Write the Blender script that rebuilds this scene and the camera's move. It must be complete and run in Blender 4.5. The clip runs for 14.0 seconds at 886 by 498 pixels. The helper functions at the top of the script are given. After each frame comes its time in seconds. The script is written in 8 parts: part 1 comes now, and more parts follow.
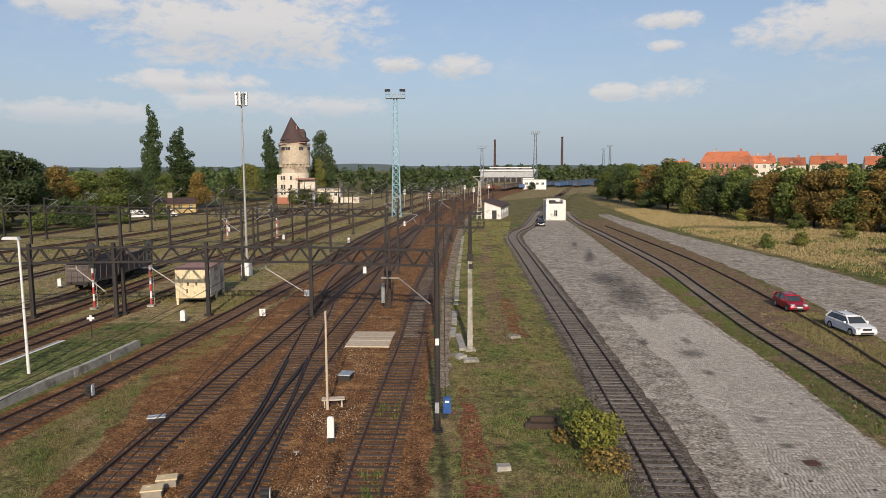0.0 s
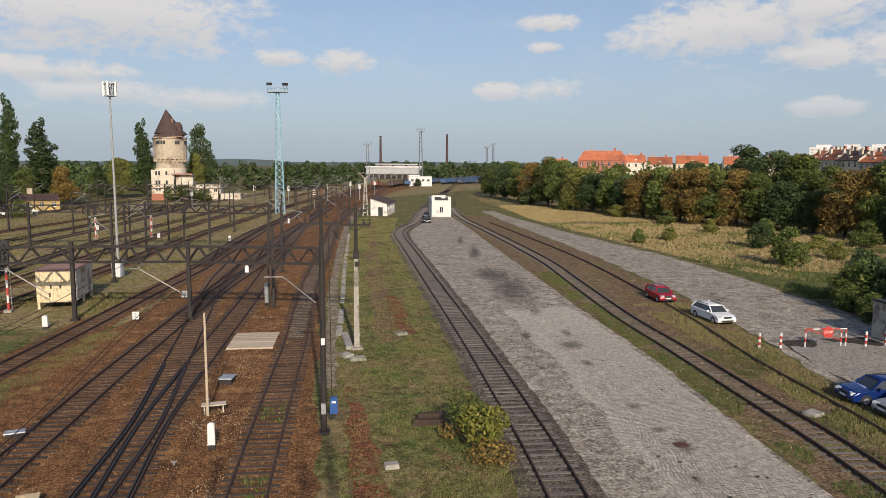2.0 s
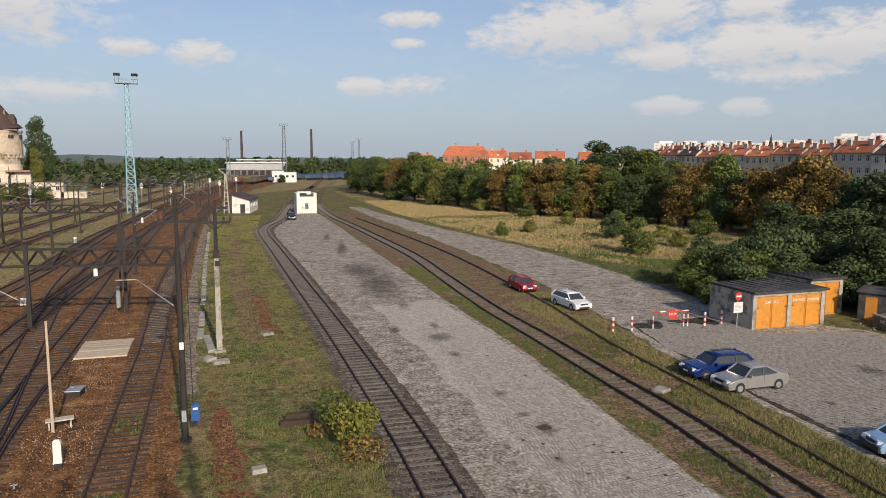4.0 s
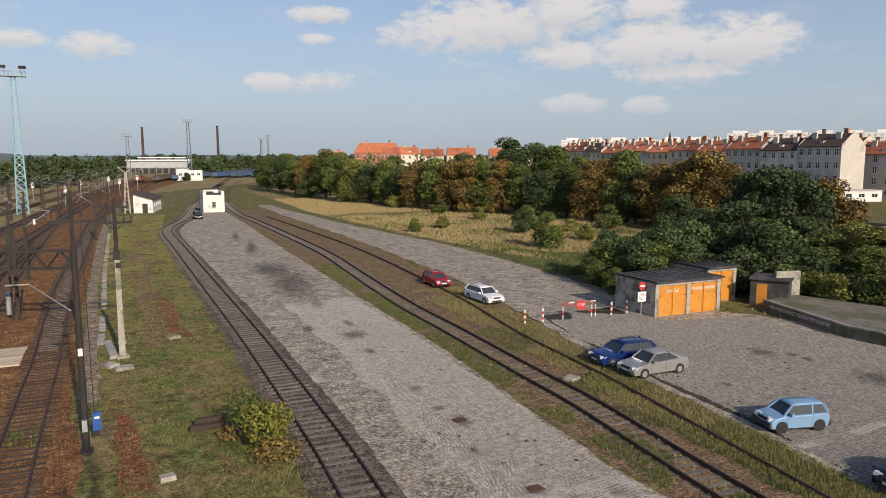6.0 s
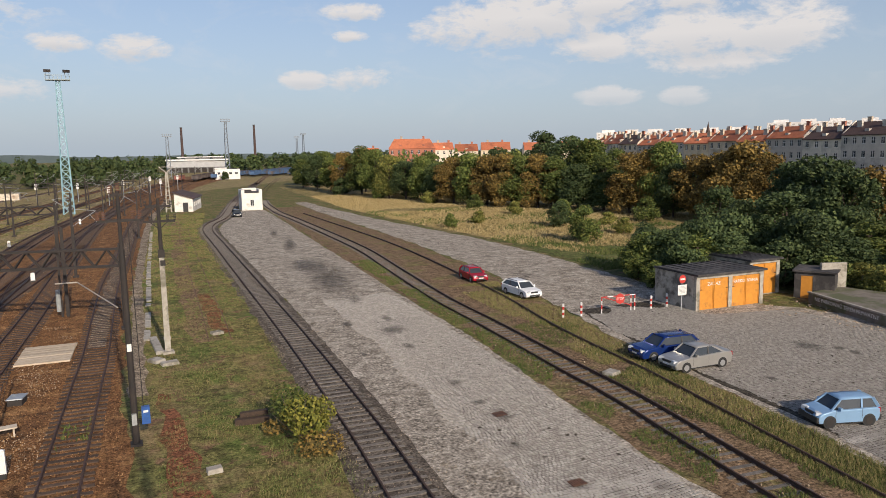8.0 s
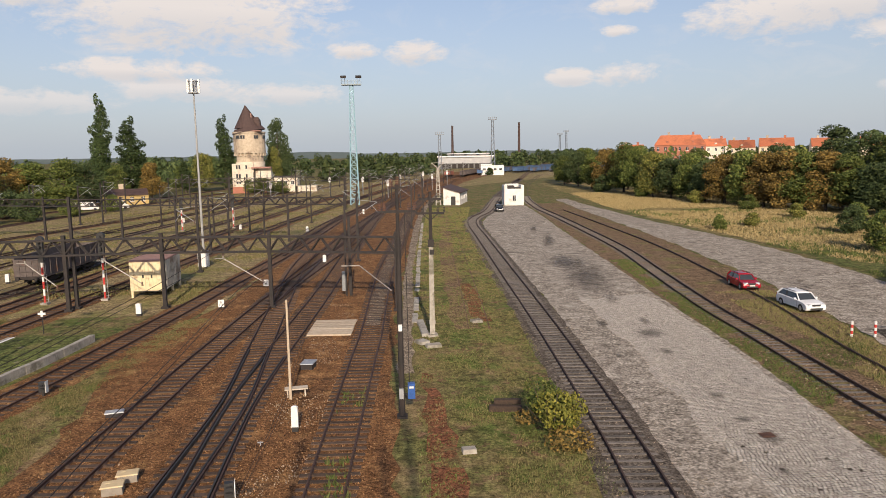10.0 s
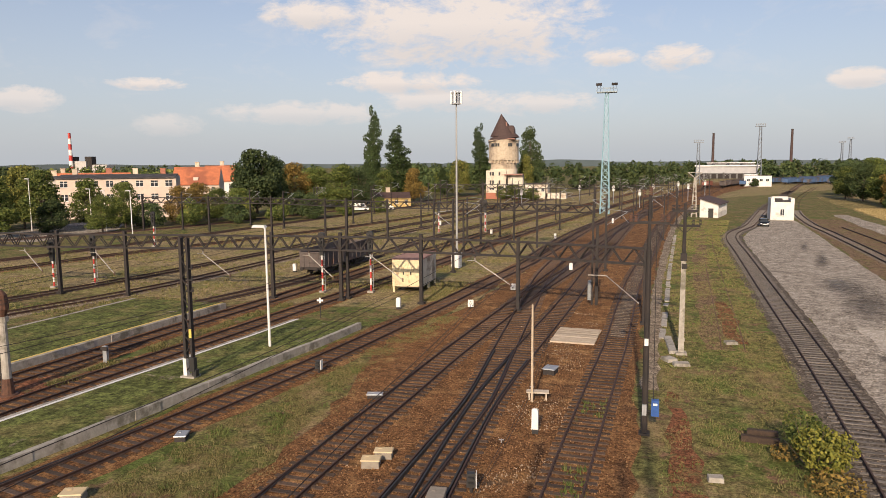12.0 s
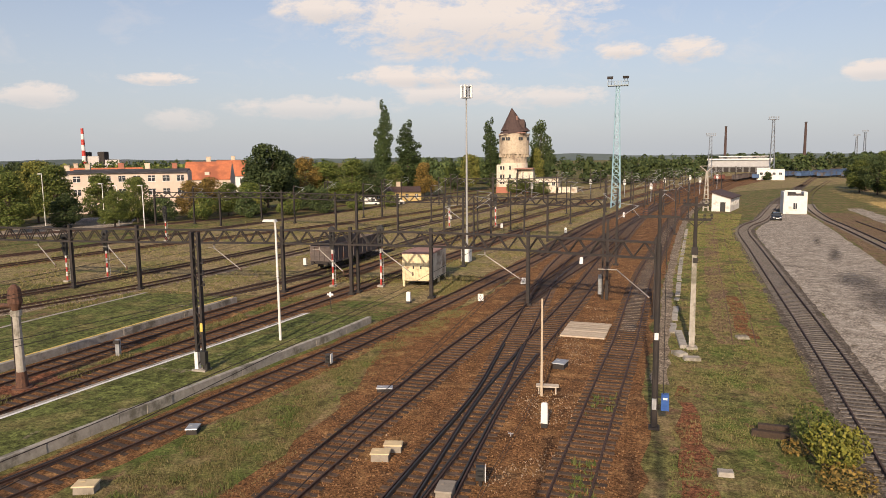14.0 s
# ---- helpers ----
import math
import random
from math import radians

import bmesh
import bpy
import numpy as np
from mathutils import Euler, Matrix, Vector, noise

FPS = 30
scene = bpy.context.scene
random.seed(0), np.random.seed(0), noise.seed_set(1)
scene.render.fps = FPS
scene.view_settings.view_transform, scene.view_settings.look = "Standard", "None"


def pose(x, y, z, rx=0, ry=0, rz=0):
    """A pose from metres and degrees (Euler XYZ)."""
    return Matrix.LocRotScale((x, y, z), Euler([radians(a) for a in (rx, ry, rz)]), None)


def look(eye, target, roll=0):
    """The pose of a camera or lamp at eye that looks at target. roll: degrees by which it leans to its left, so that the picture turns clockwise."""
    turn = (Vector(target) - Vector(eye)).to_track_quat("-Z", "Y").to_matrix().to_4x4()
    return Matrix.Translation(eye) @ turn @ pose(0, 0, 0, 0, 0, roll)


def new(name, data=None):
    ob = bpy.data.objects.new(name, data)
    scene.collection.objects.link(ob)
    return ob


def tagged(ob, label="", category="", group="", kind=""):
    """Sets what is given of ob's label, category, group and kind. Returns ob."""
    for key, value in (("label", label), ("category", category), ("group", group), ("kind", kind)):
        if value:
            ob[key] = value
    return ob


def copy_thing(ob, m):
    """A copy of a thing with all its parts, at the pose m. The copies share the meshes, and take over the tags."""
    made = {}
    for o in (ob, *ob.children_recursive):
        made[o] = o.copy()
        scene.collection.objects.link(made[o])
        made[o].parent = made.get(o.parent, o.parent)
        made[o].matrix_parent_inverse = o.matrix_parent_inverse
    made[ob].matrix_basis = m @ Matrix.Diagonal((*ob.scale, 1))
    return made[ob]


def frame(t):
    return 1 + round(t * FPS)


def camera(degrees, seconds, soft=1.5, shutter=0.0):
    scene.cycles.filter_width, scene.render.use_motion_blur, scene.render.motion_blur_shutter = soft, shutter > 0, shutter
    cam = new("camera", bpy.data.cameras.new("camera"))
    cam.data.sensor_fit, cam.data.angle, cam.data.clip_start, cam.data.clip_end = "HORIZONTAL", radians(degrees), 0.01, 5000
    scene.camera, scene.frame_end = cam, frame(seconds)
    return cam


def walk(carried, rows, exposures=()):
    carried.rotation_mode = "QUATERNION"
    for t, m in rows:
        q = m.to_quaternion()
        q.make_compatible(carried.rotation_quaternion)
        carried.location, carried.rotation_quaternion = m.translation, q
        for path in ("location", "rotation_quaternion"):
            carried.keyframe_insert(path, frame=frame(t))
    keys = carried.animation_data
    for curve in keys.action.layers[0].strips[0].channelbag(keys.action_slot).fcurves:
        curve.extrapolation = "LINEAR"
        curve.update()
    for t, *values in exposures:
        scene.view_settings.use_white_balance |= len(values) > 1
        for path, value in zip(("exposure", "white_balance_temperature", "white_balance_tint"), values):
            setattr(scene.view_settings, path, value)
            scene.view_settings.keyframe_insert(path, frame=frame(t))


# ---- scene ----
cam = camera(63.6, 14.0, soft=0.8)
walk(cam, [
    (0, pose(-0.01, 0.01, 12.70, 83.39, 0.24, -0.82)),
    (0.5, pose(-0.02, 0.06, 12.69, 83.30, 0.50, -1.22)),
    (1, pose(-0.00, 0.05, 12.71, 82.86, 0.21, -2.44)),
    (1.5, pose(0.06, 0.05, 12.72, 83.08, -0.04, -6.29)),
    (2, pose(0.04, 0.18, 12.72, 83.12, -0.26, -9.89)),
    (2.5, pose(0.08, 0.22, 12.70, 82.97, -0.08, -12.47)),
    (3, pose(0.10, 0.21, 12.70, 83.17, 0.01, -14.65)),
    (3.5, pose(0.15, 0.25, 12.70, 82.86, -0.31, -17.85)),
    (4, pose(0.16, 0.19, 12.69, 82.80, -0.16, -20.52)),
    (4.2, pose(0.16, 0.23, 12.69, 82.63, 0.02, -21.75)),
    (6.3, pose(0.20, 0.13, 12.63, 82.57, 0.08, -27.92)),
    (6.5, pose(0.25, 0.16, 12.65, 82.54, 0.17, -28.18)),
    (7, pose(0.27, 0.17, 12.63, 82.54, 0.28, -28.54)),
    (7.2, pose(0.20, 0.15, 12.62, 82.55, 0.39, -28.45)),
    (9.3, pose(-0.12, 0.13, 12.63, 82.35, 0.64, -11.76)),
    (9.5, pose(-0.15, 0.18, 12.63, 82.55, 0.44, -9.60)),
    (10, pose(-0.10, 0.06, 12.62, 82.31, 0.99, -4.19)),
    (10.5, pose(-0.12, -0.08, 12.64, 81.95, 1.16, 1.44)),
    (11, pose(-0.19, -0.17, 12.66, 82.17, 0.97, 6.33)),
    (11.5, pose(-0.20, -0.31, 12.68, 82.54, 0.41, 10.97)),
    (12, pose(-0.18, -0.36, 12.69, 83.16, 0.43, 15.58)),
    (12.5, pose(-0.18, -0.36, 12.69, 82.74, 0.22, 18.19)),
    (13, pose(-0.14, -0.34, 12.69, 82.55, 0.22, 18.02)),
    (13.5, pose(-0.16, -0.35, 12.68, 82.69, 0.24, 16.90)),
    (14, pose(-0.12, -0.35, 12.68, 82.71, 0.57, 16.42)),
], exposures=[(0.0, -0.24, 6200, 8), (4.2, -0.21, 6250, 9), (7.2, -0.18, 6250, 9), (9.3, -0.08, 6500, 11), (11.0, -0.04, 6800, 13), (14.0, 0.0, 7000, 14)])

# ---- world and sun ----
SUN_AZ, SUN_EL = 178.0, 26.0      # compass degrees from +y clockwise, and height
world = bpy.data.worlds.new("sky")
scene.world = world
world.use_nodes = True
wt = world.node_tree
wt.nodes.clear()


def wn(kind, **kw):
    n = wt.nodes.new(kind)
    for k, v in kw.items():
        n.inputs[int(k[1:])].default_value = v
    return n


def wmath(op, a, b=None, c=None, clamp=False):
    n = wt.nodes.new("ShaderNodeMath")
    n.operation, n.use_clamp = op, clamp
    for i, v in enumerate((a, b, c)):
        if v is None:
            continue
        if isinstance(v, (int, float)):
            n.inputs[i].default_value = v
        else:
            wt.links.new(v, n.inputs[i])
    return n.outputs[0]


def build_sky():
    """Clear sky with scattered fair-weather clouds, each at its own bearing and height."""
    sky = wt.nodes.new("ShaderNodeTexSky")
    sky.sky_type, sky.sun_disc = "NISHITA", False
    sky.sun_elevation, sky.sun_rotation = radians(SUN_EL), radians(SUN_AZ)
    sky.air_density, sky.dust_density, sky.ozone_density = 1.0, 2.2, 2.0
    tc = wt.nodes.new("ShaderNodeTexCoord")
    sep = wt.nodes.new("ShaderNodeSeparateXYZ")
    wt.links.new(tc.outputs["Generated"], sep.inputs[0])
    x, y, z = sep.outputs
    az = wmath("MULTIPLY", wmath("ARCTAN2", x, y), 57.2958)
    el = wmath("MULTIPLY", wmath("ARCSINE", z), 57.2958)
    comb = wt.nodes.new("ShaderNodeCombineXYZ")
    wt.links.new(az, comb.inputs[0])
    wt.links.new(wmath("MULTIPLY", el, 2.0), comb.inputs[1])

    def noise_at(scale, detail, rough=0.6, dist=0.0):
        n = wt.nodes.new("ShaderNodeTexNoise")
        n.inputs["Scale"].default_value = scale
        n.inputs["Detail"].default_value = detail
        n.inputs["Roughness"].default_value = rough
        n.inputs["Distortion"].default_value = dist
        wt.links.new(comb.outputs[0], n.inputs["Vector"])
        return n.outputs["Fac"]
    big, fine = noise_at(0.22, 6.0, 0.65, 0.6), noise_at(0.7, 5.0, 0.65)
    clouds = [(-14.4, 10.7, 9.1, 2.5), (-25.1, 11.3, 3.6, 0.91), (-18.2, 6.3, 5.0, 0.64), (-15.6, 5.0, 3.9, 0.77), (-26.2, 4.0, 5.5, 0.73), (-7.8, 4.6, 3.9, 0.68), (-2.6, 7.9, 1.7, 0.5), (2.2, 7.7, 2.0, 0.77), (18.4, 10.6, 2.3, 0.5), (17.8, 8.8, 1.2, 0.32), (14.2, 5.6, 1.6, 0.55), (18.3, 5.7, 2.1, 0.68), (26.2, 9.3, 3.2, 1.18), (29.7, 9.6, 4.1, 1.73), (32.9, 10.0, 5.0, 1.5), (37.4, 10.8, 3.6, 1.14), (43.2, 10.8, 2.3, 0.82), (44.0, 8.3, 4.1, 1.64), (48.7, 8.2, 4.1, 1.5), (36.3, 7.7, 2.7, 0.91), (45.6, 6.1, 4.1, 0.82), (37.6, 4.0, 2.2, 0.55), (43.2, 3.8, 1.5, 0.55), (-45.7, 4.6, 2.2, 0.68), (-37.7, 5.9, 2.4, 0.36), (-36.3, 3.0, 2.0, 0.68)]
    total, shade = None, None
    for a, e, w, h in clouds:
        da = wmath("DIVIDE", wmath("SUBTRACT", az, a), w * 1.45)
        de = wmath("DIVIDE", wmath("SUBTRACT", el, e), h * 1.65)
        d2 = wmath("ADD", wmath("MULTIPLY", da, da), wmath("MULTIPLY", de, de))
        m = wmath("SUBTRACT", 1.0, d2, clamp=True)
        total = m if total is None else wmath("MAXIMUM", total, m)
        # flat grey bases: the lower part of each cloud
        s = wmath("MULTIPLY", m, wmath("MULTIPLY", de, -0.6), clamp=True)
        shade = s if shade is None else wmath("MAXIMUM", shade, s)
    # a thin broken layer everywhere else
    veil = wmath("MULTIPLY", wmath("SUBTRACT", big, 0.52, clamp=True), 1.2)
    dens = wmath("ADD", wmath("MULTIPLY", total, 0.75), wmath("MULTIPLY", wmath("SUBTRACT", wmath("ADD", wmath("MULTIPLY", big, 0.62), wmath("MULTIPLY", fine, 0.38)), 0.5), 3.0))
    mask = wmath("MULTIPLY", wmath("SUBTRACT", dens, 0.16, clamp=True), 2.1, clamp=True)
    mask = wmath("MULTIPLY", mask, wmath("MULTIPLY", total, 3.0, clamp=True))
    mask = wmath("MAXIMUM", mask, wmath("MULTIPLY", veil, 0.75))
    mask = wmath("MULTIPLY", mask, wmath("MULTIPLY", wmath("SUBTRACT", el, 0.5, clamp=False), 0.18, clamp=True))
    haze = wt.nodes.new("ShaderNodeMixRGB")
    haze.inputs[2].default_value = (0.63, 0.70, 0.78, 1)
    gain = wt.nodes.new("ShaderNodeMixRGB")
    gain.blend_type = "MULTIPLY"
    gain.inputs[0].default_value = 1.0
    gain.inputs[2].default_value = (SKY_GAIN * 0.97, SKY_GAIN, SKY_GAIN * 1.12, 1)
    wt.links.new(sky.outputs[0], gain.inputs[1])
    wt.links.new(gain.outputs[0], haze.inputs[1])
    wt.links.new(wmath("MULTIPLY", wmath("SUBTRACT", 1.0, wmath("DIVIDE", el, 24.0), clamp=True), 0.70), haze.inputs[0])
    tone = wt.nodes.new("ShaderNodeMixRGB")
    tone.inputs[1].default_value = (0.84, 0.79, 0.76, 1)
    tone.inputs[2].default_value = (0.42, 0.47, 0.54, 1)
    wt.links.new(wmath("MULTIPLY", shade, 1.3, clamp=True), tone.inputs[0])
    mix = wt.nodes.new("ShaderNodeMixRGB")
    wt.links.new(mask, mix.inputs[0])
    wt.links.new(haze.outputs[0], mix.inputs[1])
    wt.links.new(tone.outputs[0], mix.inputs[2])
    bg = wt.nodes.new("ShaderNodeBackground")
    wt.links.new(mix.outputs[0], bg.inputs[0])
    bg.inputs[1].default_value = 1.0
    out = wt.nodes.new("ShaderNodeOutputWorld")
    wt.links.new(bg.outputs[0], out.inputs[0])


SKY_GAIN = 0.12
build_sky()

sun_data = bpy.data.lights.new("sun", "SUN")
sun_data.energy, sun_data.angle, sun_data.color = 4.8, radians(0.8), (1.0, 0.84, 0.65)
sun = new("sun", sun_data)
sun.matrix_world = look((0, 0, 60), (-math.sin(radians(SUN_AZ)) * 100, -math.cos(radians(SUN_AZ)) * 100, 60 - 100 * math.tan(radians(SUN_EL))))


# ---- materials ----
def mat(name, c1, c2=None, scale=3.0, rough=0.85, metal=0.0, bump=0.0, c3=None, scale3=0.15, amount3=0.5, spread=0.0, detail=6.0):
    """Two colours mixed by a fine noise, a third one in large stains, some bump, and a random tint per object."""
    m = bpy.data.materials.new(name)
    m.use_nodes = True
    nt = m.node_tree
    b = nt.nodes["Principled BSDF"]
    b.inputs["Roughness"].default_value, b.inputs["Metallic"].default_value = rough, metal
    c2 = c2 or tuple(v * 0.8 for v in c1)
    geo = nt.nodes.new("ShaderNodeNewGeometry")
    n = nt.nodes.new("ShaderNodeTexNoise")
    n.inputs["Scale"].default_value, n.inputs["Detail"].default_value, n.inputs["Roughness"].default_value = scale, detail, 0.7
    nt.links.new(geo.outputs["Position"], n.inputs["Vector"])
    r = nt.nodes.new("ShaderNodeValToRGB")
    r.color_ramp.elements[0].position, r.color_ramp.elements[1].position = 0.35, 0.65
    r.color_ramp.elements[0].color, r.color_ramp.elements[1].color = (*c2, 1), (*c1, 1)
    nt.links.new(n.outputs["Fac"], r.inputs[0])
    col = r.outputs[0]
    if c3:
        n3 = nt.nodes.new("ShaderNodeTexNoise")
        n3.inputs["Scale"].default_value, n3.inputs["Detail"].default_value, n3.inputs["Roughness"].default_value = scale3, 5.0, 0.65
        nt.links.new(geo.outputs["Position"], n3.inputs["Vector"])
        r3 = nt.nodes.new("ShaderNodeValToRGB")
        r3.color_ramp.elements[0].position, r3.color_ramp.elements[1].position = 0.62 - amount3 * 0.35, 0.72 - amount3 * 0.3
        nt.links.new(n3.outputs["Fac"], r3.inputs[0])
        mx = nt.nodes.new("ShaderNodeMixRGB")
        mx.inputs[2].default_value = (*c3, 1)
        nt.links.new(r3.outputs[0], mx.inputs[0])
        nt.links.new(col, mx.inputs[1])
        col = mx.outputs[0]
    if spread:
        info = nt.nodes.new("ShaderNodeObjectInfo")
        hs = nt.nodes.new("ShaderNodeHueSaturation")
        rng = nt.nodes.new("ShaderNodeMapRange")
        rng.inputs[3].default_value, rng.inputs[4].default_value = 1 - spread, 1 + spread
        nt.links.new(info.outputs["Random"], rng.inputs[0])
        nt.links.new(rng.outputs[0], hs.inputs["Value"])
        nt.links.new(col, hs.inputs["Color"])
        col = hs.outputs[0]
    nt.links.new(col, b.inputs["Base Color"])
    if bump:
        bp = nt.nodes.new("ShaderNodeBump")
        bp.inputs["Strength"].default_value, bp.inputs["Distance"].default_value = bump, 0.05
        nt.links.new(n.outputs["Fac"], bp.inputs["Height"])
        nt.links.new(bp.outputs[0], b.inputs["Normal"])
    return m


def ground_mat(name, parts):
    """A ground cover: parts are (colour, noise scale, threshold) laid over the first colour one after the other."""
    m = bpy.data.materials.new(name)
    m.use_nodes = True
    nt = m.node_tree
    b = nt.nodes["Principled BSDF"]
    b.inputs["Roughness"].default_value = 0.95
    b.inputs["Specular IOR Level"].default_value = 0.15
    geo = nt.nodes.new("ShaderNodeNewGeometry")
    col, last = None, None
    for i, (c, s, th, soft) in enumerate(parts):
        n = nt.nodes.new("ShaderNodeTexNoise")
        n.inputs["Scale"].default_value, n.inputs["Detail"].default_value, n.inputs["Roughness"].default_value = s, 8.0, 0.68
        off = nt.nodes.new("ShaderNodeVectorMath")
        off.inputs[1].default_value = (i * 37.0, i * 11.0, 0)
        nt.links.new(geo.outputs["Position"], off.inputs[0])
        nt.links.new(off.outputs[0], n.inputs["Vector"])
        if col is None:
            r = nt.nodes.new("ShaderNodeValToRGB")
            r.color_ramp.elements[0].position, r.color_ramp.elements[1].position = 0.38, 0.64
            r.color_ramp.elements[0].color = (*(v * 0.42 for v in c), 1)
            r.color_ramp.elements[1].color = (*(min(1, v * 1.5) for v in c), 1)
            nt.links.new(n.outputs["Fac"], r.inputs[0])
            col, last = r.outputs[0], n.outputs["Fac"]
            continue
        r = nt.nodes.new("ShaderNodeValToRGB")
        r.color_ramp.elements[0].position, r.color_ramp.elements[1].position = th, th + soft
        nt.links.new(n.outputs["Fac"], r.inputs[0])
        mx = nt.nodes.new("ShaderNodeMixRGB")
        mx.inputs[2].default_value = (*c, 1)
        nt.links.new(r.outputs[0], mx.inputs[0])
        nt.links.new(col, mx.inputs[1])
        col = mx.outputs[0]
    fine = nt.nodes.new("ShaderNodeTexNoise")
    fine.inputs["Scale"].default_value, fine.inputs["Detail"].default_value, fine.inputs["Roughness"].default_value = 7.0, 6.0, 0.75
    nt.links.new(geo.outputs["Position"], fine.inputs["Vector"])
    fr = nt.nodes.new("ShaderNodeValToRGB")
    fr.color_ramp.elements[0].position, fr.color_ramp.elements[1].position = 0.36, 0.64
    fr.color_ramp.elements[0].color, fr.color_ramp.elements[1].color = (0.30, 0.29, 0.28, 1), (1.12, 1.12, 1.12, 1)
    nt.links.new(fine.outputs["Fac"], fr.inputs[0])
    grain = nt.nodes.new("ShaderNodeMixRGB")
    grain.blend_type = "MULTIPLY"
    grain.inputs[0].default_value = 1.0
    nt.links.new(col, grain.inputs[1])
    nt.links.new(fr.outputs[0], grain.inputs[2])
    mid = nt.nodes.new("ShaderNodeTexNoise")
    mid.inputs["Scale"].default_value, mid.inputs["Detail"].default_value, mid.inputs["Roughness"].default_value = 1.3, 5.0, 0.7
    nt.links.new(geo.outputs["Position"], mid.inputs["Vector"])
    mr = nt.nodes.new("ShaderNodeValToRGB")
    mr.color_ramp.elements[0].position, mr.color_ramp.elements[1].position = 0.38, 0.62
    mr.color_ramp.elements[0].color, mr.color_ramp.elements[1].color = (0.62, 0.60, 0.58, 1), (1.22, 1.22, 1.2, 1)
    nt.links.new(mid.outputs["Fac"], mr.inputs[0])
    mottle = nt.nodes.new("ShaderNodeMixRGB")
    mottle.blend_type = "MULTIPLY"
    mottle.inputs[0].default_value = 1.0
    nt.links.new(grain.outputs[0], mottle.inputs[1])
    nt.links.new(mr.outputs[0], mottle.inputs[2])
    nt.links.new(mottle.outputs[0], b.inputs["Base Color"])
    bp = nt.nodes.new("ShaderNodeBump")
    bp.inputs["Strength"].default_value, bp.inputs["Distance"].default_value = 0.6, 0.08
    nt.links.new(last, bp.inputs["Height"])
    nt.links.new(bp.outputs[0], b.inputs["Normal"])
    return m


GRASS = ground_mat("grass", [((0.21, 0.20, 0.070), 2.2, 0, 0), ((0.34, 0.25, 0.125), 0.30, 0.47, 0.16), ((0.14, 0.185, 0.045), 0.22, 0.50, 0.12), ((0.27, 0.165, 0.10), 0.7, 0.55, 0.08)])
LAWN = ground_mat("short_grass", [((0.165, 0.19, 0.055), 3.0, 0, 0), ((0.26, 0.235, 0.09), 0.35, 0.50, 0.12), ((0.10, 0.13, 0.035), 1.4, 0.58, 0.08), ((0.33, 0.28, 0.20), 0.8, 0.62, 0.06)])
MEADOW = ground_mat("dry_meadow", [((0.44, 0.34, 0.15), 1.2, 0, 0), ((0.24, 0.21, 0.075), 0.10, 0.46, 0.14), ((0.55, 0.43, 0.22), 0.3, 0.56, 0.1), ((0.14, 0.16, 0.045), 0.5, 0.57, 0.1)])
BALLAST = ground_mat("rusty_ballast", [((0.28, 0.14, 0.060), 10.0, 0, 0), ((0.145, 0.080, 0.043), 0.20, 0.53, 0.16), ((0.44, 0.25, 0.11), 0.6, 0.52, 0.14), ((0.115, 0.085, 0.06), 0.45, 0.60, 0.10), ((0.44, 0.31, 0.18), 12.0, 0.66, 0.04)])
BALLAST_GREY = ground_mat("pale_ballast", [((0.42, 0.34, 0.25), 8.0, 0, 0), ((0.22, 0.155, 0.11), 0.5, 0.52, 0.15), ((0.20, 0.19, 0.07), 0.7, 0.60, 0.08)])
SIDING_BED = ground_mat("grey_brown_ballast", [((0.21, 0.175, 0.14), 8.0, 0, 0), ((0.12, 0.10, 0.085), 0.5, 0.50, 0.15), ((0.27, 0.22, 0.17), 1.2, 0.60, 0.08)])
WEEDY = ground_mat("weedy_ballast", [((0.29, 0.195, 0.115), 6.0, 0, 0), ((0.25, 0.225, 0.085), 0.30, 0.52, 0.1), ((0.37, 0.25, 0.15), 2.0, 0.56, 0.1), ((0.16, 0.17, 0.05), 0.5, 0.63, 0.08)])
YARD = ground_mat("weedy_yard_soil", [((0.42, 0.325, 0.165), 4.0, 0, 0), ((0.29, 0.27, 0.095), 0.16, 0.48, 0.12), ((0.48, 0.36, 0.20), 0.6, 0.54, 0.1), ((0.25, 0.165, 0.095), 0.3, 0.58, 0.1)])
OCHRE = mat("dull_ochre_wall", (0.52, 0.38, 0.15), (0.42, 0.30, 0.12), 0.6, 0.9)
RED_SOIL = ground_mat("brick_dust_soil", [((0.30, 0.125, 0.065), 5.0, 0, 0), ((0.22, 0.18, 0.075), 0.6, 0.5, 0.1), ((0.38, 0.20, 0.11), 1.5, 0.57, 0.1)])

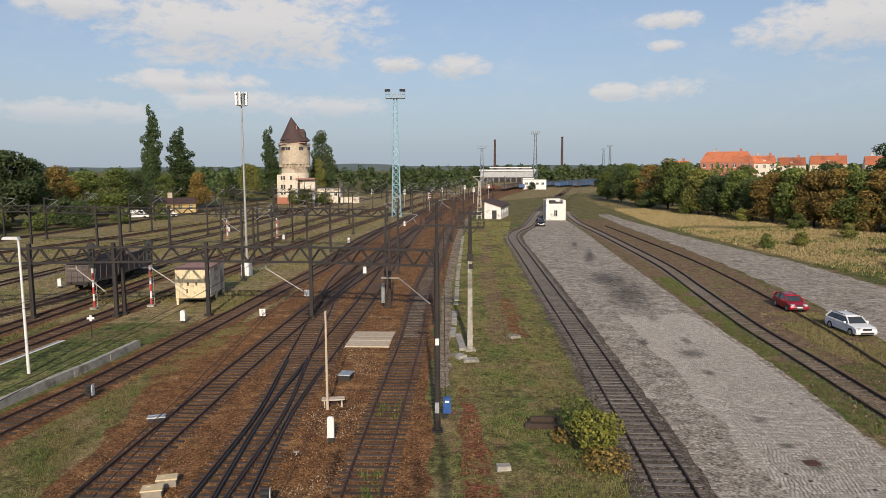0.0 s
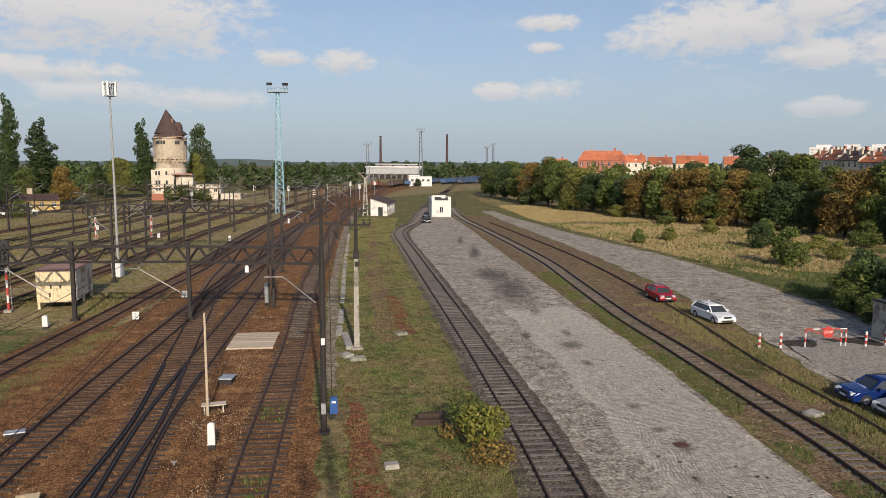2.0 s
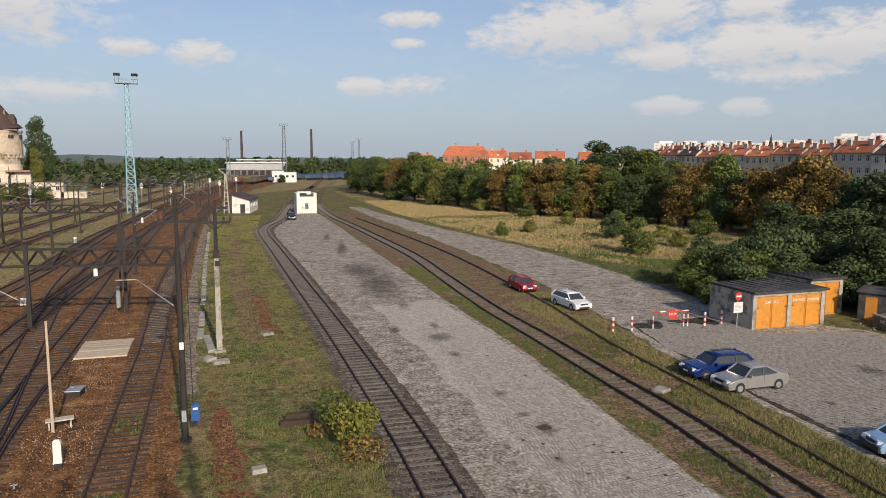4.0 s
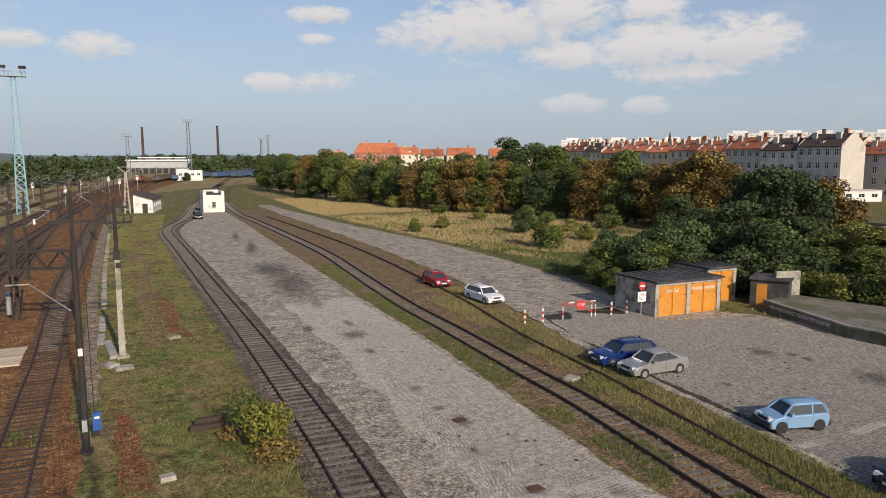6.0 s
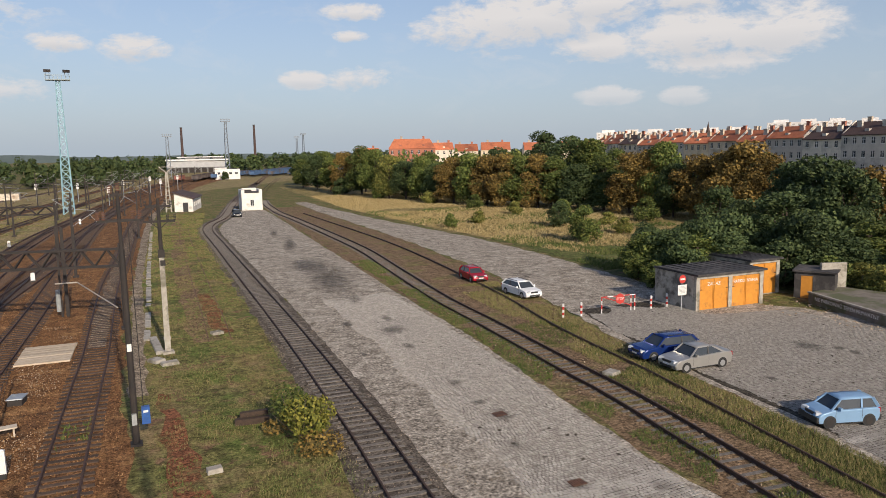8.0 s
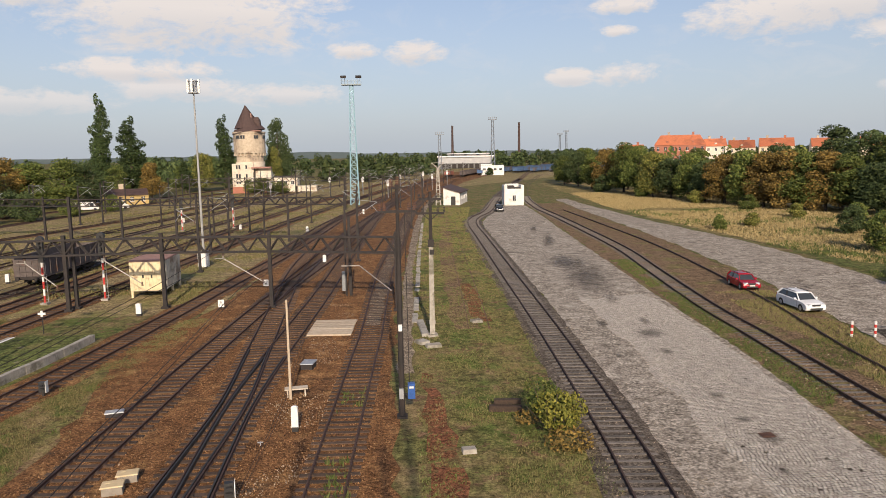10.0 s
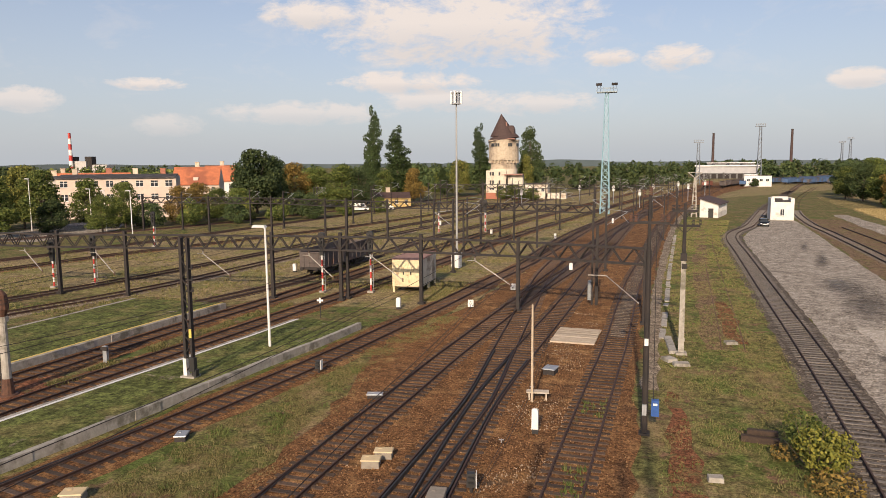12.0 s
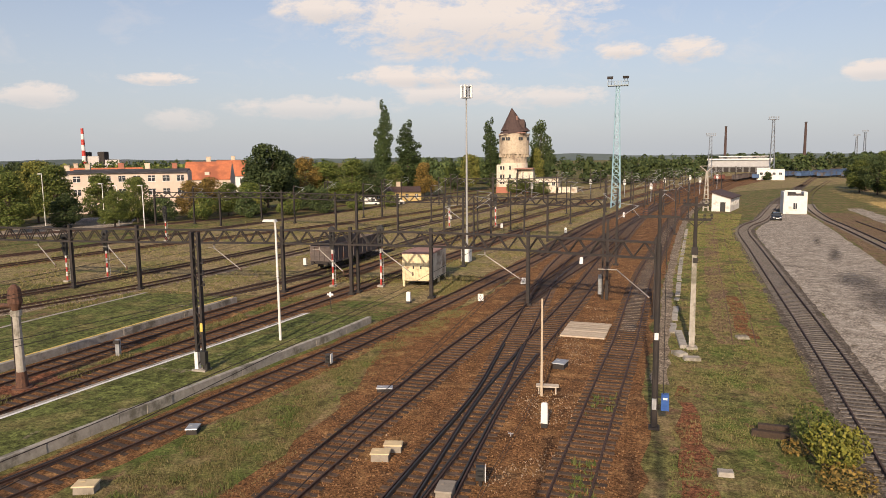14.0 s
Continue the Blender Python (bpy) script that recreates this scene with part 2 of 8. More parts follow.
def stain_mat():
    """A dark stain that frays out from the middle of its patch."""
    m = bpy.data.materials.new("oil_stain")
    m.use_nodes = True
    nt = m.node_tree
    b, out = nt.nodes["Principled BSDF"], nt.nodes["Material Output"]
    b.inputs["Base Color"].default_value, b.inputs["Roughness"].default_value = (0.085, 0.068, 0.05, 1), 0.7
    tc, geo = nt.nodes.new("ShaderNodeTexCoord"), nt.nodes.new("ShaderNodeNewGeometry")
    ln = nt.nodes.new("ShaderNodeVectorMath")
    ln.operation = "LENGTH"
    nt.links.new(tc.outputs["Object"], ln.inputs[0])
    n = nt.nodes.new("ShaderNodeTexNoise")
    n.inputs["Scale"].default_value, n.inputs["Detail"].default_value, n.inputs["Roughness"].default_value = 1.6, 6.0, 0.7
    nt.links.new(geo.outputs["Position"], n.inputs["Vector"])
    s1 = nt.nodes.new("ShaderNodeMath")
    s1.operation = "MULTIPLY_ADD"
    nt.links.new(ln.outputs["Value"], s1.inputs[0])
    s1.inputs[1].default_value = -0.62
    nt.links.new(n.outputs["Fac"], s1.inputs[2])
    r = nt.nodes.new("ShaderNodeMapRange")
    r.inputs[1].default_value, r.inputs[2].default_value, r.inputs[3].default_value, r.inputs[4].default_value = 0.0, 0.36, 0.0, 0.46
    nt.links.new(s1.outputs[0], r.inputs[0])
    tr, mix = nt.nodes.new("ShaderNodeBsdfTransparent"), nt.nodes.new("ShaderNodeMixShader")
    nt.links.new(r.outputs[0], mix.inputs[0])
    nt.links.new(tr.outputs[0], mix.inputs[1])
    nt.links.new(b.outputs[0], mix.inputs[2])
    nt.links.new(mix.outputs[0], out.inputs[0])
    return m


OIL = stain_mat()
SLEEPER_WOOD = mat("sleeper_wood", (0.095, 0.060, 0.040), (0.050, 0.034, 0.025), 7, 0.9, bump=0.4, spread=0.35)
SLEEPER_CONC = mat("sleeper_concrete", (0.20, 0.175, 0.15), (0.10, 0.088, 0.075), 6, 0.9, bump=0.3, spread=0.25)
RAIL = mat("rusty_rail", (0.085, 0.044, 0.029), (0.045, 0.026, 0.020), 5, 0.7, 0.1)
GREASED = mat("greased_steel", (0.040, 0.036, 0.034), (0.022, 0.021, 0.020), 5, 0.6, 0.1)
CONCRETE = mat("old_concrete", (0.42, 0.385, 0.33), (0.29, 0.265, 0.225), 2.5, 0.9, bump=0.3, c3=(0.17, 0.155, 0.12), scale3=0.8, amount3=0.3)
ASPHALT = ground_mat("worn_asphalt", [((0.49, 0.43, 0.355), 6.0, 0, 0), ((0.59, 0.525, 0.44), 0.4, 0.46, 0.16), ((0.25, 0.22, 0.185), 0.22, 0.60, 0.08), ((0.29, 0.235, 0.165), 0.7, 0.60, 0.08)])
JOINT = ground_mat("sett_joint", [((0.105, 0.09, 0.07), 5.0, 0, 0), ((0.11, 0.11, 0.05), 0.6, 0.58, 0.1)])
SETT = mat("granite_sett", (0.47, 0.43, 0.38), (0.33, 0.30, 0.265), 2.5, 0.75, bump=0.3, c3=(0.20, 0.18, 0.155), scale3=0.3, amount3=0.3)
STEEL_DARK = mat("dark_painted_steel", (0.020, 0.018, 0.017), (0.036, 0.027, 0.023), 1.5, 0.8, 0.0)
STEEL_RUST = mat("rusty_steel", (0.16, 0.075, 0.045), (0.07, 0.04, 0.03), 4, 0.85, 0.2)
STEEL_GREY = mat("galvanised_steel", (0.45, 0.47, 0.48), (0.36, 0.37, 0.38), 3, 0.5, 0.5)
WHITE = mat("white_paint", (0.78, 0.77, 0.74), (0.66, 0.64, 0.60), 4, 0.5)
RED = mat("red_paint", (0.55, 0.045, 0.035), (0.42, 0.04, 0.03), 4, 0.5)
BLACK = mat("black_paint", (0.02, 0.02, 0.021), (0.035, 0.033, 0.03), 4, 0.5)
BLUE_PAINT = mat("blue_paint", (0.03, 0.10, 0.32), (0.02, 0.07, 0.24), 4, 0.45)
CYAN_PAINT = mat("pale_blue_paint", (0.32, 0.50, 0.56), (0.25, 0.42, 0.49), 3, 0.5)
YELLOW = mat("yellow_paint", (0.74, 0.55, 0.12), (0.62, 0.45, 0.10), 4, 0.6)
ORANGE = mat("orange_painted_metal", (0.62, 0.27, 0.035), (0.52, 0.21, 0.03), 2.5, 0.5, c3=(0.34, 0.15, 0.04), scale3=1.1, amount3=0.15)
CREAM = mat("cream_painted_boards", (0.74, 0.63, 0.40), (0.64, 0.53, 0.33), 3, 0.7, c3=(0.35, 0.24, 0.14), scale3=1.6, amount3=0.15)
PINK_RUST = mat("faded_rusty_sheet", (0.38, 0.22, 0.17), (0.26, 0.14, 0.11), 2, 0.8)
PLASTER = mat("white_plaster", (0.76, 0.73, 0.68), (0.66, 0.62, 0.56), 0.9, 0.9, c3=(0.40, 0.36, 0.31), scale3=0.35, amount3=0.15)
PLASTER_OLD = mat("stained_plaster", (0.74, 0.68, 0.56), (0.60, 0.52, 0.41), 0.6, 0.9, c3=(0.33, 0.25, 0.18), scale3=0.4, amount3=0.35, bump=0.2)
STONE = mat("tower_stone", (0.60, 0.50, 0.37), (0.42, 0.34, 0.25), 1.2, 0.9, c3=(0.26, 0.20, 0.15), scale3=0.3, amount3=0.35, bump=0.3)
BRICK_RED = mat("red_brick", (0.42, 0.17, 0.11), (0.33, 0.13, 0.085), 2, 0.9)
ROOF_RED = mat("red_tile_roof", (0.52, 0.17, 0.075), (0.40, 0.125, 0.058), 1.2, 0.85, c3=(0.29, 0.095, 0.05), scale3=0.12, amount3=0.3, spread=0.3)
ROOF_DARK = mat("brown_slate_roof", (0.085, 0.05, 0.042), (0.055, 0.034, 0.03), 1.5, 0.8)
ROOF_FELT = mat("tar_felt_roof", (0.055, 0.05, 0.048), (0.035, 0.032, 0.032), 1.2, 0.85, bump=0.3, c3=(0.10, 0.09, 0.085), scale3=0.5, amount3=0.3)
WALL_BEIGE = mat("beige_render", (0.58, 0.48, 0.36), (0.47, 0.38, 0.28), 0.5, 0.9, c3=(0.30, 0.24, 0.19), scale3=0.15, amount3=0.25, spread=0.25)
WALL_WHITE = mat("far_white_render", (0.80, 0.77, 0.74), (0.68, 0.65, 0.63), 0.3, 0.9, spread=0.08)
WALL_PEACH = mat("peach_render", (0.70, 0.57, 0.47), (0.60, 0.48, 0.39), 0.5, 0.9)
WALL_GREY = mat("grey_render", (0.52, 0.49, 0.46), (0.42, 0.39, 0.37), 0.5, 0.9)
GLASS = mat("window_glass", (0.035, 0.042, 0.05), (0.05, 0.055, 0.06), 0.5, 0.12)
BARK = mat("bark", (0.10, 0.075, 0.055), (0.06, 0.045, 0.035), 3, 0.95)


# ---- building helpers ----
RNG = random.Random(7)


def box(bm, c, s, rz=0.0, taper=1.0):
    """A box with centre c and size s, turned by rz degrees, its top narrowed by taper."""
    hx, hy, hz = s[0] / 2, s[1] / 2, s[2] / 2
    co, si = math.cos(radians(rz)), math.sin(radians(rz))
    vs = []
    for dz, k in ((-hz, 1.0), (hz, taper)):
        for dx, dy in ((-hx, -hy), (hx, -hy), (hx, hy), (-hx, hy)):
            dx, dy = dx * k, dy * k
            vs.append(bm.verts.new((c[0] + dx * co - dy * si, c[1] + dx * si + dy * co, c[2] + dz)))
    for f in ((3, 2, 1, 0), (4, 5, 6, 7), (0, 1, 5, 4), (1, 2, 6, 5), (2, 3, 7, 6), (3, 0, 4, 7)):
        bm.faces.new([vs[i] for i in f])
    return vs


def tube(bm, a, b, r0, r1=None, seg=8, caps=True):
    """A round bar from a to b."""
    a, b = Vector(a), Vector(b)
    r1 = r0 if r1 is None else r1
    d = (b - a).normalized()
    u = d.orthogonal().normalized()
    v = d.cross(u)
    r = [[bm.verts.new(p + (u * math.cos(t) + v * math.sin(t)) * rr) for t in (2 * math.pi * i / seg for i in range(seg))] for p, rr in ((a, r0), (b, r1))]
    for i in range(seg):
        bm.faces.new((r[0][i], r[0][(i + 1) % seg], r[1][(i + 1) % seg], r[1][i]))
    if caps:
        bm.faces.new(r[0][::-1])
        bm.faces.new(r[1])


def beam(bm, a, b, w, h=None):
    """A square bar from a to b."""
    a, b = Vector(a), Vector(b)
    h = w if h is None else h
    d = (b - a).normalized()
    s = d.cross(Vector((0, 0, 1)))
    s = Vector((1, 0, 0)) if s.length < 1e-4 else s.normalized()
    t = s.cross(d)
    vs = [bm.verts.new(p + s * (i * w / 2) + t * (j * h / 2)) for p in (a, b) for i, j in ((-1, -1), (1, -1), (1, 1), (-1, 1))]
    for f in ((3, 2, 1, 0), (4, 5, 6, 7), (0, 1, 5, 4), (1, 2, 6, 5), (2, 3, 7, 6), (3, 0, 4, 7)):
        bm.faces.new([vs[i] for i in f])


def poly(bm, pts):
    bm.faces.new([bm.verts.new(p) for p in pts])


def prism(bm, profile, axis_a, axis_b, origin, along):
    """A closed outline, in the plane of axis_a and axis_b, drawn out by the vector along."""
    o, A, B, L = Vector(origin), Vector(axis_a), Vector(axis_b), Vector(along)
    r0 = [bm.verts.new(o + A * p[0] + B * p[1]) for p in profile]
    r1 = [bm.verts.new(o + A * p[0] + B * p[1] + L) for p in profile]
    n = len(profile)
    for i in range(n):
        bm.faces.new((r0[i], r0[(i + 1) % n], r1[(i + 1) % n], r1[i]))
    bm.faces.new(r0[::-1])
    bm.faces.new(r1)


def part(name, bm, material, parent=None, label="", smooth=False):
    """Links a bmesh as one mesh object, under parent if given."""
    bmesh.ops.recalc_face_normals(bm, faces=bm.faces)
    me = bpy.data.meshes.new(name)
    bm.to_mesh(me)
    bm.free()
    me.materials.append(material)
    if smooth:
        for p in me.polygons:
            p.use_smooth = True
    ob = new(name, me)
    if parent is not None:
        ob.parent = parent
    if label:
        ob["label"] = label
    return ob


def thing(name, m, label, category, group="", kind=""):
    """An Empty at a thing's base, which parents its parts."""
    ob = new(name)
    ob.matrix_world = m
    return tagged(ob, label, category, group, kind)


def bm_new():
    return bmesh.new()


def one(name, material, fill, parent=None, label="", smooth=False):
    bm = bmesh.new()
    fill(bm)
    return part(name, bm, material, parent, label, smooth)


def sheet(name, material, rows, z, label, category, jitter=0.25, step=1.5, cols=2):
    """A ground cover between two edges: rows of (y, x_left, x_right); the edges wander by jitter."""
    bm = bmesh.new()
    y, prev = rows[0][0], None
    rr = random.Random(hash(len(name) * 31 + len(rows)) % 1000)
    ys = [r[0] for r in rows]
    while True:
        xl, xr = np.interp(y, ys, [r[1] for r in rows]), np.interp(y, ys, [r[2] for r in rows])
        xl, xr = xl + rr.uniform(-jitter, jitter), xr + rr.uniform(-jitter, jitter)
        cur = [bm.verts.new((xl + (xr - xl) * i / cols, y, z)) for i in range(cols + 1)]
        if prev:
            for i in range(cols):
                bm.faces.new((prev[i], prev[i + 1], cur[i + 1], cur[i]))
        prev = cur
        if y >= ys[-1]:
            break
        y = min(ys[-1], y + step * max(1.0, y / 60.0))
    ob = part(name, bm, material)
    return tagged(ob, label, category, "", "structure")


# ---- ground ----
def build_ground():
    bm = bmesh.new()
    xs = [-4000, -1500, -600, -250, -120, -60, -25, 0, 25, 60, 120, 250, 600, 1500, 4000]
    ys = [-600, -200, -60, 0, 25, 60, 120, 250, 500, 1000, 2000, 4500]
    v = [[bm.verts.new((x, y, 0)) for x in xs] for y in ys]
    for j in range(len(ys) - 1):
        for i in range(len(xs) - 1):
            bm.faces.new((v[j][i], v[j][i + 1], v[j + 1][i + 1], v[j + 1][i]))
    tagged(part("ground", bm, GRASS), "uneven rough grass with bare and dry patches", "ground", "", "structure")


build_ground()

sheet("ballast_bed", BALLAST, [(-10, -15, 0.4), (20, -15.5, 0.2), (30, -15.2, -0.3), (45, -17.5, -0.2), (60, -15.2, 0.2), (90, -12.5, 1.8), (140, -9.0, 5.2), (200, -3.0, 12.0), (300, 8, 30), (460, 38, 72)], 0.02,
      "rust-brown ballast between the main tracks", "ballast", 0.35)
sheet("side_road", ASPHALT, [(96, -113, -99), (118, -121, -100), (136, -123, -113)], 0.02, "grey side road beyond the tracks", "road", 0.2)
sheet("yard_ground", YARD, [(58, -80, -15), (80, -84, -13), (110, -80, -9.5), (150, -74, -4), (200, -66, 4), (260, -42, 24), (330, -25, 70), (460, 10, 150), (560, 60, 200)], 0.008, "weedy brown ground under the yard tracks", "ballast", 0.8, 2.0, 6)
sheet("cobble_road", ASPHALT, [(-10, 8.4, 18.4), (22, 10.6, 19.2), (32, 11.4, 20.3), (42, 12.0, 21.5), (59, 12.9, 22.6), (78, 13.7, 24.2), (98, 14.5, 25.8), (118, 15.3, 27.4), (128, 16.2, 28.4), (137, 18.2, 29.0), (152, 22.4, 30.2), (166, 25.8, 31.2)], 0.03,
      "worn grey paved yard road with dark oil stains", "road", 0.10, 0.8)
sheet("parking_yard", ASPHALT, [(-10, 24.8, 75), (16, 26.6, 60), (22, 27.7, 56), (28, 28.3, 52), (38, 30.0, 48), (44, 31.5, 44.5), (54, 33.2, 45.0), (62, 34.6, 45.5), (73, 35.8, 46.8), (92, 37.4, 47.4), (106, 38.4, 46.6), (125, 39.2, 45.4), (142, 39.8, 45.2), (165, 41.0, 44.9), (185, 42.5, 46)], 0.03,
      "worn paved parking yard with oil stains", "pavement", 0.3)
sheet("dirt_strip", RED_SOIL, [(14, 1.0, 2.6), (26, 1.2, 2.5), (35, 1.3, 2.3), (40, 1.4, 1.9)], 0.012, "strip of reddish brick-dust soil in the verge", "soil", 0.25)
sheet("wheel_rut", WEEDY, [(50, 4.2, 6.2), (58, 4.3, 6.4), (70, 4.8, 6.6), (100, 6.6, 8.4), (140, 9.4, 11.0), (170, 13.0, 14.5)], 0.012, "worn brown wheel ruts in the grass", "soil", 0.3)
sheet("gravel_path", BALLAST_GREY, [(40, -0.1, 0.9), (50, 0.3, 1.2), (70, 0.9, 1.8), (98, 2.2, 3.2), (137, 4.6, 5.6), (165, 7.0, 8.2), (215, 13.0, 14.5)], 0.026, "pale gravel strip beside the track", "gravel", 0.15)
sheet("pale_track_bed", BALLAST_GREY, [(52, -2.2, -1.1), (60, -2.1, -0.9), (75, -1.5, -0.4), (98, 0.0, 1.0), (137, 2.2, 3.4), (165, 4.6, 5.8)], 0.036, "pale gravel between the rails", "gravel", 0.15)
sheet("rust_patch", RED_SOIL, [(26.5, -35.8, -34.0), (29, -36.0, -32.9), (32, -35.4, -32.6), (34, -34.6, -32.6)], 0.05, "red rusty soil round the water crane", "soil", 0.3, 0.6)
sheet("meadow", MEADOW, [(52, 62, 120), (62, 54, 118), (75, 50, 112), (93, 49, 106), (108, 48, 100), (128, 47.5, 100), (160, 48, 95), (208, 52, 90), (277, 58, 80)], 0.025,
      "tall dry golden grass meadow", "meadow", 0.6)
sheet("green_patch", LAWN, [(55, 51, 60), (62, 48, 64), (72, 47.6, 66), (82, 48.2, 62), (90, 49, 54)], 0.034, "green grass at the edge of the meadow", "grass", 0.8)
sheet("weedy_verge", WEEDY, [(-10, 19.0, 27.5), (20, 19.2, 28.0), (32, 20.6, 29.2), (42, 21.9, 30.6), (60, 23.0, 34.0), (75, 24.0, 35.6), (98, 26.0, 37.8), (133, 29.2, 39.4), (170, 32, 41)], 0.015,
      "weedy brown ballast round the siding", "ballast", 0.3)


# ---- tracks ----
def smooth_line(pts, step=1.0):
    """Points every step metres on a smooth curve through pts, with their directions."""
    P = [Vector((*p, 0)) for p in pts]
    P = [P[0] * 2 - P[1]] + P + [P[-1] * 2 - P[-2]]
    dense = []
    for i in range(1, len(P) - 2):
        n = max(2, int((P[i + 1] - P[i]).length / 0.5))
        for k in range(n):
            t = k / n
            a, b, c, d = P[i - 1], P[i], P[i + 1], P[i + 2]
            dense.append(0.5 * (2 * b + (c - a) * t + (2 * a - 5 * b + 4 * c - d) * t * t + (3 * b - a - 3 * c + d) * t ** 3))
    dense.append(P[-2])
    out, acc, nxt = [], 0.0, 0.0
    for a, b in zip(dense, dense[1:]):
        l = (b - a).length
        while nxt <= acc + l:
            out.append((a + (b - a) * ((nxt - acc) / max(l, 1e-6)), (b - a).normalized()))
            nxt += step
        acc += l
    return out


RAIL_PROFILE = [(-0.065, 0.05), (0.065, 0.05), (0.065, 0.07), (0.012, 0.09), (0.012, 0.165), (0.036, 0.175), (0.036, 0.21), (-0.036, 0.21), (-0.036, 0.175), (-0.012, 0.165), (-0.012, 0.09), (-0.065, 0.07)]


def rail_bm(line, off, simple):
    bm = bmesh.new()
    prof = [(-0.06, 0.05), (0.06, 0.05), (0.038, 0.21), (-0.038, 0.21)] if simple else RAIL_PROFILE
    prev = None
    for p, d in line:
        s = Vector((d.y, -d.x, 0))
        cur = [bm.verts.new(p + s * (off + a) + Vector((0, 0, b))) for a, b in prof]
        if prev:
            for i in range(len(prof)):
                bm.faces.new((prev[i], prev[(i + 1) % len(prof)], cur[(i + 1) % len(prof)], cur[i]))
        prev = cur
    return bm


def sleeper_mesh(name, material, size):
    bm = bmesh.new()
    box(bm, (0, 0, 0), size, 0, 0.96)
    for sx in (-0.7535, 0.7535):
        box(bm, (sx, 0, size[2] / 2 + 0.012), (0.30, 0.17, 0.03))
    bmesh.ops.recalc_face_normals(bm, faces=bm.faces)
    me = bpy.data.meshes.new(name)
    bm.to_mesh(me)
    bm.free()
    me.materials.append(material)
    return me


WOOD_SLEEPER = sleeper_mesh("sleeper", SLEEPER_WOOD, (2.5, 0.25, 0.12))
CONC_SLEEPER = sleeper_mesh("sleeper", SLEEPER_CONC, (2.4, 0.22, 0.12))


def track(pts, label, concrete=False, near=60.0, bed=None, far=200.0, sunk=0.0):
    """A railway track: two rails, its sleepers, and if asked its own ballast bed."""
    base = thing("railway_track", pose(0, 0, 0), label, "railway track", "tracks of the yard", "structure")
    simple = pts[0][1] > 40
    line = smooth_line(pts, 2.0)
    for off in (-0.7535, 0.7535):
        part("rail", rail_bm(line, off, simple), RAIL, base, "rusty steel rail")
    me, n = (CONC_SLEEPER if concrete else WOOD_SLEEPER), 0
    rest = bmesh.new()
    for p, d in smooth_line(pts, 0.62):
        ang = math.atan2(d.y, d.x) - math.pi / 2
        if p.y > far:
            continue
        if 12 < p.y < near and n < 90:
            ob = new("sleeper", me)
            ob.parent = base
            ob.location, ob.rotation_euler = (p.x + RNG.uniform(-0.04, 0.04), p.y + RNG.uniform(-0.03, 0.03), -sunk + RNG.uniform(-0.012, 0.012)), (0, 0, ang + RNG.uniform(-0.02, 0.02))
            n += 1
        elif p.y >= near:
            box(rest, (p.x, p.y, -sunk), (2.5, 0.25, 0.12), math.degrees(ang))
    if len(rest.verts):
        part("far_sleepers", rest, SLEEPER_CONC if concrete else SLEEPER_WOOD, base)["kind"] = "stuff"
    else:
        rest.free()
    if bed is not None:
        bm, prev = bmesh.new(), None
        for p, d in line:
            s = Vector((d.y, -d.x, 0))
            j = RNG.uniform(-0.2, 0.2)
            cur = [bm.verts.new(p + s * a + Vector((0, 0, b))) for a, b in ((-1.75 + j, 0.0), (-1.35, 0.035), (1.35, 0.035), (1.75 - j, 0.0))]
            if prev:
                for i in range(3):
                    bm.faces.new((prev[i], prev[i + 1], cur[i + 1], cur[i]))
            prev = cur
        part("track_bed", bm, bed, base)
    return base


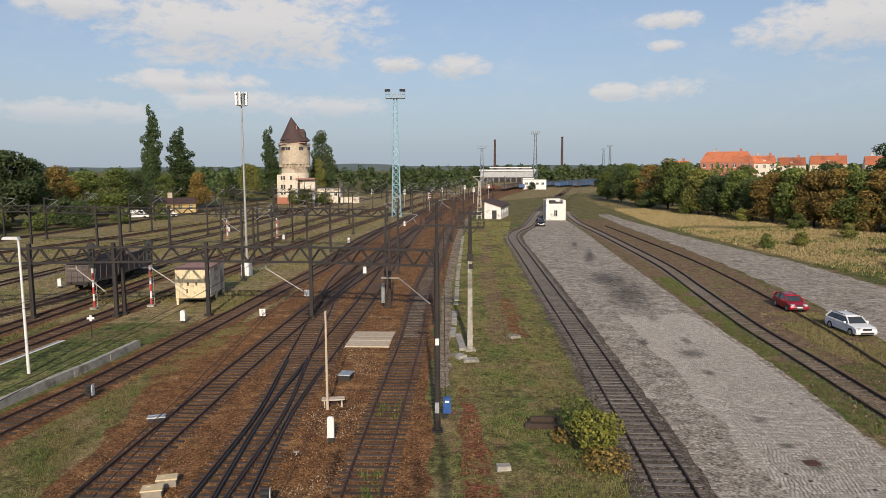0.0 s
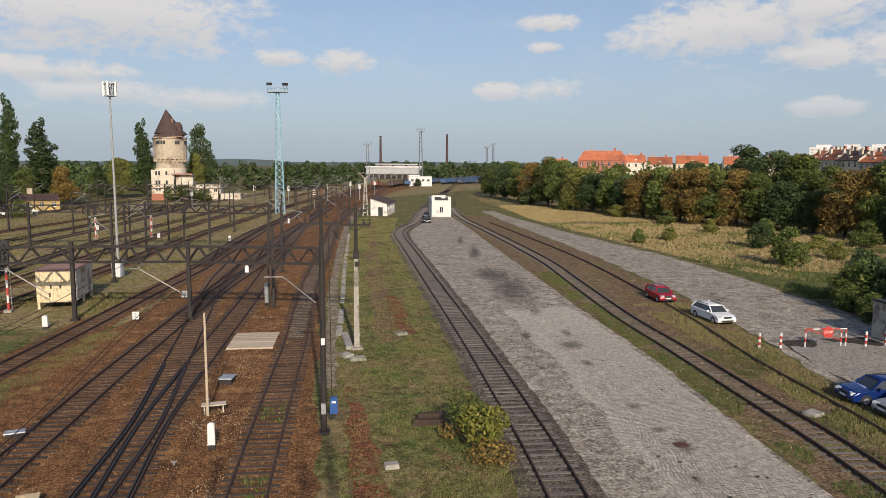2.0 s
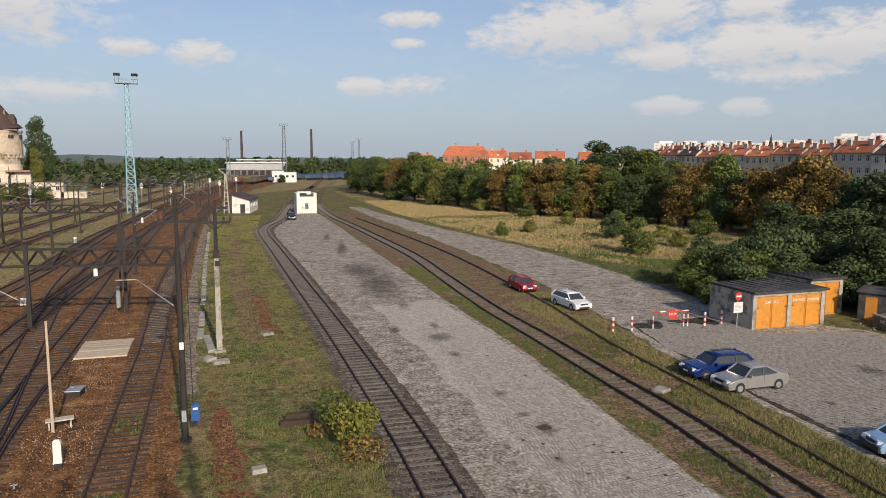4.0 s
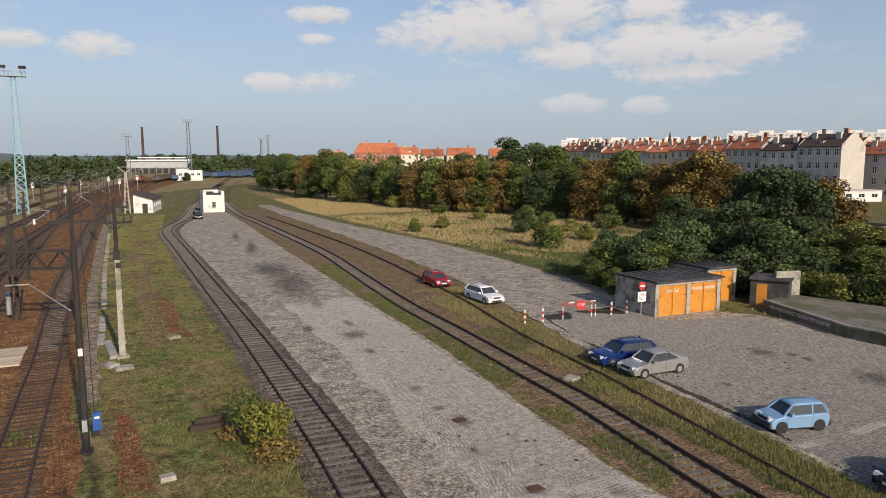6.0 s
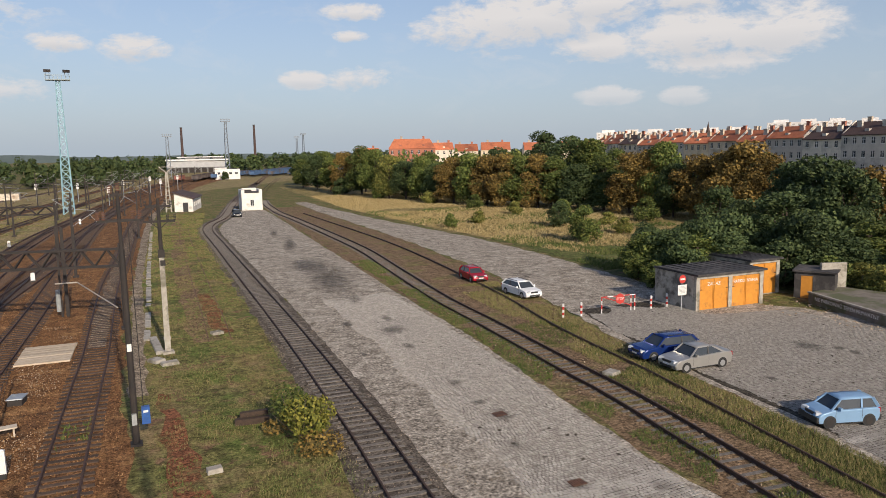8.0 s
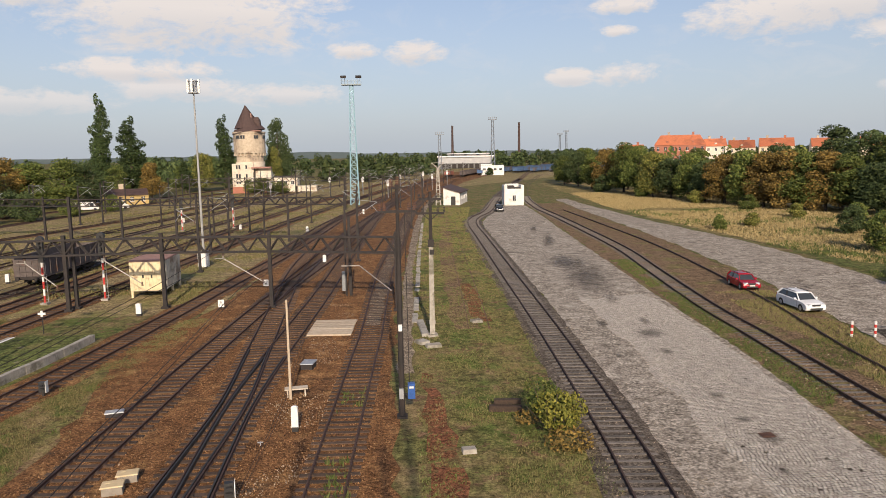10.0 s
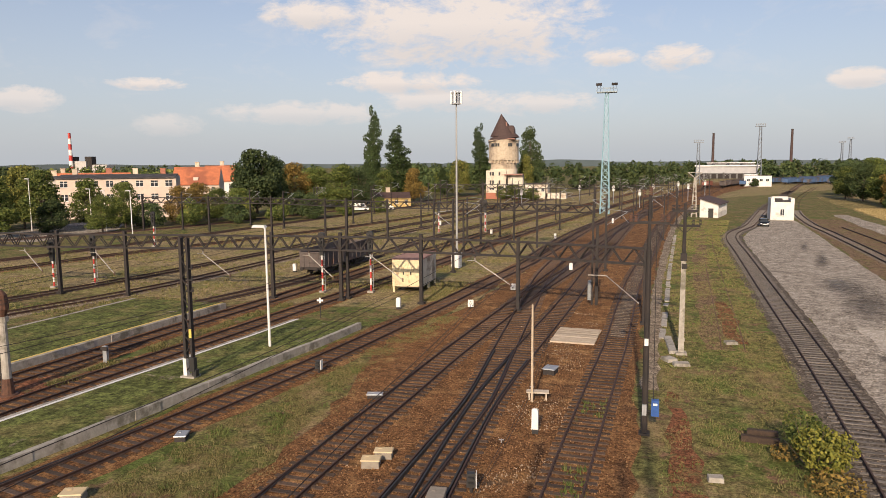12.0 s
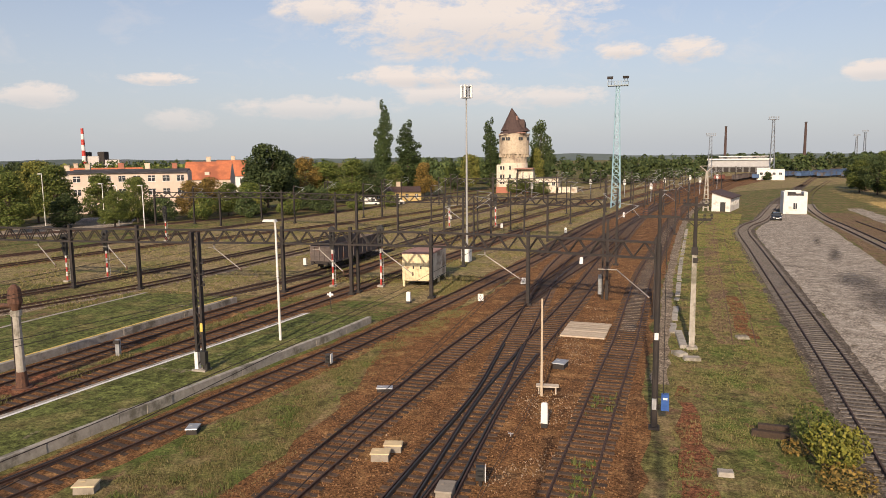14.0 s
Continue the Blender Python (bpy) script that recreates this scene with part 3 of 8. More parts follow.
TRACKS = {
    "platform": [(-26.4, 8), (-24.2, 18), (-22.6, 26), (-21.2, 34), (-19.7, 42.5), (-17.8, 57), (-16.2, 71), (-13.7, 91), (-11.5, 120), (-9, 150), (-2, 210), (12, 300), (38, 450)],
    "bay": [(-33.5, 12), (-32.4, 25), (-31.6, 33.9), (-30.6, 41), (-29.5, 50), (-28.5, 58.8), (-26.6, 73), (-24.6, 91), (-20.1, 133), (-8, 215), (8, 320)],
    "crate": [(-37.9, 12), (-36.2, 30), (-35.5, 39), (-34.8, 47), (-33.8, 56), (-32.6, 69), (-31.4, 86), (-29.0, 111), (-24.1, 160), (-15.0, 227), (0, 330)],
    "pale": [(-58, 30), (-53.0, 47), (-49.0, 62), (-47.2, 80), (-45.8, 97), (-43.0, 121), (-40.0, 148), (-33, 229), (-15, 330)],
    "mid_left": [(-90, 40), (-78, 62), (-73, 83), (-65, 107), (-56, 139), (-45, 196), (-28, 290)],
    "far_left": [(-102, 45), (-86, 70), (-80, 95), (-73, 150), (-65, 205), (-46, 300)],
    "outer_left": [(-110, 90), (-92, 125), (-85, 158), (-76, 200), (-60, 300)],
    "diverging": [(-13.7, 8), (-13.3, 23), (-13.0, 30), (-12.6, 37), (-12.3, 43), (-11.2, 58), (-10, 75), (-8.5, 95), (-6, 125), (1, 185), (12, 260), (36, 400)],
    "slip_left": [(-9.2, 8), (-8.75, 23.6), (-8.6, 28.1), (-8.4, 35.8), (-8.9, 45.0), (-9.8, 61.1), (-10.7, 78.6), (-10.6, 95)],
    "central": [(-7.2, 8), (-7.7, 23.9), (-7.85, 28.3), (-8.0, 35.9), (-7.6, 45.4), (-6.5, 66.0), (-5.7, 89), (-4.6, 115), (-2.4, 153), (4.3, 230), (26, 400)],
    "crossover": [(-11.0, 61), (-9.4, 75), (-7.2, 92), (-4.6, 115)],
    "wagon": [(-40.5, 52), (-37.3, 64), (-35.9, 72), (-35.6, 92), (-34.6, 115), (-30, 160), (-21, 230)],
    "second_pale": [(-62, 40), (-56.5, 60), (-53.5, 80), (-51.5, 100), (-48, 130), (-43.5, 165), (-37, 235)],
    "fan_a": [(-20.5, 133), (-13, 180), (-2, 240), (22, 340), (60, 470)],
    "fan_b": [(-14.5, 90), (-12.0, 130), (-6.5, 170), (3, 230), (24, 330), (58, 460)],
    "pole": [(-3.3, 8), (-2.85, 26), (-2.1, 43), (-1.75, 50), (-1.0, 75), (0.5, 98), (2.8, 137), (5.2, 165), (11, 215), (19, 263), (42, 400)],
}
for key, pts in TRACKS.items():
    bed = {"pale": BALLAST_GREY, "platform": BALLAST, "bay": BALLAST, "crate": BALLAST, "mid_left": BALLAST, "far_left": WEEDY, "outer_left": WEEDY}.get(key)
    track(pts, "rusty railway track on dark wooden sleepers", near=58.0, bed=bed)
track([(7.6, 8), (9.3, 25.6), (9.8, 32.1), (10.8, 49.7), (12.0, 78), (13.1, 104), (14.0, 125), (16.0, 137), (20.5, 152), (28, 190), (37, 232), (60, 330)],
      "siding on worn concrete sleepers beside the cobbled road", True, near=62.0, bed=SIDING_BED)
track([(20.4, 8), (21.8, 20), (22.9, 28), (23.3, 34), (24.2, 45), (24.9, 55), (27.0, 72), (29.1, 89), (30.6, 115), (31.6, 137), (32.6, 160), (37.7, 200), (52, 270), (80, 380)],
      "overgrown siding in weeds between the paved yards", True, near=62.0, sunk=0.03)


def switch_blades():
    """Blades and check rails of the slip switch beside the running rails."""
    base = thing("switch_blades", pose(0, 0, 0), "dark greased switch blades and check rails", "switch", "", "structure")
    for key, y0, y1, offs in (("slip_left", 20, 46, (-0.62, 0.64)), ("central", 20, 44, (-0.64, 0.62)), ("platform", 10, 29, (-0.90,)), ("diverging", 70, 92, (0.63,))):
        line = [q for q in smooth_line(TRACKS[key], 2.0) if y0 < q[0].y < y1]
        for off in offs:
            part("blade", rail_bm(line, off, True), GREASED, base, "greased dark steel blade")


switch_blades()


def edge_rail():
    bm = rail_bm(smooth_line([(23.0, 8), (26.4, 28.6), (27.1, 34.4), (28.0, 42.0), (30.3, 54.6), (33.0, 76), (34.7, 96), (35.7, 128), (36.2, 150)], 2.0), 0.0, True)
    tagged(part("edge_rail", bm, RAIL), "single rusty rail half buried along the parking yard", "rail", "", "structure")


edge_rail()


# ---- platforms ----
def build_platforms():
    lo = [(10, -26.9, -31.6), (21.3, -25.7, -30.8), (25.5, -24.9, -30.2), (31.9, -23.8, -29.3), (39.2, -22.6, -28.2), (44.5, -21.6, -27.4), (50.1, -20.9, -26.7)]
    for name, rows in (("platform", lo), ("platform", [(10, -39.9, -49.0), (31.5, -37.9, -47.0), (38.8, -37.2, -46.6), (46.4, -36.5, -46.0), (54.6, -35.6, -45.4)])):
        base = thing(name, pose(0, 0, 0), "low concrete-edged station platform overgrown with grass", "platform", "platforms", "structure")
        top, edge, edge2 = bmesh.new(), bmesh.new(), bmesh.new()
        for (y0, a0, b0), (y1, a1, b1) in zip(rows, rows[1:]):
            poly(top, [(a0 - 0.3, y0, 0.5), (a1 - 0.3, y1, 0.5), (b1 + 0.3, y1, 0.5), (b0 + 0.3, y0, 0.5)])
            for e, s0, s1, sg in ((edge, a0, a1, -1), (edge2, b0, b1, 1)):
                n = max(1, int((y1 - y0) / 1.5))
                for i in range(n):
                    ya, yb = y0 + (y1 - y0) * i / n, y0 + (y1 - y0) * (i + 1) / n - 0.03
                    xa, xb = s0 + (s1 - s0) * i / n, s0 + (s1 - s0) * (i + 1) / n
                    o = RNG.uniform(-0.03, 0.03)
                    prism(e, [(o, 0), (o + sg * 0.32, 0), (o + sg * 0.32, 0.52), (o, 0.52)], (1, 0, 0), (0, 0, 1), (xa, ya, 0), (xb - xa, yb - ya, 0))
        part("grass_top", top, LAWN, base)
        part("edge_wall", edge, CONCRETE, base, "weathered concrete edge wall")
        part("edge_wall", edge2, CONCRETE, base, "weathered concrete edge wall")
        line = bmesh.new()
        rr = [(r[0], r[2] + 0.42) for r in rows] if rows is lo else [(r[0], r[1] - 0.42) for r in rows]
        for (y0, x0), (y1, x1) in zip(rr, rr[1:]):
            poly(line, [(x0 - 0.11, y0, 0.527), (x0 + 0.11, y0, 0.527), (x1 + 0.11, y1, 0.527), (x1 - 0.11, y1, 0.527)])
        part("edge_line", line, WHITE if rows is lo else YELLOW, base, "white painted line" if rows is lo else "yellow painted line")


build_platforms()


# ---- gantry over the tracks ----
def truss(bm, a, b, h, bay=1.75, w=0.3):
    """A lattice girder from a to b, h high, with two side frames w apart."""
    a, b = Vector(a), Vector(b)
    L = (b - a).length
    d = (b - a) / L
    s = Vector((d.y, -d.x, 0)) * (w / 2)
    n = max(1, round(L / bay))
    up = Vector((0, 0, h))
    for q in (s, -s):
        beam(bm, a + q, b + q, 0.15)
        beam(bm, a + q + up, b + q + up, 0.15)
        for i in range(n):
            p0, p1 = a + d * (L * i / n), a + d * (L * (i + 1) / n)
            m = (p0 + p1) / 2
            beam(bm, p0 + q, m + q + up, 0.08)
            beam(bm, m + q + up, p1 + q, 0.08)
    for i in range(n + 1):
        p = a + d * (L * i / n)
        beam(bm, p + s + up, p - s + up, 0.05)


def build_gantry():
    base = thing("overhead_line_gantry", pose(0, 0, 0), "dark steel lattice gantry spanning the tracks", "gantry")
    zt, zb = 6.0, 4.75
    posts = [(-66.0, 57.0), (-56.0, 57.2), (-48.7, 58.0), (-33.9, 60.0), (-27.1, 60.5), (-19.3, 60.6), (-10.3, 59.6), (0.15, 56.8)]
    for p, q in zip(posts, posts[1:]):
        one("girder", STEEL_DARK, lambda bm: truss(bm, (*p, zb), (*q, zb), zt - zb), base)
    for x, y in posts:
        one("post", STEEL_DARK, lambda bm: (box(bm, (x, y, zt / 2 + 0.2), (0.3, 0.34, zt + 0.4), 0, 0.9), box(bm, (x, y, 0.1), (0.6, 0.6, 0.2))), base)


build_gantry()




# ---- near poles and yard equipment ----
def arm(bm, a, b, w=0.06):
    beam(bm, a, b, w)


def insulator(bm, p, h=0.35, r=0.09):
    for i in range(4):
        tube(bm, (p[0], p[1], p[2] + h * i / 4), (p[0], p[1], p[2] + h * (i + 0.6) / 4), r, r * 0.7, 8)


def disconnector_pole():
    base = thing("switch_pole", pose(0.15, 33.2, 0), "tall dark steel pole with switch gear and a blue drive box", "pole")
    one("shaft", STEEL_DARK, lambda bm: (tube(bm, (0, 0, 0), (0, 0, 8.7), 0.15, 0.12, 10), tube(bm, (0, 0, 8.7), (0, 0, 11.2), 0.085, 0.07, 8), box(bm, (0, 0, 0.06), (0.5, 0.5, 0.12))), base)
    one("crossarm", STEEL_DARK, lambda bm: beam(bm, (-0.85, 0, 9.95), (0.85, 0, 9.95), 0.12), base)
    one("top_arm", STEEL_DARK, lambda bm: beam(bm, (-0.28, 0, 11.05), (0.25, 0, 11.05), 0.1), base)
    for x, z in ((-0.82, 10.0), (-0.6, 10.0), (0.55, 10.0), (0.8, 10.0), (-0.26, 11.1), (0.02, 11.2)):
        one("insulator", STEEL_RUST, lambda bm: insulator(bm, (x, 0, z), 0.38, 0.1), base)
    one("control_rod", STEEL_DARK, lambda bm: tube(bm, (0.38, 0, 1.6), (0.32, 0, 10.0), 0.018, 0.018, 6), base)
    one("drive_box", BLUE_PAINT, lambda bm: box(bm, (0.46, -0.05, 1.35), (0.36, 0.34, 0.75), 0, 0.92), base, "blue painted drive box")
    one("label_plate", WHITE, lambda bm: box(bm, (0.46, -0.235, 1.55), (0.2, 0.01, 0.1)), base)
    for z in (1.15, 1.55):
        one("bracket", STEEL_DARK, lambda bm: beam(bm, (0, 0, z), (0.4, 0, z), 0.05), base)
    one("cabinet", STEEL_GREY, lambda bm: box(bm, (-0.02, -0.19, 1.25), (0.2, 0.14, 0.5)), base, "small grey cabinet")
    one("mark", WHITE, lambda bm: box(bm, (0, -0.15, 4.45), (0.18, 0.04, 0.32)), base, "white painted number mark")


def concrete_pole():
    base = thing("concrete_pole", pose(2.5, 48.4, 0), "weathered concrete power pole with steel crossarms", "pole")
    one("shaft", CONCRETE, lambda bm: (box(bm, (0, 0, 3.2), (0.36, 0.3, 6.4), 0, 0.8), box(bm, (0, 0, 1.0), (0.42, 0.36, 0.18))), base)
    one("top_shaft", STEEL_DARK, lambda bm: tube(bm, (0, 0, 6.4), (0, 0, 10.0), 0.13, 0.1, 8), base)
    for z, w in ((8.55, 0.95), (9.5, 0.75)):
        one("crossarm", STEEL_DARK, lambda bm: (beam(bm, (-w, 0, z), (w, 0, z), 0.14), beam(bm, (-w * 0.6, 0, z), (0, 0, z - 0.5), 0.05), beam(bm, (w * 0.6, 0, z), (0, 0, z - 0.5), 0.05)), base)
        for x in (-w, -w * 0.55, w * 0.55, w):
            one("insulator", STEEL_DARK, lambda bm: insulator(bm, (x, 0, z + 0.06), 0.36, 0.1), base)
    one("bracket", STEEL_DARK, lambda bm: (box(bm, (0, 0, 6.5), (0.4, 0.3, 0.5)), box(bm, (0.05, 0, 5.9), (0.3, 0.28, 0.35))), base)
    one("foundation", CONCRETE, lambda bm: box(bm, (0, 0, 0.08), (0.7, 0.7, 0.16), 5), base)


def thin_post():
    base = thing("wooden_post", pose(-5.6, 36.4, 0), "bleached thin wooden post with a small platform", "post")
    one("shaft", mat("bleached_wood", (0.50, 0.41, 0.30), (0.38, 0.30, 0.21), 6, 0.9, bump=0.3), lambda bm: box(bm, (0, 0, 2.65), (0.13, 0.13, 5.3), 0, 0.7), base)
    one("standing_board", mat("pale_boards", (0.60, 0.52, 0.42), (0.46, 0.38, 0.28), 5, 0.9), lambda bm: (box(bm, (0.25, 0.35, 0.5), (1.2, 0.5, 0.06), 8), box(bm, (-0.2, 0.3, 0.24), (0.07, 0.07, 0.48)), box(bm, (0.7, 0.4, 0.24), (0.07, 0.07, 0.48))), base)


def ground_box(x, y, w, d, h, m, lid, label, rz=0, name="trackside_box"):
    base = thing(name, pose(x, y, 0, 0, 0, rz), label, "box", "trackside boxes")
    one("body", m, lambda bm: box(bm, (0, 0, h / 2), (w, d, h), 0, 0.96), base)
    one("lid", lid, lambda bm: (box(bm, (0, 0, h + 0.025), (w * 1.12, d * 1.12, 0.05), 0, 0.95), box(bm, (-w * 0.2, d * 0.2, h + 0.06), (w * 0.2, d * 0.2, 0.03))), base)
    return base


LID = mat("cream_lid", (0.66, 0.52, 0.30), (0.55, 0.42, 0.24), 3, 0.6)
BOXGREY = mat("grey_box", (0.30, 0.26, 0.21), (0.22, 0.19, 0.15), 3, 0.8)


def marker_post(x, y, h=1.05, w=0.4, label="small white concrete marker post with a black foot"):
    base = thing("marker_post", pose(x, y, 0), label, "marker post", "white marker posts")
    one("body", WHITE, lambda bm: (box(bm, (0, 0, h * 0.58), (w, w * 0.7, h * 0.8), 0, 0.94), box(bm, (0, 0, h), (w * 0.8, w * 0.5, 0.06), 0, 0.6)), base)
    one("foot", BLACK, lambda bm: box(bm, (0, 0, h * 0.1), (w * 0.9, w * 0.7, h * 0.2)), base)
    return base


def dwarf_signal(x, y, rz=0):
    base = thing("dwarf_signal", pose(x, y, 0, 0, 0, rz), "low black shunting signal with white side", "signal", "dwarf signals")
    one("head", BLACK, lambda bm: (box(bm, (0, 0, 0.55), (0.36, 0.26, 0.55), 0, 0.9), box(bm, (0, -0.2, 0.7), (0.2, 0.2, 0.04)), box(bm, (0, -0.2, 0.5), (0.2, 0.2, 0.04))), base)
    one("side_plate", WHITE, lambda bm: box(bm, (0.2, 0, 0.55), (0.03, 0.3, 0.62)), base, "white side plate")
    one("stem", STEEL_DARK, lambda bm: tube(bm, (0, 0, 0), (0, 0, 0.3), 0.07, 0.07, 8), base)


def letter_board(x, y, up_side):
    base = thing("board_sign", pose(x, y, 0), "small white board with a black wedge mark", "sign", "wedge boards")
    one("stake", STEEL_DARK, lambda bm: tube(bm, (0, 0, 0), (0, 0, 0.5), 0.025, 0.025, 6), base)
    one("board", WHITE, lambda bm: box(bm, (0, 0, 0.55), (0.5, 0.03, 0.62)), base)
    s = 1 if up_side else -1
    one("wedge", BLACK, lambda bm: (beam(bm, (-0.16, -0.03, 0.55 - s * 0.2), (0, -0.03, 0.55 + s * 0.2), 0.06, 0.02), beam(bm, (0.16, -0.03, 0.55 - s * 0.2), (0, -0.03, 0.55 + s * 0.2), 0.06, 0.02)), base)


def tall_signal(x, y, h=6.2, rz=0):
    """A colour-light signal: striped post and a black head seen from behind."""
    base = thing("light_signal", pose(x, y, 0, 0, 0, rz), "black light signal on a red and white striped post", "signal", "light signals")
    n = 6
    for i in range(n):
        z0, z1 = 0.15 + (h - 2.3) * i / n, 0.15 + (h - 2.3) * (i + 1) / n
        one("post_band", (RED, WHITE)[i % 2], lambda bm: tube(bm, (0, 0, z0), (0, 0, z1), 0.09, 0.09, 8), base)
    one("foot", CONCRETE, lambda bm: box(bm, (0, 0, 0.1), (0.6, 0.6, 0.2)), base)
    one("head", BLACK, lambda bm: (box(bm, (0, 0, h - 1.2), (0.5, 0.3, 1.7)), tube(bm, (0, -0.16, h - 0.4), (0, 0.16, h - 0.4), 0.34, 0.34, 14), box(bm, (0, 0, h - 2.2), (0.42, 0.28, 0.3))), base)
    for k in range(3):
        one("hood", BLACK, lambda bm: tube(bm, (0, -0.15, h - 0.5 - 0.5 * k), (0, -0.45, h - 0.5 - 0.5 * k), 0.14, 0.14, 10), base)
    one("ladder", STEEL_GREY, lambda bm: [beam(bm, (sx, 0.25, 0.1), (sx, 0.2, h - 2.0), 0.03) for sx in (-0.18, 0.18)] + [beam(bm, (-0.18, 0.24, 0.4 + 0.4 * k), (0.18, 0.24, 0.4 + 0.4 * k), 0.025) for k in range(9)], base)
    return base


def lamp_post(x, y, z=0.5, h=8.05, name="platform_lamp"):
    base = thing(name, pose(x, y, z), "white concrete lamp post with a flat lamp head", "lamp post", "lamp posts")
    one("shaft", WHITE, lambda bm: tube(bm, (0, 0, 0), (-0.05, 0, h), 0.095, 0.06, 10), base)
    one("lamp_head", mat("lamp_grey", (0.60, 0.60, 0.58), (0.5, 0.5, 0.48), 3, 0.5), lambda bm: (box(bm, (-0.45, 0, h + 0.08), (1.0, 0.35, 0.16), 0, 0.8), beam(bm, (-0.05, 0, h - 0.1), (-0.2, 0, h + 0.05), 0.07)), base)


def lattice_pole(x, y, z, h):
    base = thing("lattice_pole", pose(x, y, z), "dark lattice steel pole with a white base and insulators", "pole")
    one("channel", STEEL_DARK, lambda bm: box(bm, (-0.22, 0, h / 2), (0.16, 0.26, h)), base)
    one("channel", STEEL_DARK, lambda bm: box(bm, (0.22, 0, h / 2), (0.12, 0.26, h)), base)
    one("lacing", STEEL_DARK, lambda bm: [beam(bm, ((-0.2, 0.2)[i % 2], -0.1, 0.3 + 0.55 * i), ((0.2, -0.2)[i % 2], -0.1, 0.3 + 0.55 * (i + 1)), 0.05) for i in range(int(h / 0.55) - 1)], base)
    one("white_base", WHITE, lambda bm: box(bm, (-0.24, -0.02, 0.55), (0.22, 0.3, 1.1)), base, "white painted pole base")
    one("yellow_plate", YELLOW, lambda bm: box(bm, (0.22, -0.15, 2.6), (0.16, 0.03, 0.5)), base)
    one("switch_box", BLACK, lambda bm: (box(bm, (0.3, -0.15, 0.8), (0.34, 0.3, 0.8)), box(bm, (0.45, -0.1, 0.3), (0.2, 0.3, 0.4))), base)
    for k, zz in enumerate((h * 0.78, h * 0.7, h * 0.62)):
        one("bracket", STEEL_DARK, lambda bm: (beam(bm, (0, 0, zz), (0.5, -0.1, zz + 0.05), 0.06), insulator(bm, (0.5, -0.1, zz), 0.3, 0.08)), base)
    one("foundation", CONCRETE, lambda bm: box(bm, (0, 0, 0.04), (0.9, 0.7, 0.12)), base)


def water_crane():
    base = thing("water_crane", pose(-34.0, 30.3, 0), "old rusty locomotive water crane with a swivel arm", "water crane")
    one("column", CONCRETE, lambda bm: (tube(bm, (0, 0, 0.9), (0, 0, 4.2), 0.25, 0.2, 12), tube(bm, (0, 0, 4.2), (0, 0, 4.5), 0.3, 0.3, 12)), base, "pale painted column")
    one("foot", STEEL_RUST, lambda bm: (tube(bm, (0, 0, 0), (0, 0, 1.0), 0.36, 0.26, 12), tube(bm, (0, 0, 0), (0, 0, 0.12), 0.6, 0.5, 12)), base, "rusty cast iron foot")
    one("valve_head", STEEL_RUST, lambda bm: (tube(bm, (0, 0, 4.5), (0, 0, 4.9), 0.2, 0.36, 12), tube(bm, (0, 0, 4.9), (0, 0, 5.7), 0.38, 0.32, 12), tube(bm, (0, 0, 5.7), (0, 0, 5.95), 0.32, 0.12, 12)), base, "rusty domed head")
    one("arm", STEEL_RUST, lambda bm: (tube(bm, (-0.2, 0, 4.75), (-3.0, -0.4, 4.75), 0.13, 0.11, 10), tube(bm, (-3.0, -0.4, 4.78), (-3.1, -0.42, 4.0), 0.12, 0.12, 10)), base)
    one("pipe", STEEL_DARK, lambda bm: tube(bm, (-0.3, -0.1, 0.5), (-0.28, -0.05, 4.3), 0.04, 0.04, 8), base)


disconnector_pole()
concrete_pole()
thin_post()
ground_box(-10.95, 26.6, 0.75, 0.55, 0.34, BOXGREY, LID, "pale lidded cable box beside the track", 12)
ground_box(-10.75, 27.6, 0.75, 0.5, 0.32, BOXGREY, LID, "pale lidded cable box beside the track", 12)
ground_box(-20.9, 20.9, 0.8, 0.6, 0.3, BOXGREY, LID, "pale lidded cable box beside the track", 20)
ground_box(-7.3, 23.9, 0.6, 0.9, 0.5, BOXGREY, BOXGREY, "grey sheet metal cable box beside the switch", 5)
ground_box(-14.0, 35.0, 0.8, 0.45, 0.22, STEEL_DARK, STEEL_GREY, "flat dark switch motor beside the rail", 15, "switch_motor")
ground_box(-5.3, 41.9, 0.7, 0.9, 0.35, STEEL_DARK, STEEL_GREY, "dark switch motor between the tracks", -10, "switch_motor")
ground_box(-20.6, 27.2, 0.5, 0.7, 0.25, STEEL_DARK, STEEL_GREY, "dark switch motor beside the rail", 20, "switch_motor")
marker_post(-4.8, 32.0, 1.2, 0.32, "tall white marker box standing on dark ballast")
for x, y, h in ((-20.6, 58.0, 1.0), (-8.1, 83.6, 0.95), (-39.7, 75.6, 1.0), (-14, 118, 1.0), (-26, 124, 1.0), (-6, 150, 1.2), (-40, 140, 1.0)):
    marker_post(x, y, h)
letter_board(-14.4, 59.3, True)
letter_board(-12.3, 68.5, False)
dwarf_signal(-19.0, 38.5)
dwarf_signal(-6.3, 25.3, 10)
tall_signal(-30.6, 63.9, 6.1)
tall_signal(-25.9, 65.0, 6.2)
for x, y, h in ((-59.5, 60.0, 5.2), (-57, 63, 5.4), (-74, 95, 5.6), (-36, 125, 6.0), (-28, 128, 6.0)):
    tall_signal(x, y, h)
lamp_post(-24.2, 41.9)
lattice_pole(-25.2, 34.5, 0.5, 8.1)
water_crane()


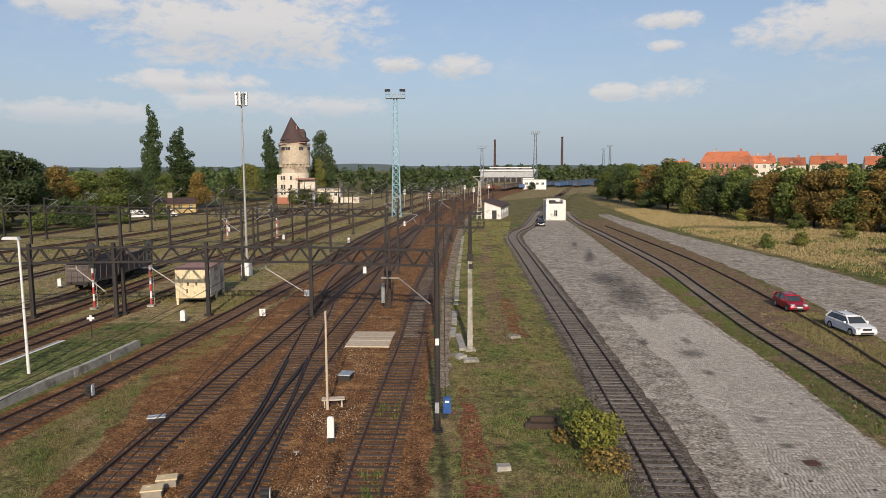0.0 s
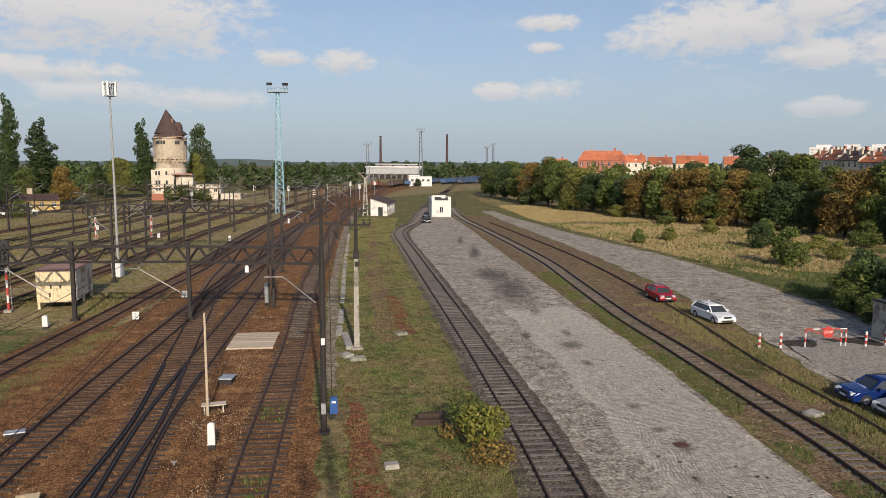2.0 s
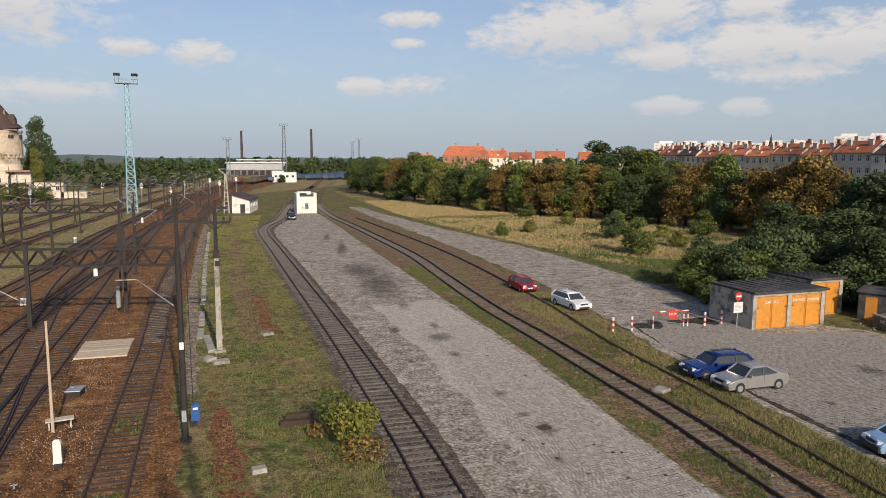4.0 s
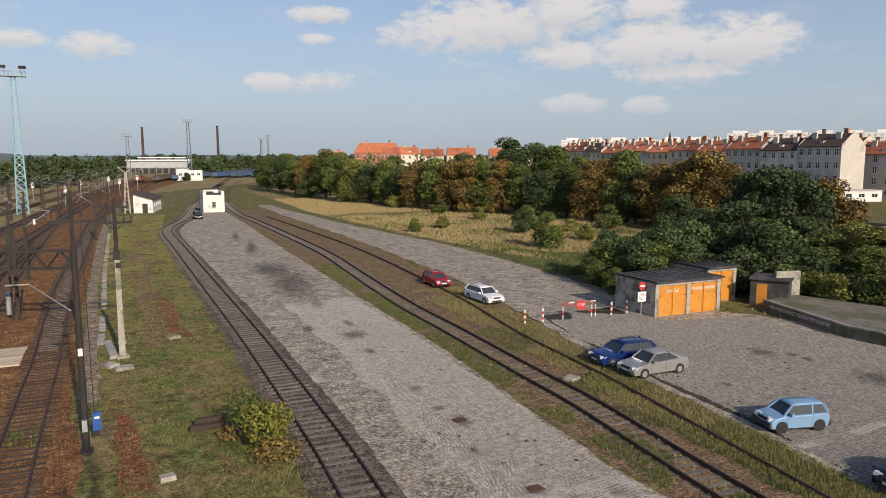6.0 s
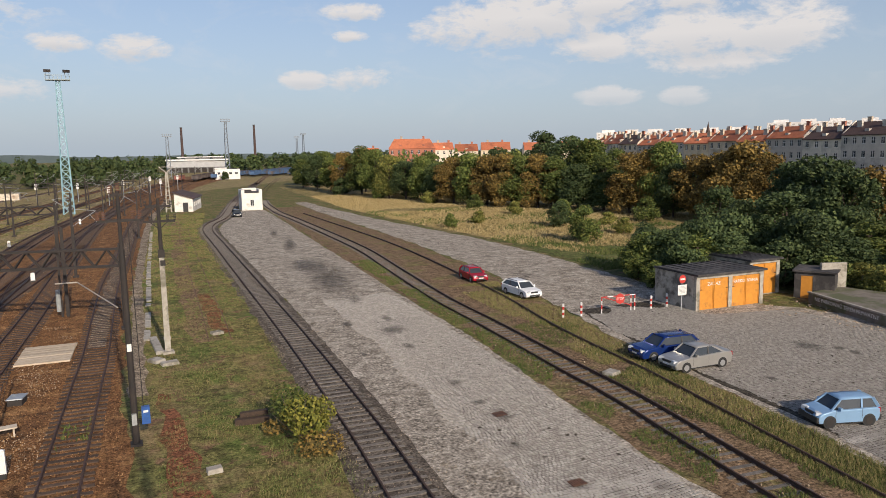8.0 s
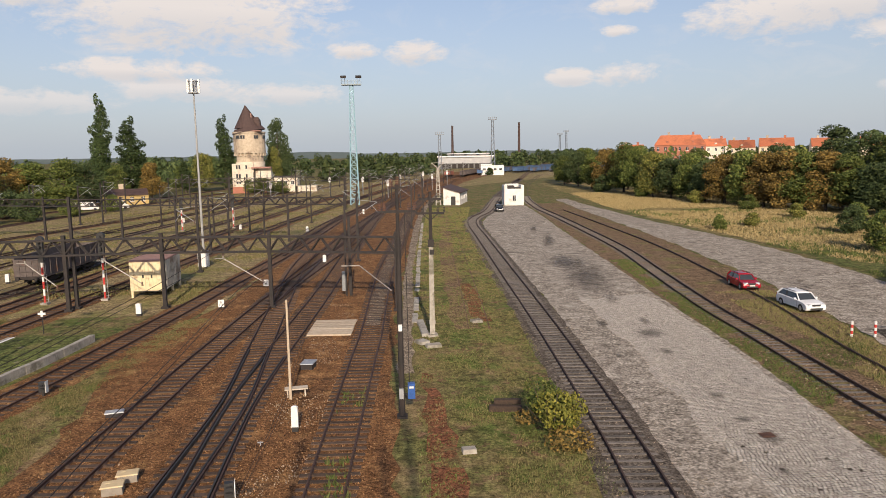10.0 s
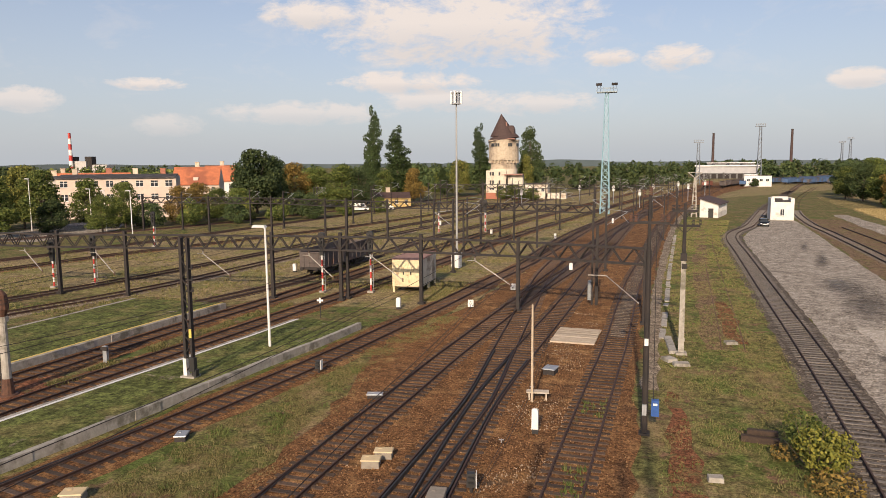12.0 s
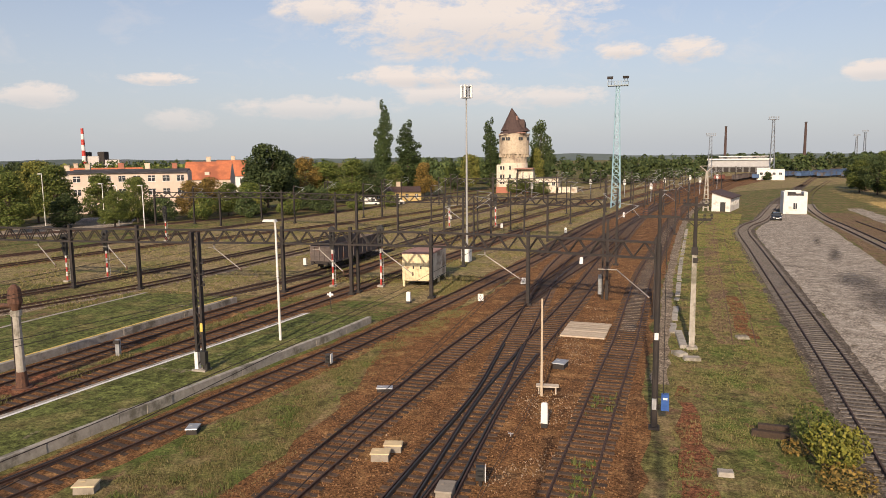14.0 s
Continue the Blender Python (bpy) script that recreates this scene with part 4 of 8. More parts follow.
def plank_crossing():
    base = thing("plank_crossing", pose(-4.6, 51.5, 0.0, 0, 0, -3), "bleached wooden plank deck lying beside the track", "plank deck")
    m = mat("deck_boards", (0.55, 0.45, 0.33), (0.42, 0.33, 0.23), 4, 0.9, spread=0.15, bump=0.3)
    for i in range(8):
        one("plank", m, lambda bm: box(bm, (RNG.uniform(-0.03, 0.03), -2.0 + i * 0.56, 0.1 + RNG.uniform(-0.01, 0.01)), (3.1, 0.53, 0.1), RNG.uniform(-0.5, 0.5)), base)


plank_crossing()


def stub_buffer():
    base = thing("stop_post", pose(-33.5, 37.3, 0), "short grey steel stop post between the rails", "post")
    one("post", STEEL_GREY, lambda bm: box(bm, (0, 0, 0.55), (0.3, 0.2, 1.1)), base)
    one("board", STEEL_DARK, lambda bm: box(bm, (0.0, -0.13, 0.95), (0.5, 0.06, 0.25)), base)


stub_buffer()


def cross_marker(x, y):
    base = thing("cross_sign", pose(x, y, 0), "small white cross sign on a black stake", "sign")
    one("stake", BLACK, lambda bm: tube(bm, (0, 0, 0), (0, 0, 1.6), 0.035, 0.035, 6), base)
    one("cross", WHITE, lambda bm: (box(bm, (0, -0.05, 1.5), (0.55, 0.03, 0.16)), box(bm, (0, -0.053, 1.5), (0.16, 0.034, 0.45))), base)


cross_marker(-25.7, 53.0)
cross_marker(-41.0, 57.0)


def storage_container():
    base = thing("storage_container", pose(-22.4, 65.8, 0, 0, 0, 2.5), "cream boarded storage container standing on steel legs", "container")
    one("body", CREAM, lambda bm: box(bm, (0, 0.06, 1.95), (3.0, 0.12, 2.7)), base, "cream ribbed front wall")
    for i in range(11):
        one("rib", PLASTER_OLD, lambda bm: box(bm, (1.54, 0.4 + 0.5 * i, 1.95), (0.06, 0.12, 2.6)), base)
    one("side_wall", PLASTER_OLD, lambda bm: box(bm, (1.46, 3.0, 1.95), (0.1, 5.8, 2.7)), base, "faded rusty ribbed side wall")
    for i in range(11):
        one("rib", CREAM, lambda bm: box(bm, (-1.54, 0.4 + 0.5 * i, 1.95), (0.06, 0.12, 2.6)), base)
    one("side_wall", CREAM, lambda bm: box(bm, (-1.46, 3.0, 1.95), (0.1, 5.8, 2.7)), base)
    one("back_wall", CREAM, lambda bm: box(bm, (0, 5.9, 1.95), (2.9, 0.1, 2.7)), base)
    one("roof", PINK_RUST, lambda bm: box(bm, (0, 3.0, 3.36), (3.15, 6.1, 0.14), 0, 0.97), base, "rusty sheet roof")
    one("floor", STEEL_DARK, lambda bm: box(bm, (0, 3.0, 0.56), (2.9, 5.8, 0.12)), base)
    for i in range(9):
        one("board", CREAM, lambda bm: box(bm, (-1.35 + i * 0.3375, -0.02, 1.95), (0.31, 0.05, 2.6)), base)
    for x in (-0.35, 0.4):
        one("vent", BLACK, lambda bm: box(bm, (x, -0.055, 1.95), (0.14, 0.03, 0.3)), base, "small black vent")
    for x in (-1.4, 1.4):
        for y in (0.15, 3.0, 5.8):
            one("leg", CREAM, lambda bm: box(bm, (x, y, 0.29), (0.2, 0.2, 0.58)), base)


storage_container()


def gondola(m, n=1, body=None, label="dark empty open freight wagon standing on rails", length=13.0):
    """An open freight wagon with ribbed sides."""
    base = thing("freight_wagon", m, label, "wagon", "freight wagons")
    c = body or mat("wagon_dark", (0.125, 0.10, 0.09), (0.075, 0.062, 0.058), 2, 0.8, c3=(0.14, 0.075, 0.05), scale3=0.7, amount3=0.2)
    h, w, l = 3.1, 2.7, length
    for sx in (-1, 1):
        one("side_wall", c, lambda bm: [box(bm, (sx * w / 2, 0, (1.1 + h) / 2), (0.08, l, h - 1.1)), box(bm, (sx * (w / 2 + 0.06), 0, h - 0.06), (0.14, l, 0.14)), box(bm, (sx * (w / 2 + 0.05), 0, 1.15), (0.14, l, 0.16))] + [box(bm, (sx * (w / 2 + 0.07), -l / 2 + 0.1 + (l - 0.2) * i / 10, (1.1 + h) / 2), (0.1, 0.14, h - 1.2)) for i in range(11)], base)
    for sy in (-1, 1):
        one("end_wall", c, lambda bm: box(bm, (0, sy * l / 2, (1.1 + h) / 2 - 0.1), (w, 0.08, h - 1.3)), base)
        if body is None and length > 13.2:
            for x in (-0.9, -0.3, 0.3, 0.9):
                one("end_rib", c, lambda bm: box(bm, (x, sy * (l / 2 + 0.06), (1.1 + h) / 2 - 0.1), (0.12, 0.1, h - 1.4)), base)
            for z in (1.7, 2.3, 2.85):
                one("end_rail", c, lambda bm: box(bm, (0, sy * (l / 2 + 0.1), z), (w, 0.1, 0.1)), base)
        one("buffer_beam", STEEL_DARK, lambda bm: (box(bm, (0, sy * (l / 2 + 0.1), 1.05), (2.5, 0.16, 0.3)),), base)
        for x in (-0.875, 0.875):
            one("buffer", STEEL_DARK, lambda bm: (tube(bm, (x, sy * (l / 2 + 0.15), 1.05), (x, sy * (l / 2 + 0.6), 1.05), 0.1, 0.1, 8), tube(bm, (x, sy * (l / 2 + 0.58), 1.05), (x, sy * (l / 2 + 0.65), 1.05), 0.22, 0.22, 12)), base)
        one("bogie", STEEL_DARK, lambda bm: (box(bm, (-1.0, sy * (l / 2 - 2.3), 0.62), (0.12, 2.6, 0.3)), box(bm, (1.0, sy * (l / 2 - 2.3), 0.62), (0.12, 2.6, 0.3)), box(bm, (0, sy * (l / 2 - 2.3), 0.7), (2.0, 0.4, 0.25))), base)
        for dy in (-0.9, 0.9):
            one("wheelset", STEEL_DARK, lambda bm: [tube(bm, (0.75 * k - 0.06, sy * (l / 2 - 2.3) + dy, 0.66), (0.75 * k + 0.06, sy * (l / 2 - 2.3) + dy, 0.66), 0.45, 0.45, 14) for k in (-1, 1)] + [tube(bm, (-0.8, sy * (l / 2 - 2.3) + dy, 0.66), (0.8, sy * (l / 2 - 2.3) + dy, 0.66), 0.08, 0.08, 8)], base)
    one("floor", c, lambda bm: box(bm, (0, 0, 1.1), (w, l, 0.1)), base)
    return base


gondola(pose(-35.75, 79.0, 0.02, 0, 0, -1.0), length=13.5)


# ---- catenary poles ----
def catenary_pole(x, y, h=8.0, arm_dx=2.6, rz=0, lattice=False):
    base = thing("catenary_pole", pose(x, y, 0, 0, 0, rz), "dark steel overhead line pole with a cantilever arm", "pole", "overhead line poles")
    one("shaft", STEEL_DARK, lambda bm: (box(bm, (0, 0, h / 2), (0.26, 0.3, h), 0, 0.75), box(bm, (0, 0, 0.1), (0.6, 0.6, 0.2))), base)
    if arm_dx:
        one("cantilever", STEEL_GREY, lambda bm: (tube(bm, (0, 0, 5.4), (arm_dx, 0, 7.0), 0.035, 0.035, 6), tube(bm, (0, 0, 7.3), (arm_dx, 0, 7.0), 0.025, 0.025, 6), tube(bm, (arm_dx * 0.75, 0, 6.6), (arm_dx * 1.05, 0, 5.7), 0.025, 0.025, 6)), base, "pale tubular cantilever arm")
        one("insulator", STEEL_RUST, lambda bm: (insulator(bm, (arm_dx * 0.12, 0, 5.35), 0.35, 0.08), insulator(bm, (arm_dx * 0.12, 0, 7.2), 0.3, 0.08)), base)
    return base


def hanging_arm(x, y, z0, dx, dz, name="gantry_arm"):
    """The pale bracket tube that hangs from the gantry to hold the contact wire."""
    base = thing(name, pose(x, y, z0), "pale tubular bracket hanging below the gantry", "bracket", "gantry brackets")
    one("tube", mat("pale_tube", (0.42, 0.40, 0.36), (0.30, 0.28, 0.25), 3, 0.6, 0.3), lambda bm: (tube(bm, (0, 0, 0), (0, 0, -0.6), 0.06, 0.06, 8), tube(bm, (0, 0, -0.6), (dx, -0.2, -0.6 - dz), 0.05, 0.045, 8), tube(bm, (0, 0, -0.6), (-0.7, 0.05, -0.6), 0.03, 0.03, 6)), base)
    one("insulator", STEEL_RUST, lambda bm: (insulator(bm, (dx, -0.2, -0.75 - dz), 0.35, 0.09), insulator(bm, (0, 0, -0.35), 0.3, 0.1)), base)
    return base


for x, y, dx in ((-60.5, 57.6, 2.2), (-52, 57.8, 2.2), (-41, 59.4, 3.0), (-24.0, 60.6, 3.0), (-30.2, 60.3, 2.5), (-14.2, 60.1, 3.2), (-5.0, 58.5, 0.0)):
    if dx:
        hanging_arm(x, y, 4.8, dx, 2.0)


def weight_post():
    """The low steel frame with a counterweight between two tracks."""
    base = thing("tension_post", pose(-4.3, 63.7, 0), "steel post with a grey counterweight and a slanting stay", "post")
    one("post", STEEL_DARK, lambda bm: (box(bm, (0.35, 0, 3.6), (0.26, 0.26, 7.2), 0, 0.85), box(bm, (-0.05, 0, 3.6), (0.16, 0.16, 7.2), 0, 0.85)), base)
    grey_iron = mat("weight_grey", (0.36, 0.38, 0.38), (0.27, 0.28, 0.28), 5, 0.7)
    for i in range(11):
        one("weight_disc", grey_iron, lambda bm: tube(bm, (-0.25, -0.15, 0.5 + 0.16 * i), (-0.25, -0.15, 0.63 + 0.16 * i), 0.17, 0.17, 12), base, "grey counterweight disc")
    one("stay", mat("stay_tube", (0.40, 0.36, 0.31), (0.3, 0.27, 0.23), 3, 0.7), lambda bm: (tube(bm, (-0.4, -0.2, 2.75), (1.2, -0.3, 2.75), 0.06, 0.06, 8), tube(bm, (1.2, -0.3, 2.75), (4.0, -9.0, 2.1), 0.05, 0.05, 8)), base)


weight_post()
for x, y, h, dx in ((-26.9, 61.6, 9.5, 0), (-21.3, 79.5, 8.6, -2.2), (-24.2, 96.2, 7.6, 2.4), (-27.5, 112, 7.2, 2.4), (-15.1, 134.7, 7.5, 2.4), (-27.2, 155, 6.9, 2.4), (-5.4, 110.8, 7.9, -2.2), (-4.2, 84.4, 7.9, 2.4), (-18.2, 216, 7.2, 2.4), (-42.7, 239, 7.6, 2.4),
                    (-19.8, 111.7, 6.0, 2.4), (3.2, 120, 7.5, -2.2), (6.5, 150, 7.5, -2.2), (12, 190, 7.5, -2.2), (-2.2, 175, 7.6, 2.4), (-9, 200, 7.5, 2.4), (6, 255, 7.5, 2.4), (22, 300, 7.5, 2.4), (-25, 190, 7.5, 2.4), (-36, 180, 7.5, 2.4),
                    (-46, 175, 7.5, 2.4), (-56, 185, 7.5, 2.4), (-66, 170, 7.5, 2.4), (-34, 260, 7.5, 2.4), (-20, 280, 7.5, 2.4), (0, 300, 7.5, 2.4), (36, 360, 7.5, 2.4), (20, 240, 7.5, -2.2), (-50, 225, 7.5, 2.4), (-10, 250, 7.5, 2.4), (-60, 142, 7.5, 2.4), (-69, 128, 7.5, 2.4), (-80, 134, 7.5, 2.4), (-88, 122, 7.5, 2.4), (-76, 158, 7.5, 2.4)):
    catenary_pole(x, y, h, dx)


def far_gantry(posts, zt=6.5, zb=5.5):
    base = thing("overhead_line_gantry", pose(0, 0, 0), "dark steel lattice gantry across the far tracks", "gantry")
    for p, q in zip(posts, posts[1:]):
        one("girder", STEEL_DARK, lambda bm: truss(bm, (*p, zb), (*q, zb), zt - zb, 2.0), base)
    for x, y in posts:
        one("post", STEEL_DARK, lambda bm: box(bm, (x, y, zt / 2 + 0.2), (0.3, 0.34, zt + 0.4), 0, 0.9), base)


far_gantry([(-94, 118), (-80, 119), (-67, 119.5), (-53.5, 114), (-40.5, 110), (-32.4, 109.5), (-24.6, 109), (-15.3, 106), (-6.9, 103.5)])
far_gantry([(-60, 205), (-45, 203), (-30, 201), (-13, 199), (0, 197), (8.3, 196)])


# ---- overhead wires ----
def wire(name, pts, z, r, sag=0.0):
    cu = bpy.data.curves.new(name, "CURVE")
    cu.dimensions, cu.bevel_depth, cu.bevel_resolution = "3D", r, 1
    sp = cu.splines.new("POLY")
    L = smooth_line(pts, 6.0)
    sp.points.add(len(L) - 1)
    for i, (p, d) in enumerate(L):
        ph = (p.y % 56.0) / 56.0
        sp.points[i].co = (p.x, p.y, z - sag * 4 * ph * (1 - ph), 1)
    cu.materials.append(STEEL_DARK)
    ob = new(name, cu)
    return tagged(ob, "thin dark overhead line wire above the track", "wire", "overhead wires", "structure")


for key in ("platform", "bay", "crate", "pale", "central", "diverging", "mid_left", "second_pale"):
    pts = [p for p in TRACKS[key] if p[1] < 330]
    pts = [(2 * pts[0][0] - pts[1][0], 2 * pts[0][1] - pts[1][1])] + pts
    wire("contact_wire", pts, 5.6, 0.013)
    wire("carrier_wire", pts, 6.9, 0.013, 1.1)


for dx in (0.0, 0.16):
    wire("point_wire", [(-6.2 + dx, 8), (-6.15 + dx, 24), (-5.95 + dx, 37), (-6.95 + dx, 56)], 0.16, 0.011)
for x, y, h in ((-6.2, 30.5, 0.2), (-6.0, 38.5, 0.2)):
    st = thing("wire_stake", pose(x + 0.08, y, 0), "short steel stake carrying the point wires", "stake", "wire stakes")
    one("stem", STEEL_GREY, lambda bm: (box(bm, (0, 0, h / 2), (0.05, 0.05, h)), box(bm, (0, 0, h - 0.04), (0.24, 0.05, 0.04))), st)


# ---- masts ----
def blue_lattice_mast(x, y, h=29.5, w=2.2):
    base = thing("floodlight_mast", pose(x, y, 0), "pale blue lattice floodlight mast with a lamp platform", "mast", "floodlight masts")
    wt_ = 0.75
    corners = [(-1, -1), (1, -1), (1, 1), (-1, 1)]
    for cx, cy in corners:
        one("leg", CYAN_PAINT, lambda bm: beam(bm, (cx * w / 2, cy * w / 2, 0), (cx * wt_ / 2, cy * wt_ / 2, h), 0.16), base)
    n = 18
    def k(z): return (w + (wt_ - w) * z / h) / 2
    for f in range(4):
        a, b = corners[f], corners[(f + 1) % 4]
        def lace(bm):
            for i in range(n):
                z0, z1 = h * i / n, h * (i + 1) / n
                beam(bm, (a[0] * k(z0), a[1] * k(z0), z0), (b[0] * k(z1), b[1] * k(z1), z1), 0.09)
                beam(bm, (b[0] * k(z0), b[1] * k(z0), z0), (a[0] * k(z1), a[1] * k(z1), z1), 0.09)
                beam(bm, (a[0] * k(z1), a[1] * k(z1), z1), (b[0] * k(z1), b[1] * k(z1), z1), 0.07)
        one("lacing", CYAN_PAINT, lace, base)
    one("platform", mat("mast_steel", (0.30, 0.36, 0.38), (0.22, 0.27, 0.29), 3, 0.6), lambda bm: [box(bm, (0, 0, h), (4.8, 2.2, 0.22))] + [beam(bm, (-2.4 + 4.8 * i / 6, s, h), (-2.4 + 4.8 * i / 6, s, h + 1.0), 0.07) for i in range(7) for s in (-1.1, 1.1)] + [beam(bm, (-2.4, s, h + 1.0), (2.4, s, h + 1.0), 0.07) for s in (-1.1, 1.1)], base)
    for i, xx in enumerate((-2.2, -1.5, 1.5, 2.2)):
        one("floodlight", STEEL_DARK, lambda bm: (beam(bm, (xx, -0.9, h + 0.9), (xx, -0.9, h + 1.7), 0.07), box(bm, (xx, -1.1, h + 1.8), (0.65, 0.4, 0.6), 15 * i)), base)
    return base


def white_mast(x, y, h=22.3):
    base = thing("antenna_mast", pose(x, y, 0), "slender white tubular mast with a caged top", "mast")
    one("shaft", mat("weathered_zinc", (0.36, 0.36, 0.35), (0.29, 0.29, 0.28), 2, 0.6), lambda bm: tube(bm, (0, 0, 0), (0, 0, h - 0.4), 0.15, 0.08, 12), base)
    for i in range(6):
        ca, sa = 0.55 * math.cos(i * math.pi / 3), 0.55 * math.sin(i * math.pi / 3)
        one("cage_bar", STEEL_GREY, lambda bm: tube(bm, (ca, sa, h - 1.4), (ca, sa, h), 0.06, 0.06, 6), base)
    for z in (h - 1.4, h - 0.1):
        one("cage_plate", STEEL_GREY, lambda bm: tube(bm, (0, 0, z), (0, 0, z + 0.1), 0.6, 0.6, 12), base)
    for a in range(4):
        one("antenna", WHITE, lambda bm: box(bm, (0.6 * math.cos(a * 1.57), 0.6 * math.sin(a * 1.57), h - 0.6), (0.24, 0.2, 1.5), a * 90), base)
    one("cabinet", WHITE, lambda bm: (box(bm, (0.15, -0.75, 0.9), (1.1, 0.8, 1.7)), box(bm, (0.15, -0.75, 1.8), (1.2, 0.9, 0.1))), base)
    return base


FAR_STEEL = mat("far_grey_steel", (0.24, 0.27, 0.30), (0.2, 0.22, 0.25), 1, 0.7)


def far_mast(x, y, h):
    base = thing("floodlight_mast", pose(x, y, 0), "far grey floodlight mast with a lamp crown", "mast", "floodlight masts")
    m = FAR_STEEL

    def shaft(bm):
        for sx, sy in ((-1, -1), (1, -1), (1, 1), (-1, 1)):
            beam(bm, (sx * 1.2, sy * 1.2, 0), (sx * 0.5, sy * 0.5, h), 0.22)
        for i in range(12):
            z0, z1 = h * i / 12, h * (i + 1) / 12
            k0, k1 = 1.2 - 0.7 * z0 / h, 1.2 - 0.7 * z1 / h
            for s in (-1, 1):
                beam(bm, (-k0, s * k0, z0), (k1, s * k1, z1), 0.14)
                beam(bm, (s * k0, -k0, z0), (s * k1, k1, z1), 0.14)
    one("shaft", m, shaft, base)
    one("crown", m, lambda bm: [box(bm, (0, 0, h), (5.0, 2.4, 0.35))] + [box(bm, (-2.2 + 1.1 * i, 0, h + 1.1), (0.6, 0.5, 0.7)) for i in range(5)] + [beam(bm, (-2.2 + 1.1 * i, 0, h), (-2.2 + 1.1 * i, 0, h + 1.2), 0.16) for i in range(5)], base)


blue_lattice_mast(-9.2, 180.5)
white_mast(-22.0, 84.0, 21.1)


def steel_post():
    """The blue steel post beside the viewpoint, standing on the ground."""
    base = thing("blue_steel_post", pose(-3.31, 2.13, 0), "tall blue painted steel post with a painted white highlight", "post", "blue steel posts")
    one("shaft", mat("worn_blue_paint", (0.10, 0.33, 0.42), (0.07, 0.25, 0.33), 5, 0.45), lambda bm: (tube(bm, (0, 0, 0), (0, 0, 14.2), 0.125, 0.125, 24), box(bm, (0, 0, 0.06), (0.5, 0.5, 0.12))), base)
    # white ring that paints the bright highlight on the shaft
    one("band", WHITE, lambda bm: tube(bm, (0, 0, 10.9), (0, 0, 11.25), 0.127, 0.127, 24), base, "white band painted as a highlight")
    return base


near_post = steel_post()
# two unseen posts added behind the viewpoint to cast shadow strips ahead
for x, y, k in ((1.45, -2.0, 1.24), (0.35, -2.0, 1.10)):
    copy_thing(near_post, pose(x, y, 0)).scale = (1, 1, k)


# ---- cars ----
RUBBER = mat("tyre_rubber", (0.018, 0.018, 0.018), (0.03, 0.03, 0.03), 8, 0.85)
ALLOY = mat("alloy_rim", (0.55, 0.55, 0.56), (0.45, 0.45, 0.46), 3, 0.35, 0.7)
LENS = mat("headlamp_glass", (0.62, 0.64, 0.66), (0.5, 0.52, 0.55), 3, 0.15)
TAIL = mat("tail_lamp", (0.40, 0.02, 0.02), (0.3, 0.015, 0.015), 3, 0.2)
TRIM = mat("black_plastic", (0.022, 0.022, 0.023), (0.03, 0.03, 0.03), 5, 0.6)


def paint(name, c, rough=0.28, metal=0.25):
    return mat(name, c, tuple(v * 0.9 for v in c), 1.0, rough, metal)


def loft(bm, profile, slices):
    """A closed side outline (x, z) repeated at several widths: slices of (y, scale, lift)."""
    cx = sum(p[0] for p in profile) / len(profile)
    cz = sum(p[1] for p in profile) / len(profile)
    rings = [[bm.verts.new((cx + (p[0] - cx) * s, y, cz + (p[1] - cz) * s + lift)) for p in profile] for y, s, lift in slices]
    n = len(profile)
    for a, b in zip(rings, rings[1:]):
        for i in range(n):
            bm.faces.new((a[i], a[(i + 1) % n], b[(i + 1) % n], b[i]))
    bm.faces.new(rings[0][::-1])
    bm.faces.new(rings[-1])


def rounded(ob, width=0.07):
    """Rounds the edges of a pressed-metal part."""
    bv = ob.modifiers.new("rounding", "BEVEL")
    bv.width, bv.segments, bv.limit_method, bv.angle_limit = width, 3, "ANGLE", radians(12)
    bv.harden_normals = True
    return ob


